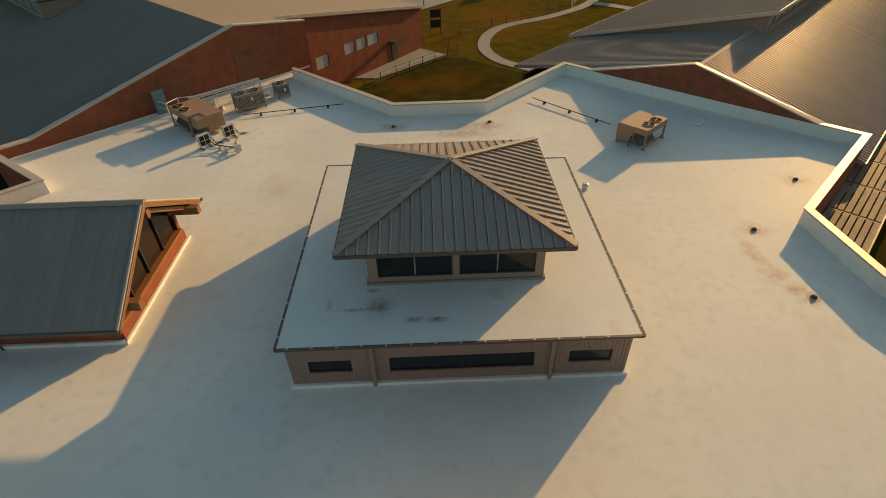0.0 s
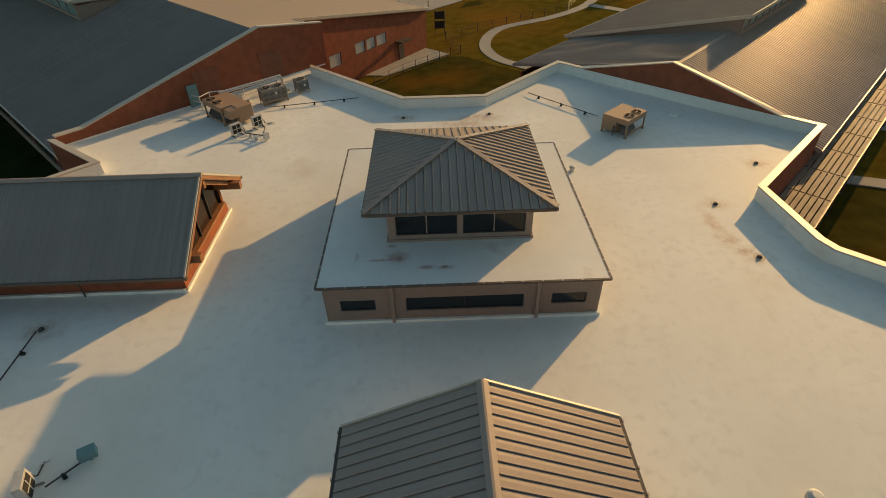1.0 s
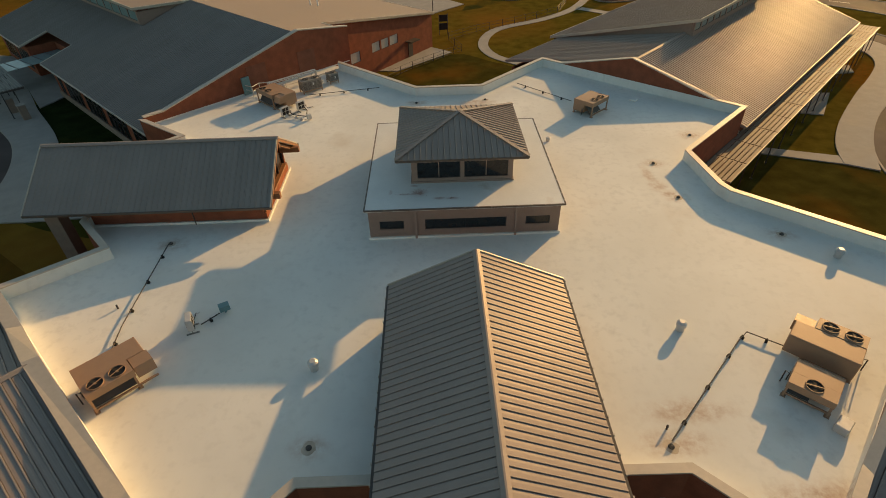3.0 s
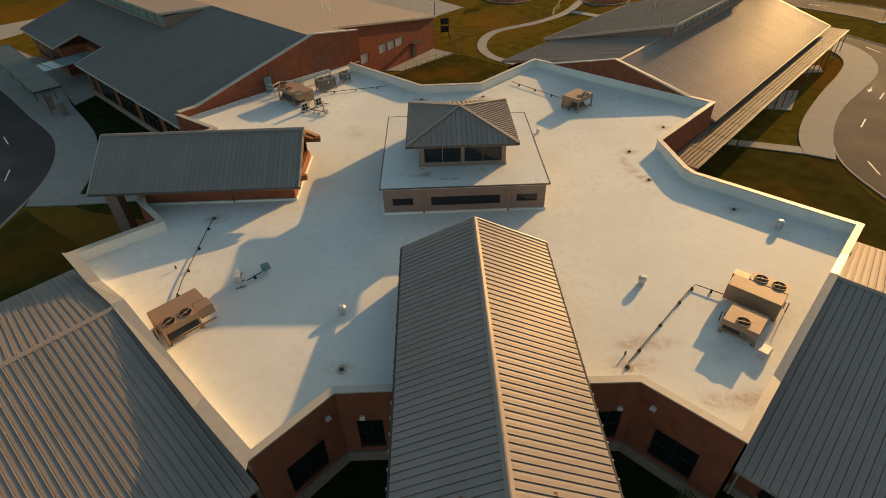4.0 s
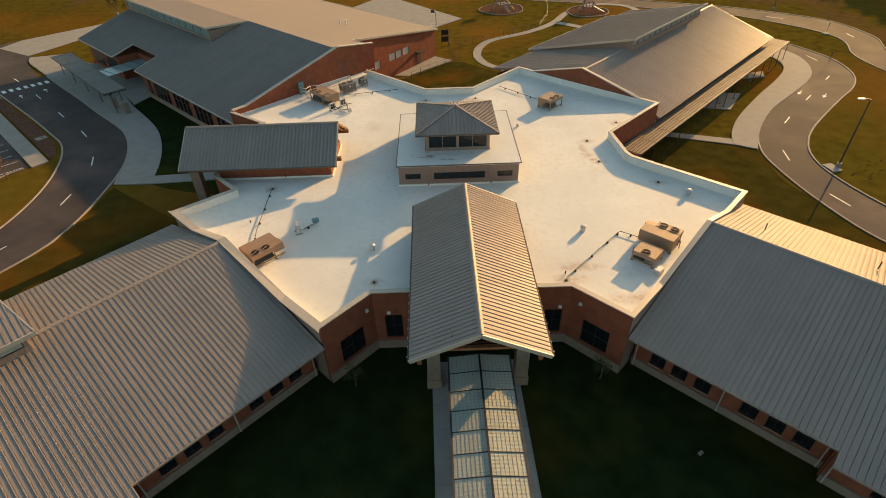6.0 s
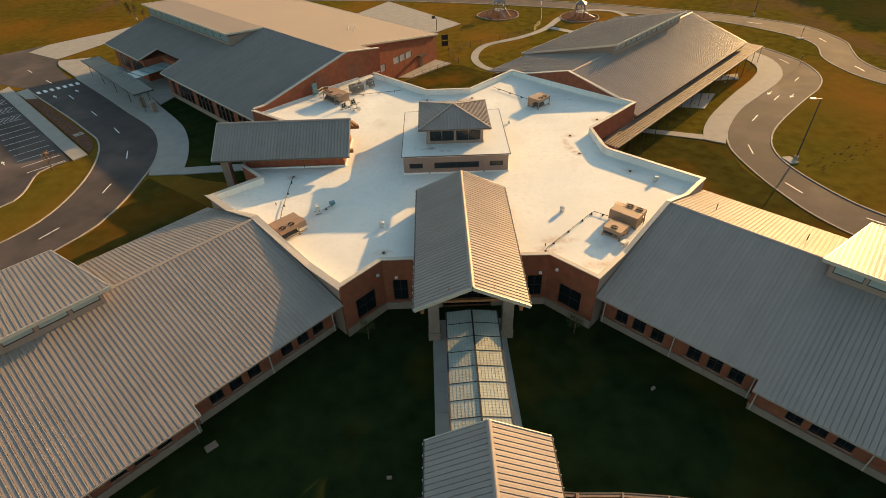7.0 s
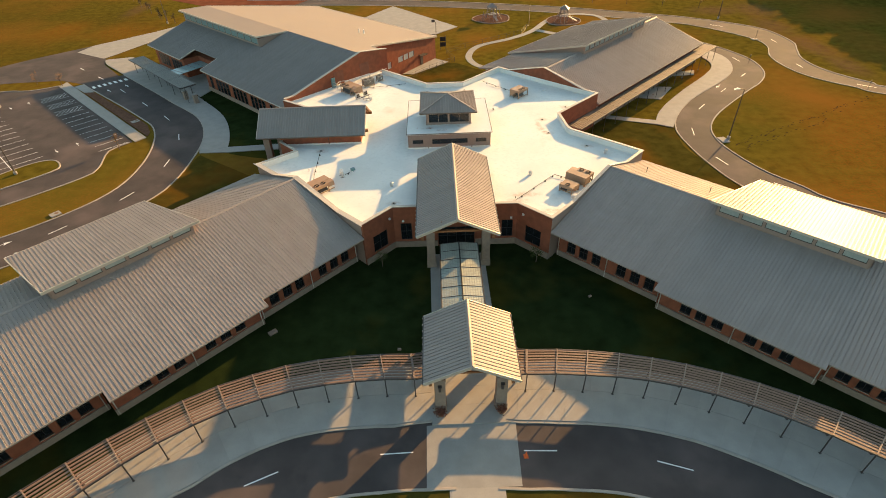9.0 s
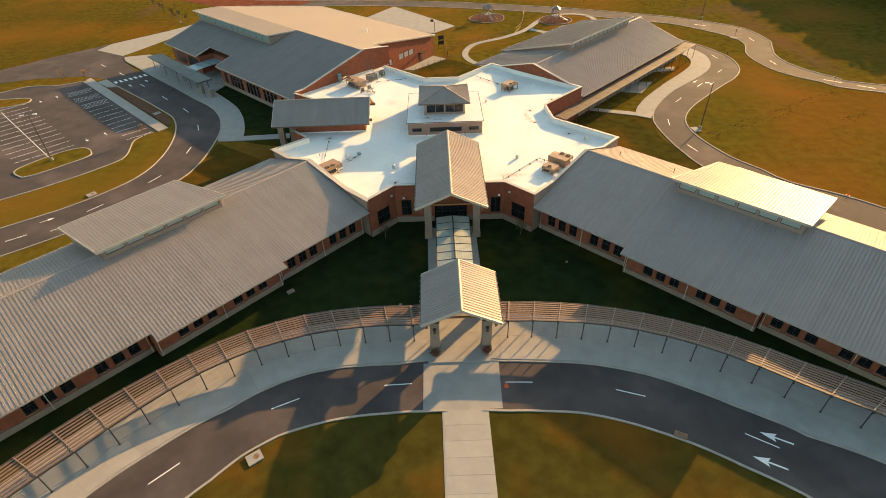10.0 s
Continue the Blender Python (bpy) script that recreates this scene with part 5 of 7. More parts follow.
# ---- roof lantern ----
lan = thing("roof_lantern", "low tan clad box with a hipped metal lantern roof", "roof lantern")
X0, X1, Y0, Y1 = -6.97, 6.15, 18.99, 31.85
bm = bmesh.new()
add_box(bm, (X0 - 0.12, Y0 - 0.12, DECK), (X1 + 0.12, Y1 + 0.12, DECK + 0.16))
part("base_flashing", bm, MEMBRANE, lan, "white membrane base flashing")
sides = [((X0, Y0), (X1, Y0)), ((X1, Y0), (X1, Y1)), ((X1, Y1), (X0, Y1)), ((X0, Y1), (X0, Y0))]
for k, (p, q) in enumerate(sides):
    length = (Vector(q) - Vector(p)).length
    holes = [(0.7, 2.38, 6.45, 7.12), (3.83, 9.46, 6.35, 7.18), (10.79, 12.47, 6.49, 7.16)] if k == 0 else []
    if k % 2:
        e = (Vector(q) - Vector(p)).normalized() * 0.155
        p, q = Vector(p) + e, Vector(q) - e
    ob, m = holed_wall("siding", p, q, 5.79, 8.14, holes, 0.15, SIDING, lan)
    for h in holes:
        window(lan, m, *h, mullions=1 if h[1] - h[0] > 2 else 0, depth=0.05)
    u = 0.1
    bm = bmesh.new()
    while u < length - 0.1:
        if not any(h[0] - 0.03 < u < h[1] + 0.03 for h in holes):
            add_box(bm, (u - 0.022, -0.025, 5.87), (u + 0.022, 0.0, 8.13), m)
        else:
            h = [h for h in holes if h[0] - 0.03 < u < h[1] + 0.03][0]
            add_box(bm, (u - 0.022, -0.025, 5.87), (u + 0.022, 0.0, h[2] - 0.02), m)
            add_box(bm, (u - 0.022, -0.025, h[3] + 0.02), (u + 0.022, 0.0, 8.13), m)
        u += 0.15
    tagged(part("siding_ribs", bm, SIDING, lan), kind="stuff")
for x in (-3.77, 3.13):
    bm = bmesh.new()
    add_box(bm, (x - 0.08, Y0 - 0.16, DECK), (x + 0.08, Y0 - 0.03, 8.09))
    part("downpipe", bm, SIDING, lan)
bm = bmesh.new()
add_box(bm, (-7.21, 18.63, 8.14), (6.28, 32.2, 8.32))
part("flat_roof", bm, BOX_ROOF, lan, "white membrane with rusty stains")
for p, q in (((-7.16, 18.58), (6.33, 18.58)), ((6.33, 18.58), (6.33, 32.25)), ((6.33, 32.25), (-7.16, 32.25)), ((-7.16, 32.25), (-7.16, 18.58))):
    bm = bmesh.new()
    add_beam(bm, (*p, 8.28), (*q, 8.28), 0.1, 0.1)
    part("gutter", bm, DARK_GUTTER, lan)
    length = (Vector(q) - Vector(p)).length
    for k in range(int(length / 0.9)):
        c = Vector(p).lerp(Vector(q), (k + 0.5) * 0.9 / length)
        bm = bmesh.new()
        add_box(bm, (c.x - 0.04, c.y - 0.04, 8.33), (c.x + 0.04, c.y + 0.04, 8.35))
        part("gutter_strap", bm, COPING, lan)
LX0, LX1, LY0, LY1 = -3.98, 3.2, 21.95, 28.95
bm = bmesh.new()
add_box(bm, (LX0 - 0.08, LY0 - 0.08, 8.25), (LX1 + 0.08, LY1 + 0.08, 8.45))
part("lantern_base", bm, SIDING, lan)
for k, (p, q) in enumerate([((LX0, LY0), (LX1, LY0)), ((LX1, LY0), (LX1, LY1)), ((LX1, LY1), (LX0, LY1)), ((LX0, LY1), (LX0, LY0))]):
    length = (Vector(q) - Vector(p)).length
    half = length / 2
    holes = [(0.4, half - 0.14, 8.68, 10.42), (half + 0.14, length - 0.35, 8.68, 10.42)]
    if k % 2:
        e = (Vector(q) - Vector(p)).normalized() * 0.155
        p, q = Vector(p) + e, Vector(q) - e
        holes = [(u0 - 0.155, u1 - 0.155, za, zb) for u0, u1, za, zb in holes]
    ob, m = holed_wall("lantern_wall", p, q, 8.45, 10.64, holes, 0.15, SIDING, lan)
    for h in holes:
        window(lan, m, *h, mullions=1, depth=0.04, bar_mat=SIDING)
AP = Vector((-0.42, 25.3, 12.14))
HX0, HX1, HY0, HY1, HZ = -4.96, 4.07, 20.93, 29.83, 10.7
CO = [Vector((HX0, HY0, HZ)), Vector((HX1, HY0, HZ)), Vector((HX1, HY1, HZ)), Vector((HX0, HY1, HZ))]
bm = bmesh.new()
vs = [bm.verts.new(c - Vector((0, 0, 0.06))) for c in CO] + [bm.verts.new(AP - Vector((0, 0, 0.06)))] + [bm.verts.new(c - Vector((0, 0, 0.2))) for c in CO]
for f in ((0, 1, 4), (1, 2, 4), (2, 3, 4), (3, 0, 4), (0, 5, 6, 1), (1, 6, 7, 2), (2, 7, 8, 3), (3, 8, 5, 0), (8, 7, 6, 5)):
    bm.faces.new([vs[i] for i in f])
hroof = part("hipped_roof", bm, ROOF, lan, "grey standing-seam hipped roof")
for k in range(4):
    a, b = CO[k], CO[(k + 1) % 4]
    e = (b - a)
    length = e.length
    e.normalize()
    foot = (AP - a).dot(e)
    inward = (AP - a - e * foot)
    count = round(length / SEAM)
    w = length / count
    for j in range(count):
        s0, s1 = j * w, (j + 1) * w - 0.025
        reach = lambda s: min(s / foot, (length - s) / (length - foot))
        pts = []
        n_up = e.cross(inward).normalized()
        for s, lift in ((s0, -0.05), (s0, 0.065), (s0 + 0.055, 0.065), (s0 + 0.08, 0.0), (s1, 0.0), (s1, -0.05)):
            r = max(0.005, reach(max(0.0, min(length, s))))
            for f in (r, 0.0):
                c = a + e * s + inward * f + n_up * lift
                pts.append(tuple(c))
        fs = [(2 * i, 2 * i + 1, 2 * i + 3, 2 * i + 2) for i in range(5)] + [(10, 11, 1, 0), (0, 2, 4, 6, 8, 10), (1, 11, 9, 7, 5, 3)]
        raw("roof_panel", pts, fs, ROOF, hroof)
    bm = bmesh.new()
    add_beam(bm, a + Vector((0, 0, 0.09)), AP + Vector((0, 0, 0.09)), 0.28, 0.06)
    part("hip_cap", bm, ROOF_CAP, hroof)
    bm = bmesh.new()
    add_beam(bm, a - Vector((0, 0, 0.08)), b - Vector((0, 0, 0.08)), 0.12, 0.14)
    part("gutter", bm, DARK_GUTTER, hroof)


# ---- rooftop equipment ----
def disc(bm, x, y, z, r, n=20):
    bm.faces.new([bm.verts.new((x + r * math.cos(k * math.tau / n), y + r * math.sin(k * math.tau / n), z)) for k in range(n)])


def fan(parent, x, y, z, r, rim=None):
    """A fan well in a unit's top: rim, dark shroud, four blades, hub and a guard wire."""
    bm = bmesh.new()
    n = 22
    rings = [[bm.verts.new((x + rr * math.cos(k * math.tau / n), y + rr * math.sin(k * math.tau / n), zz)) for k in range(n)] for rr, zz in ((r * 1.08, z), (r * 1.06, z + 0.06), (r, z + 0.06), (r, z + 0.005))]
    for a, b in zip(rings, rings[1:]):
        for k in range(n):
            bm.faces.new((a[k], a[(k + 1) % n], b[(k + 1) % n], b[k]))
    ob = part("fan_rim", bm, rim or TAN_METAL, parent)
    bm = bmesh.new()
    disc(bm, x, y, z + 0.006, r)
    part("fan_well", bm, BLACK, ob)
    for k in range(4):
        m = pose(x, y, z + 0.03, 0, 0, 90 * k + 20)
        bm = bmesh.new()
        hexa(bm, [m @ Vector(p) for p in ((0.08, -0.1, -0.012), (r * 0.93, -r * 0.3, -0.012), (r * 0.93, r * 0.12, 0.004), (0.08, 0.06, 0.004), (0.08, -0.1, -0.008), (r * 0.93, -r * 0.3, -0.008), (r * 0.93, r * 0.12, 0.008), (0.08, 0.06, 0.008))])
        part("fan_blade", bm, BLACK, ob)
    bm = bmesh.new()
    add_beam(bm, (x - r, y - r * 0.3, z + 0.065), (x + r, y + r * 0.3, z + 0.065), 0.05, 0.02)
    add_tube(bm, [(x, y, z + 0.01), (x, y, z + 0.07)], r * 0.18, 10)
    part("fan_guard", bm, rim or TAN_METAL, ob)


def rooftop_unit(place, turn, L, W, top, fans, hood=True, label="tan steel rooftop air-conditioning unit on legs"):
    """Local x runs along the unit; its fans sit over the open coil side at -y."""
    ob = thing("rooftop_unit", label, "air conditioner", (*place, DECK), turn, group="rooftop units")
    h = top - DECK
    bm = bmesh.new()
    add_box(bm, (-L / 2, -W * 0.08, 0.28), (L / 2, W / 2, h - 0.02))
    bmesh.ops.bevel(bm, geom=bm.edges[:], offset=0.03, segments=1, affect="EDGES")
    body = part("cabinet", bm, TAN_METAL, ob)
    bm = bmesh.new()
    add_box(bm, (-L / 2 + 0.02, -W / 2, h - 0.42), (L / 2 - (0.9 if hood else 0.02), -W * 0.08 - 0.004, h))
    part("fan_deck", bm, TAN_METAL, ob)
    bm = bmesh.new()
    hexa(bm, [(-L / 2 + 0.1, -W * 0.42, 0.25), (L / 2 - 1.0, -W * 0.42, 0.25), (L / 2 - 1.0, -W * 0.36, 0.25), (-L / 2 + 0.1, -W * 0.36, 0.25),
              (-L / 2 + 0.1, -W * 0.12, h - 0.43), (L / 2 - 1.0, -W * 0.12, h - 0.43), (L / 2 - 1.0, -W * 0.08, h - 0.43), (-L / 2 + 0.1, -W * 0.08, h - 0.43)])
    part("coil", bm, COIL, ob, "dark finned coil")
    if hood:
        bm = bmesh.new()
        hexa(bm, [(L / 2 - 0.85, -W / 2 + 0.1, h - 0.75), (L / 2 + 0.1, -W / 2 + 0.1, h - 0.75), (L / 2 + 0.1, -W * 0.08 - 0.004, h - 0.75), (L / 2 - 0.85, -W * 0.08 - 0.004, h - 0.75),
                  (L / 2 - 0.85, -W / 2 + 0.25, h - 0.12), (L / 2 + 0.1, -W / 2 + 0.25, h - 0.12), (L / 2 + 0.1, -W * 0.08 - 0.004, h - 0.06), (L / 2 - 0.85, -W * 0.08 - 0.004, h - 0.06)])
        part("intake_hood", bm, TAN_METAL, ob)
    for x in (-L / 2 + 0.1, L / 2 - 0.1):
        for y in (-W / 2 + 0.06, W / 2 - 0.1):
            bm = bmesh.new()
            z1 = h - 0.43 if y < 0 else 0.3
            if y < 0 and x > 0 and hood:
                x = L / 2 - 1.0
            add_box(bm, (x - 0.05, y - 0.05, 0.0), (x + 0.05, y + 0.05, z1))
            add_box(bm, (x - 0.12, y - 0.12, 0.0), (x + 0.12, y + 0.12, 0.03))
            part("leg", bm, TAN_METAL, ob)
    for y in (-W / 2 + 0.06, W / 2 - 0.1):
        bm = bmesh.new()
        add_beam(bm, (-L / 2, y, 0.22), (L / 2, y, 0.22), 0.08, 0.1)
        part("skid", bm, TAN_METAL, ob)
    for k in range(3):
        bm = bmesh.new()
        x = -L / 2 + L * (k + 0.5) / 3
        add_box(bm, (x - L / 7, W / 2, 0.4), (x + L / 7, W / 2 + 0.015, h - 0.15))
        part("access_panel", bm, TAN_METAL, body)
    bm = bmesh.new()
    add_tube(bm, [(-L / 2 - 0.06, -0.1, 0.3), (-L / 2 - 0.06, -0.1, 0.8), (-L / 2 - 0.25, -0.1, 0.85), (-L / 2 - 0.25, -0.1, 0.05)], 0.035, 6)
    part("gas_pipe", bm, STEEL, ob)
    for (x, y, r) in fans:
        fan(ob, x, y, h + 0.001, r)
    return ob


rooftop_unit((-19.17, 7.16), 44, 3.2, 2.4, 7.05, [(-0.95, -0.7, 0.38), (0.1, -0.7, 0.38)])
rooftop_unit((17.72, 7.25), 137, 3.2, 2.3, 7.1, [(-0.95, -0.65, 0.38), (0.1, -0.65, 0.38)])
rooftop_unit((15.76, 4.8), -43, 2.1, 1.9, 6.75, [(0.0, -0.5, 0.38)], hood=False, label="smaller tan rooftop unit with one fan on top")
rooftop_unit((-18.92, 43.92), -44, 4.0, 2.3, 7.26, [(-1.35, -0.68, 0.4), (-0.3, -0.68, 0.4)])
rooftop_unit((13.47, 39.38), 42, 2.8, 2.2, 7.15, [(-0.45, -0.65, 0.36), (0.55, -0.65, 0.36)], hood=False)


def condenser(place, turn, L, W, h, fans, label):
    """A louvred condensing unit on a stand, fans on top."""
    ob = thing("condensing_unit", label, "air conditioner", (*place, DECK), turn, group="condensing units")
    bm = bmesh.new()
    add_box(bm, (-L / 2, -W / 2, 0.35), (L / 2, W / 2, h))
    bmesh.ops.bevel(bm, geom=bm.edges[:], offset=0.02, segments=1, affect="EDGES")
    body = part("cabinet", bm, GREY_METAL, ob)
    for end, half, reach in ((0, L / 2, W / 2), (1, W / 2, L / 2)):
        for g in (-1, 1):
            n = max(2, round(2 * half / 0.55))
            for k in range(n):
                u0, u1 = -half + 0.05 + (2 * half - 0.1) * k / n + 0.03, -half + 0.05 + (2 * half - 0.1) * (k + 1) / n - 0.03
                lo, hi = sorted((g * (reach - 0.005), g * (reach + 0.006)))
                box = ((u0, lo, 0.42), (u1, hi, h - 0.12)) if not end else ((lo, u0, 0.42), (hi, u1, h - 0.12))
                panel = part("coil_panel", add_box(bmesh.new(), *box), COIL, body, "dark finned coil")
                for j in range(5):
                    x = u0 + (u1 - u0) * (j + 0.5) / 5
                    lo2, hi2 = sorted((g * (reach + 0.006), g * (reach + 0.02)))
                    part("fin_bar", add_box(bmesh.new(), *(((x - 0.018, lo2, 0.42), (x + 0.018, hi2, h - 0.12)) if not end else ((lo2, x - 0.018, 0.42), (hi2, x + 0.018, h - 0.12)))), GREY_METAL, panel)
    part("nameplate", add_box(bmesh.new(), (0.05, -W / 2 - 0.03, h - 0.5), (0.2, -W / 2 - 0.021, h - 0.25)), PAINT, body, "blank white nameplate")
    bm = bmesh.new()
    add_box(bm, (-L / 2 - 0.03, -W / 2 - 0.03, h), (L / 2 + 0.03, W / 2 + 0.03, h + 0.05))
    part("top_panel", bm, GREY_METAL, ob)
    for g in (-1, 1):
        part("skid", add_beam(bmesh.new(), (-L / 2, g * (W / 2 - 0.05), 0.3), (L / 2, g * (W / 2 - 0.05), 0.3), 0.1, 0.1), TAN_METAL, ob)
    for x in (-L / 2 + 0.05, L / 2 - 0.05):
        for y in (-W / 2 + 0.05, W / 2 - 0.05):
            bm = bmesh.new()
            add_box(bm, (x - 0.04, y - 0.04, 0.0), (x + 0.04, y + 0.04, 0.25))
            part("leg", bm, TAN_METAL, ob)
    for x, r in fans:
        fan(ob, x, 0.0, h + 0.052, r, GREY_METAL)
    return ob


condenser((-15.93, 47.36), 34, 2.3, 1.15, 1.35, [(-0.55, 0.36), (0.55, 0.36)], "grey louvred condensing unit with two fans on a stand")
condenser((-13.85, 49.81), 34, 1.1, 1.05, 1.1, [(0.0, 0.36)], "small grey louvred condensing unit on a stand")


def mini_split(place, turn, label="slim white outdoor unit on a low stand"):
    ob = thing("outdoor_unit", label, "air conditioner", (*place, DECK), turn, group="slim outdoor units")
    bm = bmesh.new()
    add_box(bm, (-0.45, -0.18, 0.25), (0.45, 0.18, 1.05))
    bmesh.ops.bevel(bm, geom=bm.edges[:], offset=0.03, segments=2, affect="EDGES")
    part("casing", bm, PALE_METAL, ob)
    bm = bmesh.new()
    add_box(bm, (-0.4, -0.195, 0.31), (0.3, -0.178, 0.99))
    grille = part("grille", bm, BLACK, ob, "black square fan grille")
    for lo, hi in (((-0.07, -0.21, 0.33), (-0.03, -0.196, 0.97)), ((-0.38, -0.21, 0.63), (-0.075, -0.196, 0.67)), ((-0.025, -0.21, 0.63), (0.28, -0.196, 0.67))):
        part("grille_bar", add_box(bmesh.new(), lo, hi), PALE_METAL, grille)
    for k in range(2):
        bm = bmesh.new()
        add_tube(bm, [(0.46, 0.05 - 0.12 * k, 0.55), (0.62, 0.05 - 0.12 * k, 0.5), (0.68, 0.05 - 0.12 * k, 0.2), (0.75 + 0.4 * k, -0.1, 0.06), (1.3, -0.25 - 0.2 * k, 0.05)], 0.03, 6)
        part("refrigerant_line", bm, PALE_METAL if k else STEEL, ob)
    for x in (-0.35, 0.35):
        bm = bmesh.new()
        add_box(bm, (x - 0.04, -0.35, 0.0), (x + 0.04, 0.35, 0.06))
        add_box(bm, (x - 0.03, -0.03, 0.06), (x + 0.03, 0.03, 0.26))
        part("foot", bm, GREY_METAL, ob)
    return ob


mini_split((-17.38, 40.5), 50)
mini_split((-16.05, 41.9), 50)
mini_split((-16.64, 10.79), 112, "slim white outdoor unit beside a conduit run")


def conduit_run(pts, label="dark gas pipe on rubber blocks across the white deck", name="gas_pipe", r=0.035):
    """A pipe on small blocks over the deck."""
    ob = thing(name, label, "pipe")
    bm = bmesh.new()
    add_tube(bm, [(x, y, DECK + 0.2) for x, y in pts], r, 8)
    part("pipe", bm, STEEL, ob)
    for (ax, ay), (bx, by) in zip(pts, pts[1:]):
        length = math.hypot(bx - ax, by - ay)
        n = max(1, round(length / 2.7))
        for k in range(n):
            f = (k + 0.5) / n
            x, y = ax + (bx - ax) * f, ay + (by - ay) * f
            m = pose(x, y, DECK, 0, 0, math.degrees(math.atan2(by - ay, bx - ax)))
            bm = bmesh.new()
            add_box(bm, (-0.07, -0.1, 0.0), (0.07, 0.1, 0.12), m)
            add_box(bm, (-0.04, -0.06, 0.12), (0.04, 0.06, 0.24), m)
            part("support_block", bm, BLACK, ob)
    return ob


conduit_run([(-16.03, 45.64), (-8.27, 47.18)])
conduit_run([(7.16, 47.09), (12.06, 41.56)])
conduit_run([(-21.1, 18.96), (-20.82, 11.16), (-20.46, 8.43)])
conduit_run([(8.06, 2.44), (13.86, 8.25), (14.57, 8.84), (16.21, 7.62)])
conduit_run([(-16.18, 10.97), (-15.37, 11.88)], "short dark conduit beside the outdoor unit")


def drain(place, s=1.0):
    ob = thing("roof_drain", "dark cast roof drain with rusty dirt round it", "drain", (*place, DECK), 0, group="roof drains")
    bm = bmesh.new()
    add_tube(bm, [(0, 0, 0.0), (0, 0, 0.06), (0, 0, 0.14)], [0.15 * s, 0.14 * s, 0.06 * s], 12)
    part("dome", bm, DRAIN_IRON, ob)
    bm = bmesh.new()
    n = 18
    bm.faces.new([bm.verts.new(((0.36 + 0.05 * math.sin(0.9 * k + place[0])) * s * math.cos(k * math.tau / n), (0.34 + 0.05 * math.cos(0.7 * k + place[1])) * s * math.sin(k * math.tau / n), 0.004)) for k in range(n)])
    part("dirt", bm, MEMBRANE_STAIN, ob, "rust-brown dirt stain")
    return ob


for p in ((21.16, 33.21), (16.08, 28.22), (16.17, 22.86), (-4.07, 42.83), (3.24, 43.1), (-8.59, 2.9), (21.37, 17.78), (-21.1, 19.23), (8, 2.26)):
    drain(p)


def vent(place, r=0.28, h=0.7, label="round galvanised roof vent with a cap", mat=None):
    ob = thing("roof_vent", label, "roof vent", (*place, DECK), 0, group="roof vents")
    bm = bmesh.new()
    add_tube(bm, [(0, 0, 0), (0, 0, h * 0.55)], r * 0.8, 14)
    part("vent_body", bm, mat or PALE_METAL, ob)
    bm = bmesh.new()
    add_tube(bm, [(0, 0, h * 0.5), (0, 0, h * 0.85), (0, 0, h)], [r, r, r * 0.55], 14)
    part("cap", bm, mat or PALE_METAL, ob)
    return ob


for p in ((11.09, 9.34), (23.59, 15.15), (-9.08, 7.53)):
    vent(p)
vent((8.05, 33.03), 0.2, 0.4, "low white roof vent beside the lantern box")
for p in ((8.11, 3.17), (-21.87, 12.79)):
    vent(p, 0.06, 0.32, "short dark vent pipe on the deck", STEEL)
box = thing("roof_hatch", "low square white kerb in the deck shade", "roof hatch", (18.56, 41.56, DECK), 48)
bm = bmesh.new()
add_box(bm, (-0.35, -0.35, 0), (0.35, 0.35, 0.2))
bmesh.ops.bevel(bm, geom=bm.edges[:], offset=0.03, segments=1, affect="EDGES")
part("kerb", bm, MEMBRANE, box)
box = thing("roof_box", "small pale metal box beside the parapet", "roof box", (16.12, 2.81, DECK), 40)
bm = bmesh.new()
add_box(bm, (-0.4, -0.3, 0), (0.4, 0.3, 0.5))
bmesh.ops.bevel(bm, geom=bm.edges[:], offset=0.04, segments=1, affect="EDGES")
part("casing", bm, PALE_METAL, box)
box = thing("roof_box", "teal-painted conduit box on the deck", "roof box", (-15.14, 12.15, DECK), 30)
bm = bmesh.new()
add_box(bm, (-0.3, -0.22, 0.25), (0.3, 0.22, 0.6))
add_box(bm, (-0.05, -0.05, 0.0), (0.05, 0.05, 0.25))
part("casing", bm, TEAL_PAINT, box)
box = thing("roof_box", "small grey box at the slim outdoor units", "roof box", (-14.8, 39.5, DECK), 40)
bm = bmesh.new()
add_box(bm, (-0.2, -0.16, 0.12), (0.2, 0.16, 0.6))
add_box(bm, (-0.06, -0.06, 0), (0.06, 0.06, 0.12))
part("casing", bm, PALE_METAL, box)
lines = thing("pipe_bundle", "dark refrigerant pipes between the slim outdoor units", "pipe")
for k, pts in enumerate(([(-17.0, 40.5, 0.55), (-16.6, 40.2, 0.35), (-15.9, 40.0, 0.3), (-15.0, 39.6, 0.35)], [(-15.7, 41.7, 0.55), (-15.3, 41.2, 0.3), (-15.2, 40.3, 0.28), (-14.9, 39.7, 0.4)], [(-17.0, 40.4, 0.3), (-16.2, 39.8, 0.1), (-15.3, 39.3, 0.1), (-14.9, 39.4, 0.2)])):
    bm = bmesh.new()
    add_tube(bm, [(x, y, DECK + z) for x, y, z in pts], 0.045 if k < 2 else 0.03, 6)
    part("pipe", bm, STEEL if k < 2 else PALE_METAL, lines)
for x, y in ((-16.2, 40.05), (-15.25, 40.6), (-15.6, 39.5)):
    part("support_block", add_box(bmesh.new(), (x - 0.1, y - 0.1, DECK), (x + 0.1, y + 0.1, DECK + 0.26)), PALE_METAL, lines)
rail = thing("pipe_rack", "rack of pale pipes along the brick gable wall", "pipe rack")
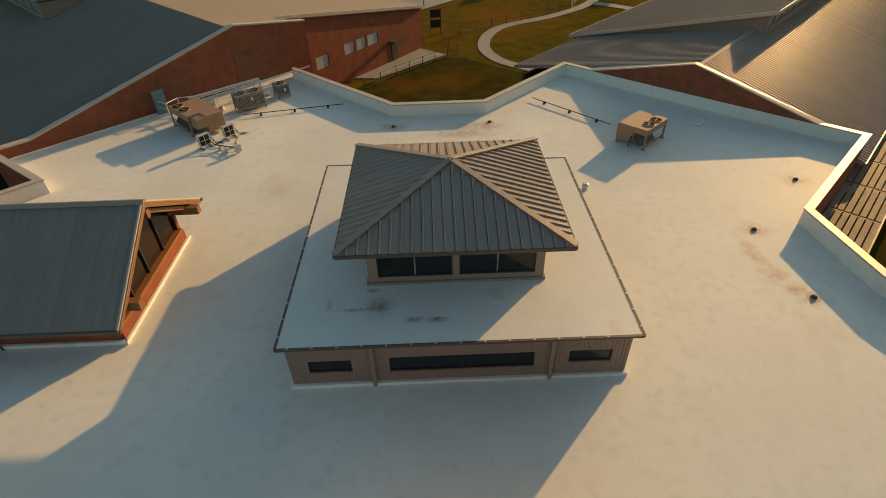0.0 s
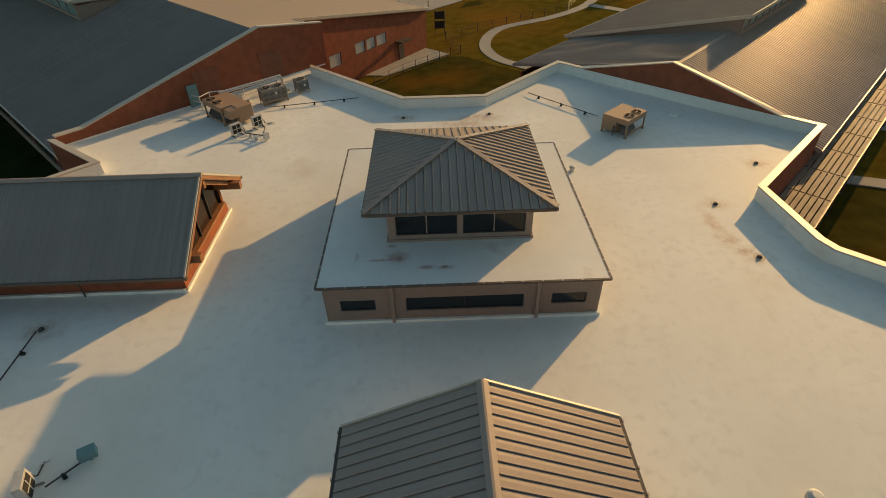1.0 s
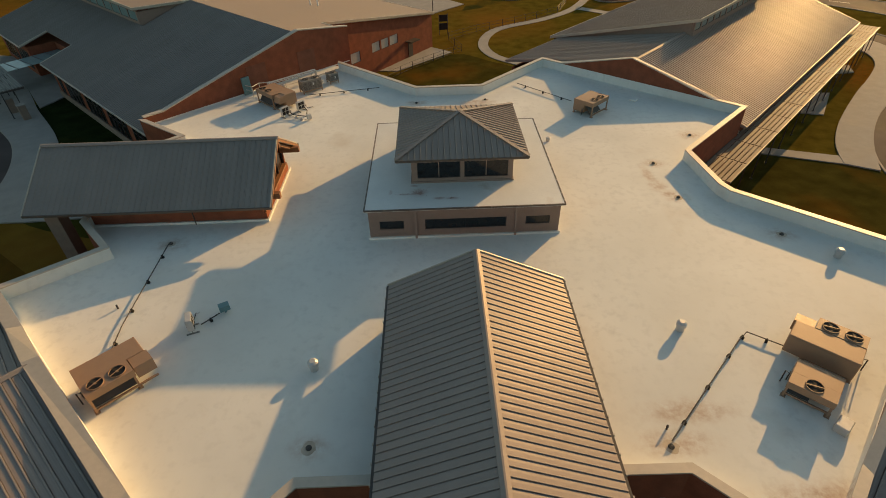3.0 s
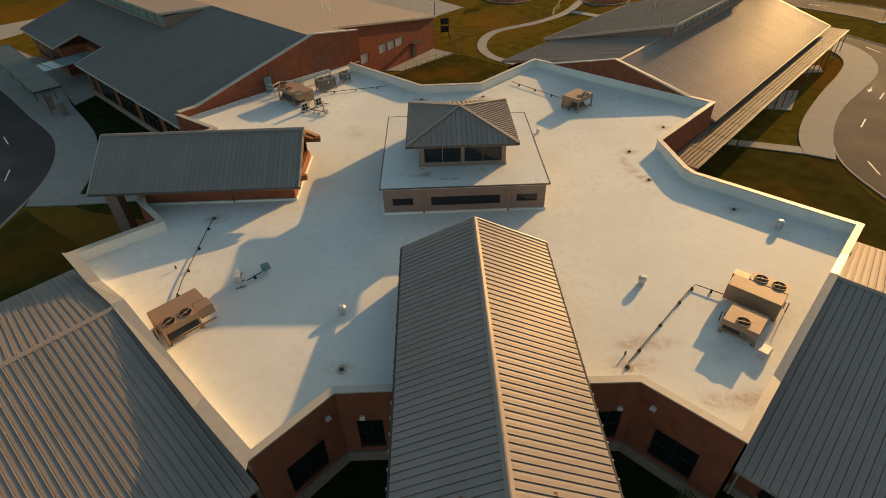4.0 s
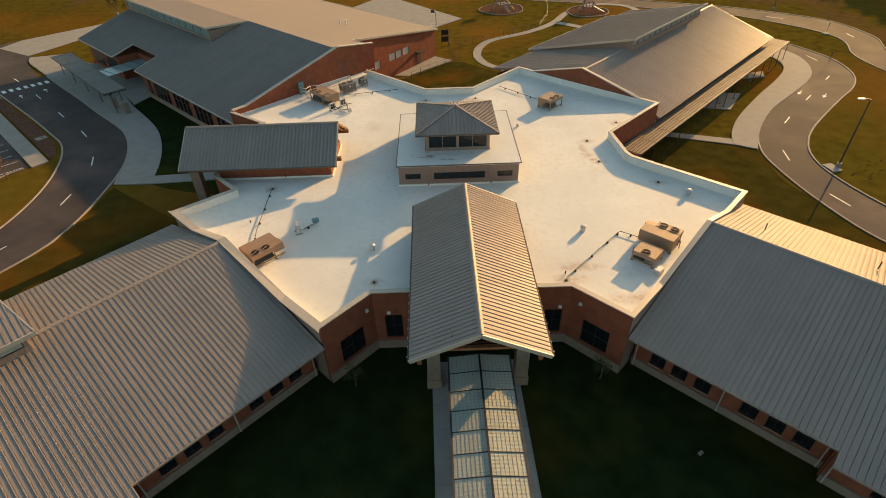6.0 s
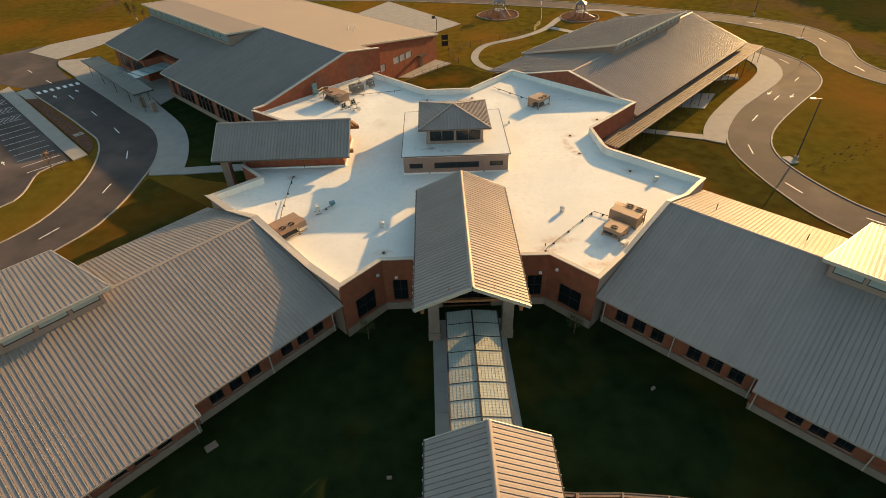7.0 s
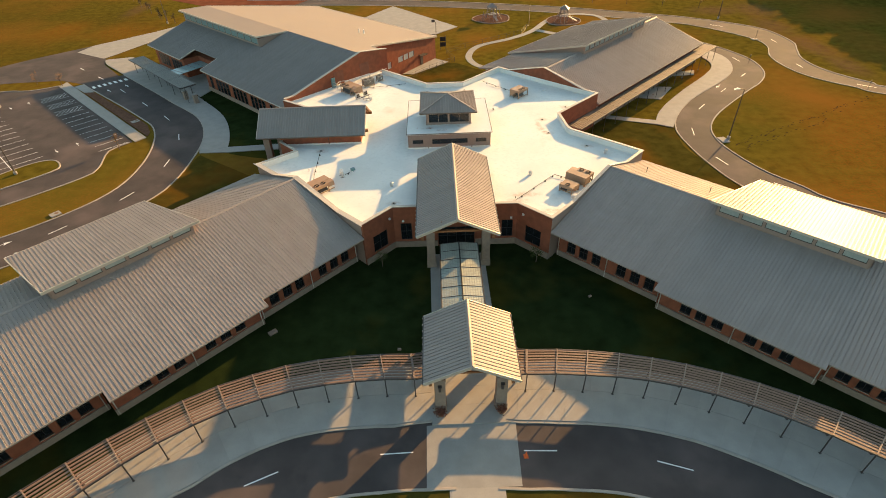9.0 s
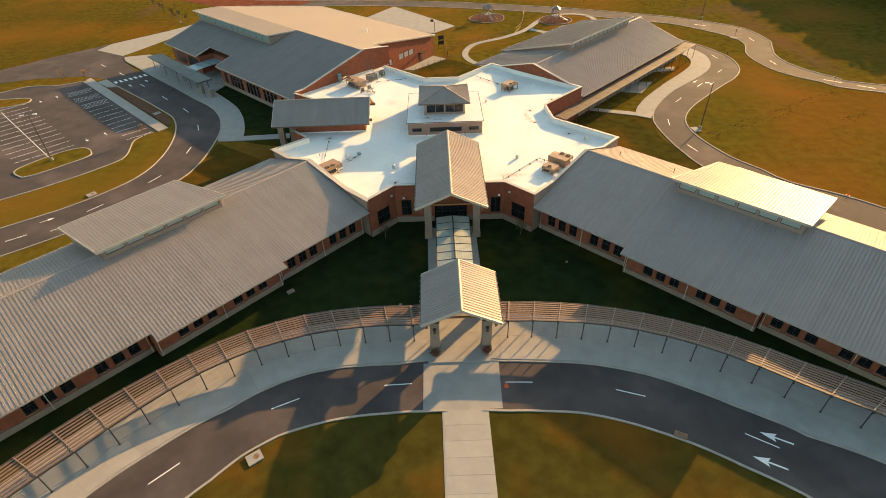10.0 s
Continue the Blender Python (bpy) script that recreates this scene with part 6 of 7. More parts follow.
RA, RB = Vector((-20.6, 47.0)), Vector((-16.0, 51.0))
side_ = Vector((RB.y - RA.y, RA.x - RB.x)).normalized()
for k, (off, dz) in enumerate(((0.0, 1.2), (0.16, 1.2), (0.32, 1.12))):
    bm = bmesh.new()
    p, q = RA + side_ * off, RB + side_ * off
    add_tube(bm, [(*p, DECK + 0.4), (*p, DECK + dz), (*q, DECK + dz), (*q, DECK + 0.3)], 0.055, 8)
    part("pipe", bm, PALE_METAL, rail)
for f in (0.08, 0.36, 0.64, 0.92):
    c = RA.lerp(RB, f)
    bm = bmesh.new()
    add_tube(bm, [(c.x, c.y, DECK), (c.x, c.y, DECK + 1.08)], 0.035, 6)
    add_beam(bm, (c.x, c.y, DECK + 1.08), (c.x + side_.x * 0.4, c.y + side_.y * 0.4, DECK + 1.05), 0.05, 0.05)
    part("stand", bm, PALE_METAL, rail)
for p, w, h, lab in (((-19.3, 47.9), 0.3, 0.55, "small pale junction box beside the pipe rack"), ((-15.2, 49.6), 0.22, 0.4, "small pale box between the condensing units")):
    box = thing("roof_box", lab, "roof box", (*p, DECK), 44)
    bm = bmesh.new()
    add_box(bm, (-w, -w * 0.7, 0.08), (w, w * 0.7, h))
    bmesh.ops.bevel(bm, geom=bm.edges[:], offset=0.03, segments=1, affect="EDGES")
    part("casing", bm, PALE_METAL, box)
coil = thing("hose_coil", "pale coiled hose lying on the white deck", "hose", (-18.3, 47.2, DECK))
bm = bmesh.new()
add_tube(bm, [((0.28 - 0.0012 * k) * math.cos(k * 0.4), (0.28 - 0.0012 * k) * math.sin(k * 0.4), 0.04 + 0.004 * k) for k in range(64)], 0.035, 6)
part("hose", bm, COPING, coil)
tank = thing("wall_louvre", "tall blue-grey panel against the brick gable", "louvre", (-22.89, 47, DECK), 47)
bm = bmesh.new()
add_box(bm, (-0.45, -0.12, 0.0), (0.45, 0.12, 1.9))
part("panel", bm, TEAL_PAINT, tank)
guard = thing("guard_rail", "pale tube guard rail round the rooftop unit", "railing")
GR = [(-23.2, 46.9), (-22.1, 46.2), (-21.6, 47.3), (-20.5, 47.6), (-19.2, 46.5)]
for a, b in zip(GR, GR[1:]):
    for z in (0.6, 1.1):
        bm = bmesh.new()
        add_tube(bm, [(*a, DECK + z), (*b, DECK + z)], 0.045, 6)
        part("rail", bm, PALE_METAL, guard)
for a in GR:
    bm = bmesh.new()
    add_tube(bm, [(*a, DECK), (*a, DECK + 1.14)], 0.045, 6)
    part("post", bm, PALE_METAL, guard)

# ---- stains on the lantern's flat roof ----
def speckle(x, y, z, rx, ry, count, seed, mat, label, turn=0.0, size=0.05):
    """Many small flecks that thin out from the middle: a soft dirty patch."""
    rnd = random.Random(seed)
    verts, faces = [], []
    c, s = math.cos(radians(turn)), math.sin(radians(turn))
    for k in range(count):
        u, v = rnd.gauss(0, rx * 0.5), rnd.gauss(0, ry * 0.5)
        px, py, r = x + u * c - v * s, y + u * s + v * c, size * rnd.uniform(0.3, 1.0)
        i = len(verts)
        a = rnd.uniform(0, 6.28)
        verts += [(px + r * math.cos(a + j * 1.2566) * rnd.uniform(0.6, 1.2), py + r * math.sin(a + j * 1.2566) * rnd.uniform(0.6, 1.2), z + 0.00002 * (k % 40)) for j in range(5)]
        faces.append(tuple(range(i, i + 5)))
    return tagged(raw("stain", verts, faces, mat), label, "stain", kind="structure")


for k, (x, y, rx, ry, n) in enumerate(((-3.53, 20.66, 0.45, 0.38, 120), (-4.28, 20.48, 0.6, 0.1, 50), (-2.13, 19.85, 0.34, 0.12, 40), (-1.2, 19.8, 0.34, 0.12, 40))):
    speckle(x, y, 8.3265, rx, ry, n, 110 + k, RUST, "rust-red flecks on the white membrane", 0.0, 0.03)

RUT = material("dark_turned_soil", (0.045, 0.032, 0.02), 0.95, spread=0.3, spec=0.0)


# ---- road markings ----
def bar(x, y, turn, length, width, z=0.006, name="road_marking", label="white painted lane dash", group="lane dashes"):
    bm = bmesh.new()
    add_box(bm, (-length / 2, -width / 2, 0), (length / 2, width / 2, 0.004), pose(x, y, z, 0, 0, turn))
    return tagged(part(name, bm, PAINT), label, "road marking", group)


def arrow(x, y, turn, size=1.0, z=0.006):
    """A straight-ahead arrow pointing along turn."""
    shape = [(-1.5, -0.09), (0.2, -0.09), (0.0, -0.5), (1.5, 0.0), (0.0, 0.5), (0.2, 0.09), (-1.5, 0.09)]
    m = pose(x, y, z, 0, 0, turn)
    bm = bmesh.new()
    lo = [bm.verts.new(m @ Vector((a * size, b * size, 0))) for a, b in shape]
    hi = [bm.verts.new(m @ Vector((a * size, b * size, 0.004))) for a, b in shape]
    bm.faces.new(lo[::-1]), bm.faces.new(hi)
    for k in range(7):
        bm.faces.new((lo[k], lo[(k + 1) % 7], hi[(k + 1) % 7], hi[k]))
    return tagged(part("road_arrow", bm, PAINT), "white painted lane arrow on asphalt", "road marking", "lane arrows")


for a in (-70, -50.8, -31.5, -12.2, 10.3, 29.6, 48.9, 68):
    (xa, ya), (xb, yb) = ring_at(a - 1.0, 37.0), ring_at(a + 1.0, 37.0)
    bar((xa + xb) / 2, (ya + yb) / 2, math.degrees(math.atan2(yb - ya, xb - xa)), 3.05, 0.12)
for x, y in ((30.62, -39.02), (28.72, -41.56)):
    arrow(x, y, 151, 1.0)
for x0, y0, x1, y1 in ((46.2, 34.57, 45.52, 31.58), (45.8, 22.96, 46.63, 20.15), (51.02, 43.1, 53.09, 45.37), (59.09, 51.45, 61.17, 53.54), (67.74, 60.26, 69.47, 61.98), (71.61, 73.14, 71.97, 70.15), (51.19, 13.88, 53.52, 11.43),
                       (-77.23, 65.97, -75.05, 63.79), (-68.25, 57.2, -66.07, 54.95), (-60.19, 49.21, -58.17, 46.88), (-53.64, 39.88, -52.54, 37.12), (-51.31, 26.59, -51.33, 29.22), (-54.15, 15.61, -52.89, 18.06), (-60.71, 6.72, -58.98, 8.8), (-69.48, -1.09, -67.05, 0.54),
                       (-87.02, 75.26, -84.8, 73.33), (-95.56, 82.75, -93.46, 80.87), (92.5, 50.82, 89.7, 53.18), (84.19, 64.43, 84.05, 67.15), (87.9, 83.49, 87.89, 86.21), (80.85, 99.37, 78.05, 101.64), (97.75, 46.73, 94.83, 48.82)):
    bar((x0 + x1) / 2, (y0 + y1) / 2, math.degrees(math.atan2(y1 - y0, x1 - x0)), math.hypot(x1 - x0, y1 - y0), 0.16)
for x, y, t in ((60, 54.81, -135), (63.26, 53.09, -135), (-79.6, 65.32, 135), (-76.66, 68.16, 135), (-66.03, 4.54, 38), (-62.88, 2, 38)):
    arrow(x, y, t, 0.75)
for x, y, t in ((-72.25, 37.02, 135), (-74.79, 34.3, -45), (-94.77, 59.08, 135), (-97.42, 56.54, -45)):
    arrow(x, y, t, 0.6)
for k in range(7):
    f = k / 6
    bar(-84.42 + 5.47 * f, 67.87 + 4.8 * f, 135, 1.75, 0.62, label="white zebra crossing bar on asphalt", group="zebra bars")
ux, uy = -1.936, 1.955
for k in range(15):
    x, y = -62.51 + ux * k, 37.21 + uy * k
    bar(x - 1.90, y - 1.86, 44, 5.36, 0.1, label="white painted parking stall line", group="stall lines")
    if k in (9, 11, 13):
        for j in range(6):
            f = (j + 0.5) / 6
            bar(x - 3.81 * f + ux * 0.5, y - 3.72 * f + uy * 0.5, 96, 2.1, 0.1, label="white hatching beside the parking stall", group="hatch lines")
for k in range(13):
    x, y = -80.21 - 1.999 * k, 28.59 + 1.918 * k
    bar(x, y, 43, 10.77, 0.1, label="white painted parking stall line", group="stall lines")
bar(-90.94, 38.93, 136, 33.59, 0.12, label="long white line between parking stalls", group="stall lines")


# ---- islands ----
def island(poly, label, mat=None):
    line = spline(poly, 0.8, True)
    kerb(line, 0.25, 0.15, closed=True, label="pale concrete kerb round a planted island")
    bm = bmesh.new()
    add_prism(bm, line, -0.1, 0.1)
    tagged(part("ground_island", bm, mat or GRASS), label, "island", kind="structure")


island([(-81.91, 22.32), (-79.92, 19.6), (-77.6, 19.6), (-71.14, 25.95), (-70.93, 28.49), (-73.49, 30.49), (-77.31, 28.68)], "kerbed grass island in the car park")
island([(-110.52, 54.45), (-105.87, 52.81), (-100.43, 55.54), (-100.57, 58.08), (-103.12, 58.8), (-110.54, 57.71)], "kerbed grass island in the car park")
patch("ground_bed", [(-84.7, 64.2), (-82.6, 64.4), (-76.6, 58.7), (-70.8, 53.4), (-64.6, 47.5), (-61.8, 44.6), (-59.9, 41.3), (-59.7, 39.4), (-72.0, 51.6)], 0.1, MULCH, "brown mulch bed between the walk and the lane", "planting bed")
patch("pavement_ramp", [(-89.4, 68.4), (-88.0, 70.0), (-84.9, 66.8), (-82.7, 64.5), (-84.8, 64.3)], 0.115, CONCRETE, "pale concrete ramp at the zebra crossing", "pavement")
patch("pavement_link", [(-76.4, 83.4), (-72.4, 82.4), (-60.0, 76.0), (-53.5, 66.0), (-55.9, 59.2), (-61.1, 65.7), (-68.9, 75.2)], 0.11, CONCRETE, "concrete forecourt under the glazed link", "pavement")
for line in ([(-78.25, 11.25), (-71.32, 16.52), (-64.4, 23.41), (-63.15, 26.77), (-64.46, 33.49), (-62.04, 36.84)], [(-145.19, 32.67), (-111.5, 63.16), (-105.37, 67.15), (-99.46, 66.97), (-93.67, 69.69)]):
    kerb(spline(line), label="pale concrete kerb round the car park")


# ---- street furniture ----
def lamp_post(place, h, arms, label):
    ob = thing("street_lamp", label, "street lamp", (*place, 0))
    bm = bmesh.new()
    add_tube(bm, [(0, 0, 0.6), (0, 0, h)], [0.11, 0.07], 10)
    part("pole", bm, STEEL, ob)
    bm = bmesh.new()
    add_tube(bm, [(0, 0, -0.1), (0, 0, 0.62)], 0.3, 14)
    part("footing", bm, CONCRETE, ob, "round concrete footing")
    for a in arms:
        m = pose(0, 0, h, 0, 0, a)
        bm = bmesh.new()
        add_beam(bm, m @ Vector((0, 0, 0)), m @ Vector((0.8, 0, 0.05)), 0.07, 0.07)
        arm_ob = part("arm", bm, STEEL, ob)
        bm = bmesh.new()
        hexa(bm, [m @ Vector(p) for p in ((0.7, -0.2, -0.05), (1.5, -0.2, -0.03), (1.5, 0.2, -0.03), (0.7, 0.2, -0.05), (0.75, -0.17, 0.12), (1.45, -0.15, 0.08), (1.45, 0.15, 0.08), (0.75, 0.17, 0.12))])
        part("head", bm, PALE_METAL, arm_ob)
    return ob


lamp_post((50.8, 29.4), 9.4, (172,), "tall dark steel street lamp beside the drive")
lamp_post((-77.06, 25.59), 9.4, (10, 190), "tall dark steel car park lamp with two heads")
lamp_post((82.89, 107.53), 10.4, (200,), "far street lamp beside the outer road")
lamp_post((-88.66, 124.32), 10.4, (200,), "far street lamp beside the entrance road")
pad = thing("utility_pad", "pale concrete inlet slab at the kerb", "inlet", (49.8, 29.1, 0), 100)
bm = bmesh.new()
add_box(bm, (-1.0, -0.7, -0.1), (1.0, 0.7, 0.17))
part("slab", bm, CONCRETE, pad)
for p, t in (((-20.77, -39.2), 35), ((-62.59, 12.07), 50), ((-65.2, 46.7), 48), ((83.59, 86.66), 20)):
    ob = thing("kerb_inlet", "pale concrete kerb inlet with an iron lid", "inlet", (*p, 0), t, group="kerb inlets")
    bm = bmesh.new()
    add_box(bm, (-0.75, -0.6, -0.1), (0.75, 0.6, 0.16))
    part("slab", bm, CONCRETE, ob)
    bm = bmesh.new()
    add_tube(bm, [(0.2, 0.0, 0.16), (0.2, 0.0, 0.175)], 0.3, 16)
    part("lid", bm, DIRT, ob)
ob = thing("kerb_inlet", "dark iron kerb drain in the kerb line", "inlet", (21.4, -38.39, 0), -26, group="kerb inlets")
bm = bmesh.new()
add_box(bm, (-0.6, -0.35, -0.1), (0.6, 0.35, 0.17))
part("grate", bm, DIRT, ob)


def cone(place, label="small orange traffic cone on the asphalt"):
    ob = thing("traffic_cone", label, "traffic cone", (*place, 0.0))
    bm = bmesh.new()
    add_tube(bm, [(0, 0, 0.03), (0, 0, 0.7)], [0.17, 0.03], 12)
    part("cone", bm, ORANGE, ob)
    bm = bmesh.new()
    add_box(bm, (-0.22, -0.22, 0), (0.22, 0.22, 0.03))
    part("foot", bm, ORANGE, ob)


cone((4.83, -31.67))
cone((64.36, 3.63), "orange traffic cone beside the side drive")
for p in ((90.07, 50.18), (73.49, 68.88), (84.63, 88.02)):
    ob = thing("sign_post", "small dark road sign on a thin post", "road sign", (*p, 0), 40, group="road signs")
    bm = bmesh.new()
    add_tube(bm, [(0, 0, 0), (0, 0, 2.0)], 0.04, 6)
    part("post", bm, STEEL, ob)
    bm = bmesh.new()
    add_box(bm, (-0.3, -0.02, 1.4), (0.3, 0.02, 2.0))
    part("plate", bm, STEEL, ob)
for p, t, lab in (((-22.18, -15.06), 40, "pale utility box lying on the dark lawn"), ((-7.32, -18.33), 0, "small white marker on the dark lawn"), ((-37.55, -24.96), 35, "pale access cover beside the wing"), ((15.72, -10.89), 30, "small pale marker on the dark lawn"), ((44.36, 51), 30, "small pale lawn marker"), ((54.16, 60.62), 30, "small pale lawn marker")):
    ob = thing("utility_box", lab, "utility box", (*p, -0.02), t, group="lawn boxes")
    bm = bmesh.new()
    s = 0.5 if "box" in lab or "cover" in lab else 0.2
    add_box(bm, (-s, -s * 0.6, 0), (s, s * 0.6, 0.25))
    bmesh.ops.bevel(bm, geom=bm.edges[:], offset=0.03, segments=1, affect="EDGES")
    part("casing", bm, STONE, ob)


# fence beside the patio and towards the playground
def fence(pts, h, label, gap=2.4):
    ob = thing("fence", label, "fence")
    for (ax, ay), (bx, by) in zip(pts, pts[1:]):
        n = max(1, round(math.hypot(bx - ax, by - ay) / gap))
        for k in range(n):
            f = k / n
            bm = bmesh.new()
            add_tube(bm, [(ax + (bx - ax) * f, ay + (by - ay) * f, -0.05), (ax + (bx - ax) * f, ay + (by - ay) * f, h)], 0.045, 6)
            part("post", bm, STEEL, ob)
        for z in (0.15, h * 0.55, h - 0.05):
            bm = bmesh.new()
            add_tube(bm, [(ax, ay, z), (bx, by, z)], 0.022, 5)
            part("rail", bm, STEEL, ob)
    return ob


fence([(-8.74, 65.7), (-5.28, 70.06), (1.23, 76.41), (2.68, 77.5)], 1.2, "low dark steel fence round the lawn corner")
fence([(0.74, 83.94), (5.98, 88.21), (13.38, 92.56), (22.62, 98.91), (26.05, 107.08), (29.41, 127.05)], 1.3, "dark wire fence past the garden path", 3.2)
fence([(2.68, 77.5), (1.61, 80.76), (0.74, 83.94)], 1.2, "low dark steel fence beside the patio")
board = thing("notice_board", "dark two-panel board on a steel frame", "board", (-0.05, 87.12, 0), 8)
bm = bmesh.new()
for x in (-0.75, 0.75):
    add_tube(bm, [(x, 0, 0), (x, 0, 3.6)], 0.06, 8)
part("frame", bm, STEEL, board)
for z in (0.9, 2.3):
    bm = bmesh.new()
    add_box(bm, (-0.7, -0.05, z), (0.7, 0.05, z + 1.1))
    part("panel", bm, BLACK, board)
pole = thing("hoop_pole", "bent steel pole beside the concrete court", "pole", (-1.76, 102.54, 0))
bm = bmesh.new()
add_tube(bm, [(0, 0, 0), (0, 0, 3.0), (-0.5, -0.3, 3.6)], 0.08, 8)
part("pole", bm, STEEL, pole)
bm = bmesh.new()
add_box(bm, (-1.2, -0.4, 3.2), (-0.3, -0.3, 3.9))
part("panel", bm, STEEL, pole)


# ---- playgrounds ----
def playground(place, r, turn):
    ob = thing("playground", "round mulch pit with a climbing frame and slide", "playground", (*place, 0), turn, group="playgrounds")
    bm = bmesh.new()
    n = 36
    lo = [(r * (1 + 0.08 * math.sin(3 * k * math.tau / n)) * math.cos(k * math.tau / n), r * 0.95 * math.sin(k * math.tau / n)) for k in range(n)]
    add_prism(bm, lo, -0.1, 0.06)
    part("mulch_bed", bm, MULCH, ob, "brown bark mulch")
    bm = bmesh.new()
    for (ax, ay), (bx, by) in zip(lo, lo[1:] + lo[:1]):
        add_beam(bm, (ax, ay, 0.1), (bx, by, 0.1), 0.25, 0.22)
    part("border", bm, STONE, ob)
    posts = [(-1.2, -1.2), (1.2, -1.2), (1.2, 1.2), (-1.2, 1.2), (3.0, 0.0), (-3.0, 0.4)]
    for x, y in posts:
        bm = bmesh.new()
        add_tube(bm, [(x, y, 0), (x * 0.85, y * 0.85, 3.6 if abs(x) < 2 else 2.4)], 0.09, 8)
        part("post", bm, PLAY, ob)
    part("platform", add_box(bmesh.new(), (-1.3, -1.3, 1.4), (1.3, 1.3, 1.52)), PLAY, ob)
    bm = bmesh.new()
    base = [bm.verts.new((x, y, 3.5)) for x, y in ((-1.4, -1.4), (1.4, -1.4), (1.4, 1.4), (-1.4, 1.4))]
    tip = bm.verts.new((0, 0, 4.6))
    bm.faces.new(base[::-1])
    for k in range(4):
        bm.faces.new((base[k], base[(k + 1) % 4], tip))
    part("roof", bm, PLAY, ob)
    bm = bmesh.new()
    hexa(bm, [(-0.4, -1.3, 1.4), (0.4, -1.3, 1.4), (0.4, -4.0, 0.2), (-0.4, -4.0, 0.2), (-0.4, -1.3, 1.5), (0.4, -1.3, 1.5), (0.4, -4.0, 0.3), (-0.4, -4.0, 0.3)])
    part("slide", bm, PLAY, ob)
    for a in range(0, 360, 60):
        bm = bmesh.new()
        x, y = 3.4 * math.cos(radians(a + 15)), 3.4 * math.sin(radians(a + 15))
        add_tube(bm, [(x, y, 0), (x * 0.25, y * 0.25, 3.0)], 0.06, 6)
        part("climbing_bar", bm, PLAY, ob)
    for z in (1.0, 1.9):
        bm = bmesh.new()
        f = 1 - z / 3.0 * 0.75
        ringp = [(3.4 * f * math.cos(radians(a + 15)), 3.4 * f * math.sin(radians(a + 15)), z) for a in range(0, 361, 60)]
        add_tube(bm, ringp, 0.04, 5)
        part("climbing_ring", bm, PLAY, ob)


playground((15.79, 116.16), 5.8, 20)
playground((37.16, 111.16), 5.4, 70)


# ---- planting ----
def tree(place, h, mat, seed, label, leaves=420, spread_r=0.32):
    """A tapered trunk with limbs and many small leaf blades."""
    rnd = random.Random(seed)
    ob = thing("tree", label, "tree", (*place, 0), rnd.uniform(0, 360), group="young trees")
    bm = bmesh.new()
    add_tube(bm, [(0, 0, -0.05), (0.02 * h, 0, h * 0.4), (0, 0.02 * h, h * 0.92)], [0.03 * h, 0.02 * h, 0.006 * h], 8)
    tips = []
    for k in range(9):
        a, z = rnd.uniform(0, 6.28), h * rnd.uniform(0.35, 0.8)
        r = h * spread_r * rnd.uniform(0.6, 1.0) * (1.1 - z / h * 0.5)
        tip = Vector((r * math.cos(a), r * math.sin(a), z + h * 0.2))
        add_tube(bm, [(0, 0, z), tip * 0.6 + Vector((0, 0, z * 0.4)), tip], [0.012 * h, 0.008 * h, 0.003 * h], 5)
        tips.append(tip)
    part("trunk", bm, BARK, ob)
    tips.append(Vector((0, 0, h * 0.95)))
    verts, faces = [], []
    for k in range(leaves):
        c = rnd.choice(tips) + Vector((rnd.gauss(0, 1), rnd.gauss(0, 1), rnd.gauss(0, 0.9))) * h * 0.085
        s = h * rnd.uniform(0.018, 0.035)
        u = Vector((rnd.gauss(0, 1), rnd.gauss(0, 1), rnd.gauss(0, 1))).normalized()
        v = u.orthogonal().normalized()
        i = len(verts)
        verts += [tuple(c - u * s), tuple(c + v * s * 0.6), tuple(c + u * s), tuple(c - v * s * 0.6)]
        faces.append((i, i + 1, i + 2, i + 3))
    tagged(raw("crown", verts, faces, mat, ob), kind="stuff")
    return ob


tree((-10.19, -3.63), 2.3, LEAF, 1, "young leafy tree on the dark courtyard lawn")
tree((10.23, -3.81), 2.3, LEAF, 2, "young leafy tree on the dark courtyard lawn")
tree((-62.72, 34.12), 3.2, DRY_LEAF, 3, "young autumn tree on the car park verge", 160)
tree((-92.74, 69.33), 3.0, DRY_LEAF, 4, "young autumn tree beside the car park", 160)
tree((-100.18, 71.69), 2.6, DRY_LEAF, 5, "young autumn tree beside the road", 140)
for k, p in enumerate(((-114.1, 157.4), (-110.8, 154.0), (-106.8, 147.1), (-103.0, 143.0), (-99.1, 137.2), (-94.2, 131.6), (-92.4, 129.0), (-89.4, 126.4), (-86.2, 124.4), (-82.2, 127.5))):
    tree(p, 2.5 + (k * 37 % 10) / 12, DARK_LEAF, 10 + k, "small dark tree in a row beside the field", 260, 0.2)
for k in range(7):
    tree((20.0 + k * 10.4, 143.4 - k * 3.8), 2.2 + (k * 53 % 10) / 10, DRY_LEAF, 30 + k, "small dry tree beside the outer road", 120)
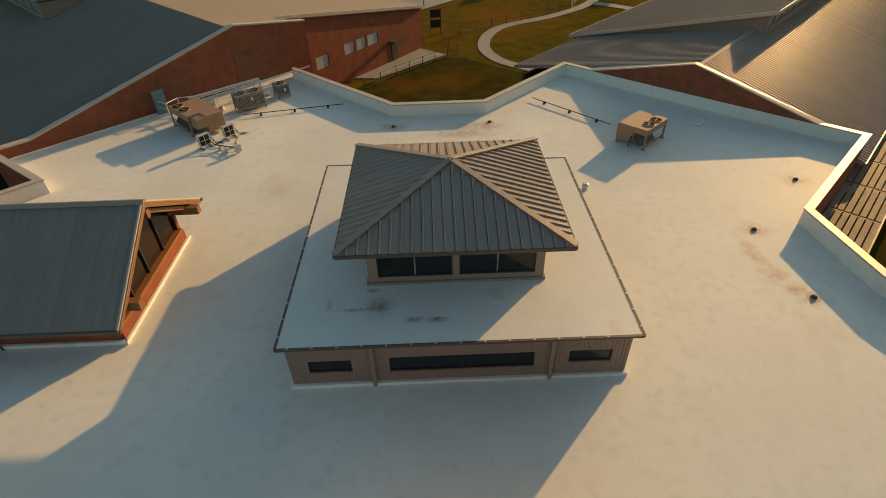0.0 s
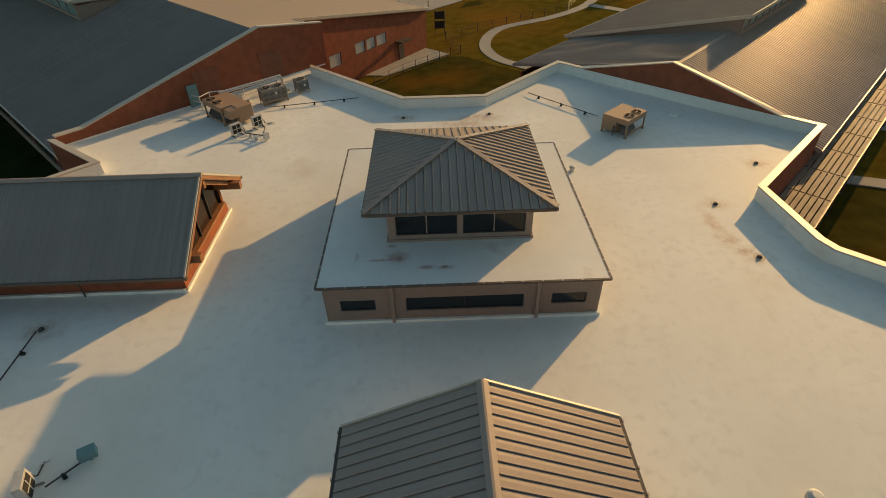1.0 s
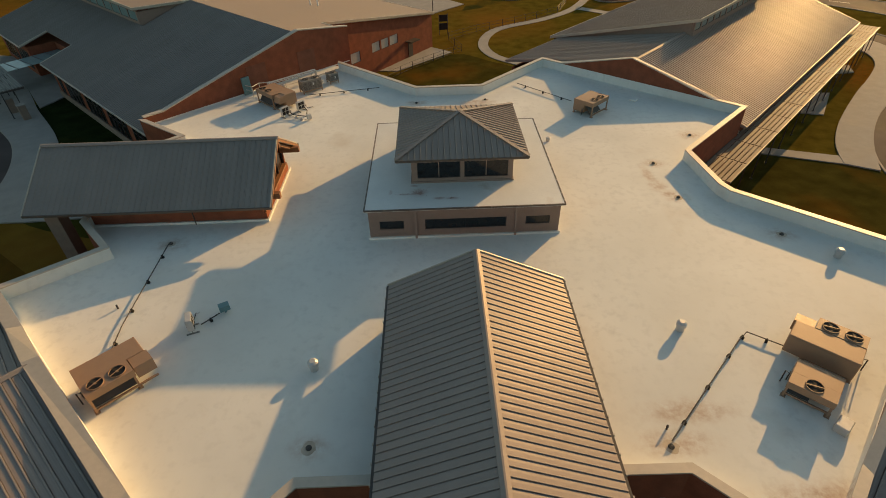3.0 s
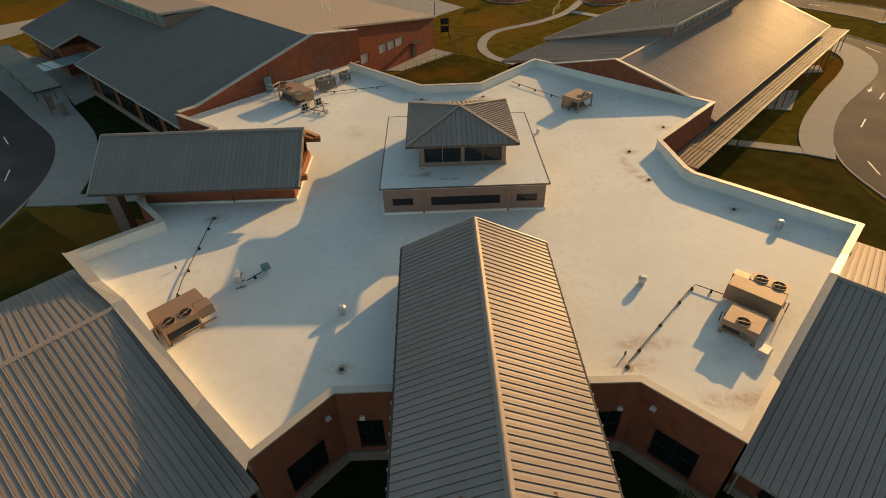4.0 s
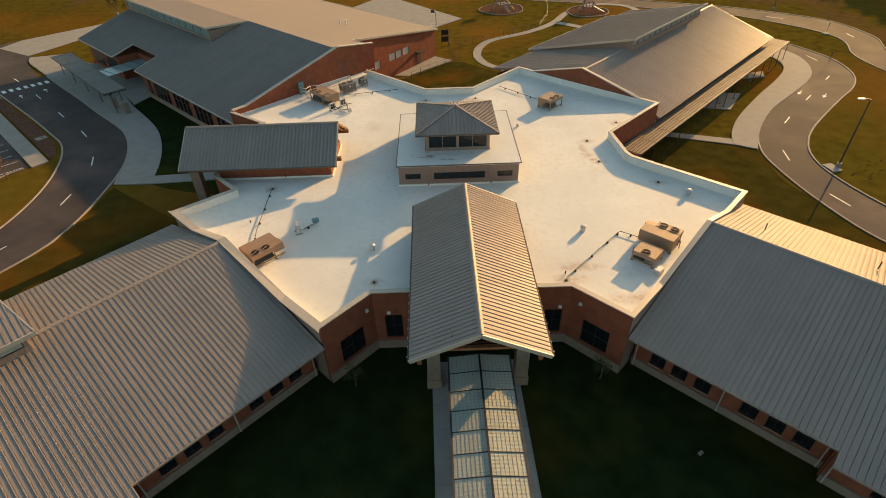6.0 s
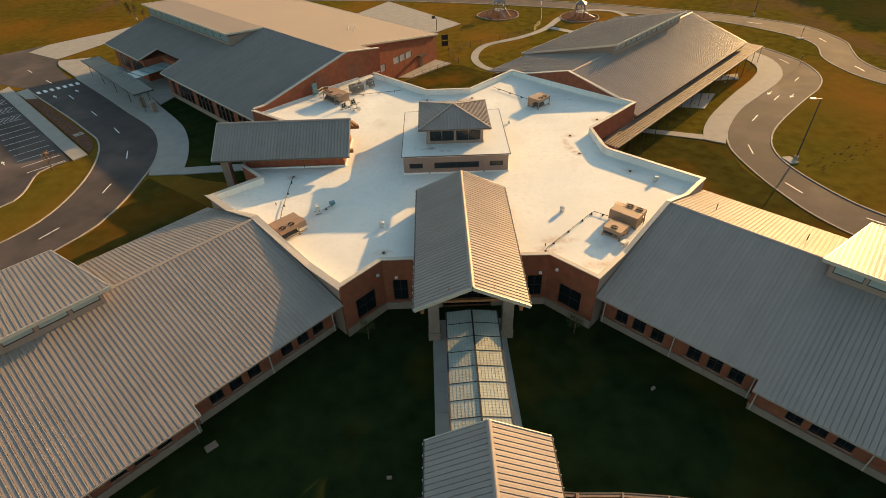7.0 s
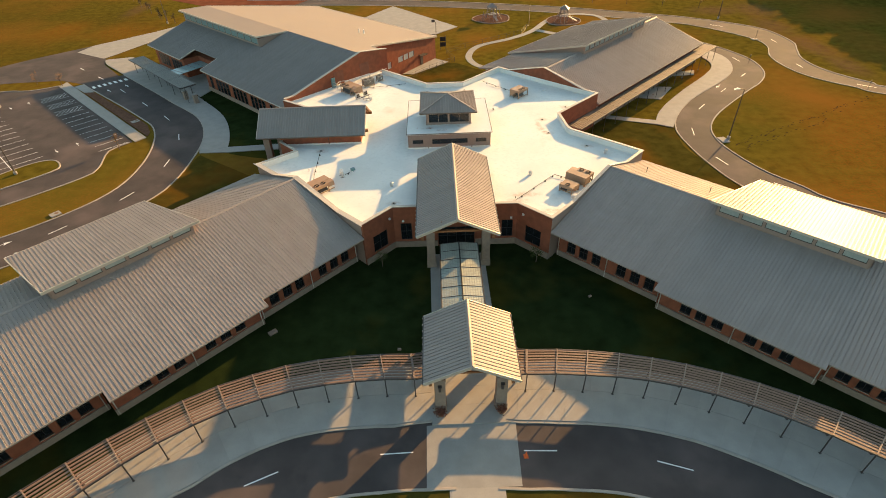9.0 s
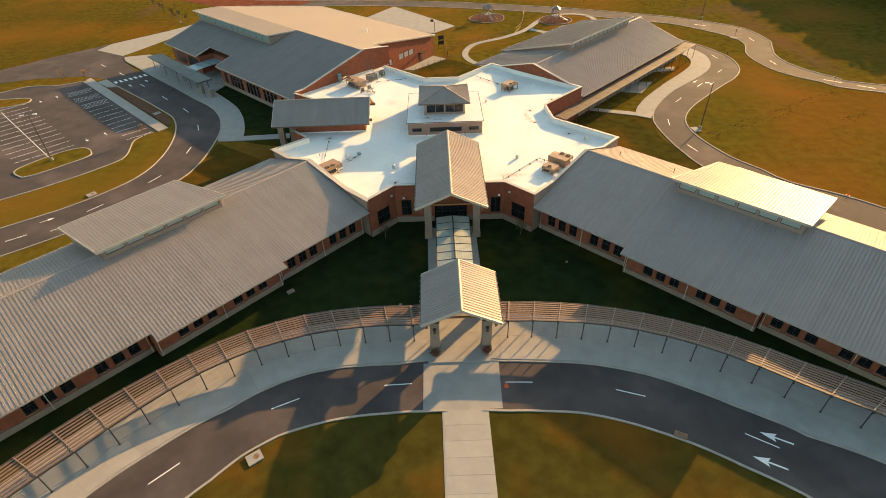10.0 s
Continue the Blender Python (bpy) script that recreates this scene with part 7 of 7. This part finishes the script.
for x, y, sd in ((-2.85, -27.05, 1), (3.1, -26.95, 2)):
    ob = thing("planter", "dark red planting in a low pot at the pillar", "planter", (x, y, 0.06), 0, group="planters")
    bm = bmesh.new()
    add_tube(bm, [(0, 0, 0), (0, 0, 0.45)], [0.28, 0.38], 14)
    part("pot", bm, DIRT, ob)
    rnd = random.Random(sd)
    verts, faces = [], []
    for k in range(260):
        c = Vector((rnd.gauss(0, 0.24), rnd.gauss(0, 0.24), 0.5 + abs(rnd.gauss(0, 0.22))))
        u = Vector((rnd.gauss(0, 1), rnd.gauss(0, 1), rnd.gauss(0, 1))).normalized() * 0.09
        v = u.orthogonal() * 0.6
        i = len(verts)
        verts += [tuple(c - u), tuple(c + v), tuple(c + u), tuple(c - v)]
        faces.append((i, i + 1, i + 2, i + 3))
    tagged(raw("foliage", verts, faces, FLOWER, ob), kind="stuff")

# far woods beyond the outer road, whose shade lies over the field
rnd = random.Random(7)
verts, faces, tv, tf = [], [], [], []
for k in range(900):
    edge = k < 320
    x = (156 + 12 * rnd.random() if edge else 163 + 66 * rnd.random() ** 1.4) + 3 * math.sin(k * 0.9)
    y = rnd.uniform(70, 235) if edge else rnd.uniform(27, 245)
    h = rnd.uniform(18, 22)
    i = len(tv)
    for j in range(5):
        a = j * math.tau / 5
        tv += [(x + 0.35 * math.cos(a), y + 0.35 * math.sin(a), -0.1), (x + 0.1 * math.cos(a), y + 0.1 * math.sin(a), h * 0.8)]
    for j in range(5):
        b = (j + 1) % 5
        tf.append((i + 2 * j, i + 2 * b, i + 2 * b + 1, i + 2 * j + 1))
    for j in range(110):
        z = h * (0.25 + 0.75 * rnd.random())
        r = h * 0.24 * (1.15 - (z / h - 0.45) ** 2 * 1.6) * math.sqrt(rnd.random())
        a = rnd.uniform(0, 6.28)
        c = Vector((x + r * math.cos(a), y + r * math.sin(a), z))
        u = Vector((rnd.gauss(0, 1), rnd.gauss(0, 1), rnd.gauss(0, 1))).normalized() * rnd.uniform(1.1, 2.0)
        v = u.orthogonal() * 0.7
        i = len(verts)
        verts += [tuple(c - u), tuple(c + v), tuple(c + u), tuple(c - v)]
        faces.append((i, i + 1, i + 2, i + 3))
woods = thing("woods", "dark belt of tall woodland beyond the road", "woods", kind="stuff")
raw("trunks", tv, tf, BARK, woods)
raw("foliage", verts, faces, LEAF, woods)

# bare soil and pale structures far off
patch("ground_soil", [(-140.29, 186.03), (-70.4, 136.12), (-54.17, 137.94), (-24.32, 190.57)], 0.012, RED_SOIL, "bare red soil beyond the hall", "bare soil")

# wheel ruts across the field
for k, (p, q) in enumerate((((51.23, 27.41), (89.62, 47.01)), ((52.28, 25.95), (74.03, 36.48)), ((80.43, 31.76), (87.38, 34.12)), ((80.9, 30.49), (86.34, 32.76)))):
    rnd = random.Random(60 + k)
    p, q = Vector(p), Vector(q)
    d = (q - p).normalized()
    n = Vector((-d.y, d.x))
    count = int((q - p).length / 0.45)
    bm = bmesh.new()
    for j in range(count):
        if rnd.random() < 0.3:
            continue
        c = p + d * (j * 0.45) + n * rnd.gauss(0, 0.4)
        w, l = rnd.uniform(0.04, 0.12), rnd.uniform(0.25, 0.6)
        bm.faces.new([bm.verts.new((v.x, v.y, -0.014)) for v in (c - d * l, c + n * w, c + d * l, c - n * w)])
    tagged(part("ground_rut", bm, RUT), "dark broken wheel ruts in the grass", "wheel rut", kind="structure")
# vent pipes through the sunlit roof slope
for x, y, z in ((27.0, 6.74, 7.6), (33.4, 0.84, 7.6)):
    ob = thing("vent_pipe", "short metal vent pipe through the roof", "vent pipe", (x, y, z - 0.6), group="roof vent pipes")
    bm = bmesh.new()
    add_tube(bm, [(0, 0, 0), (0, 0, 0.75)], 0.05, 8)
    part("pipe", bm, STEEL, ob)

# small white wall lamps on the brick front
for x, y, z, t in ((7.25, 0.53, 4.3, 0), (8.77, -0.22, 5.2, -44.4), (-7.3, 0.56, 4.3, 0), (-9.1, 0.02, 5.1, 46.0)):
    ob = thing("wall_lamp", "small white wall lamp on the brick front", "wall lamp", (x, y, z), t, group="wall lamps")
    bm = bmesh.new()
    hexa(bm, [(-0.16, -0.22, 0), (0.16, -0.22, 0), (0.16, 0.0, 0), (-0.16, 0.0, 0), (-0.13, -0.12, 0.22), (0.13, -0.12, 0.22), (0.13, 0.0, 0.22), (-0.13, 0.0, 0.22)])
    part("housing", bm, PALE_METAL, ob)
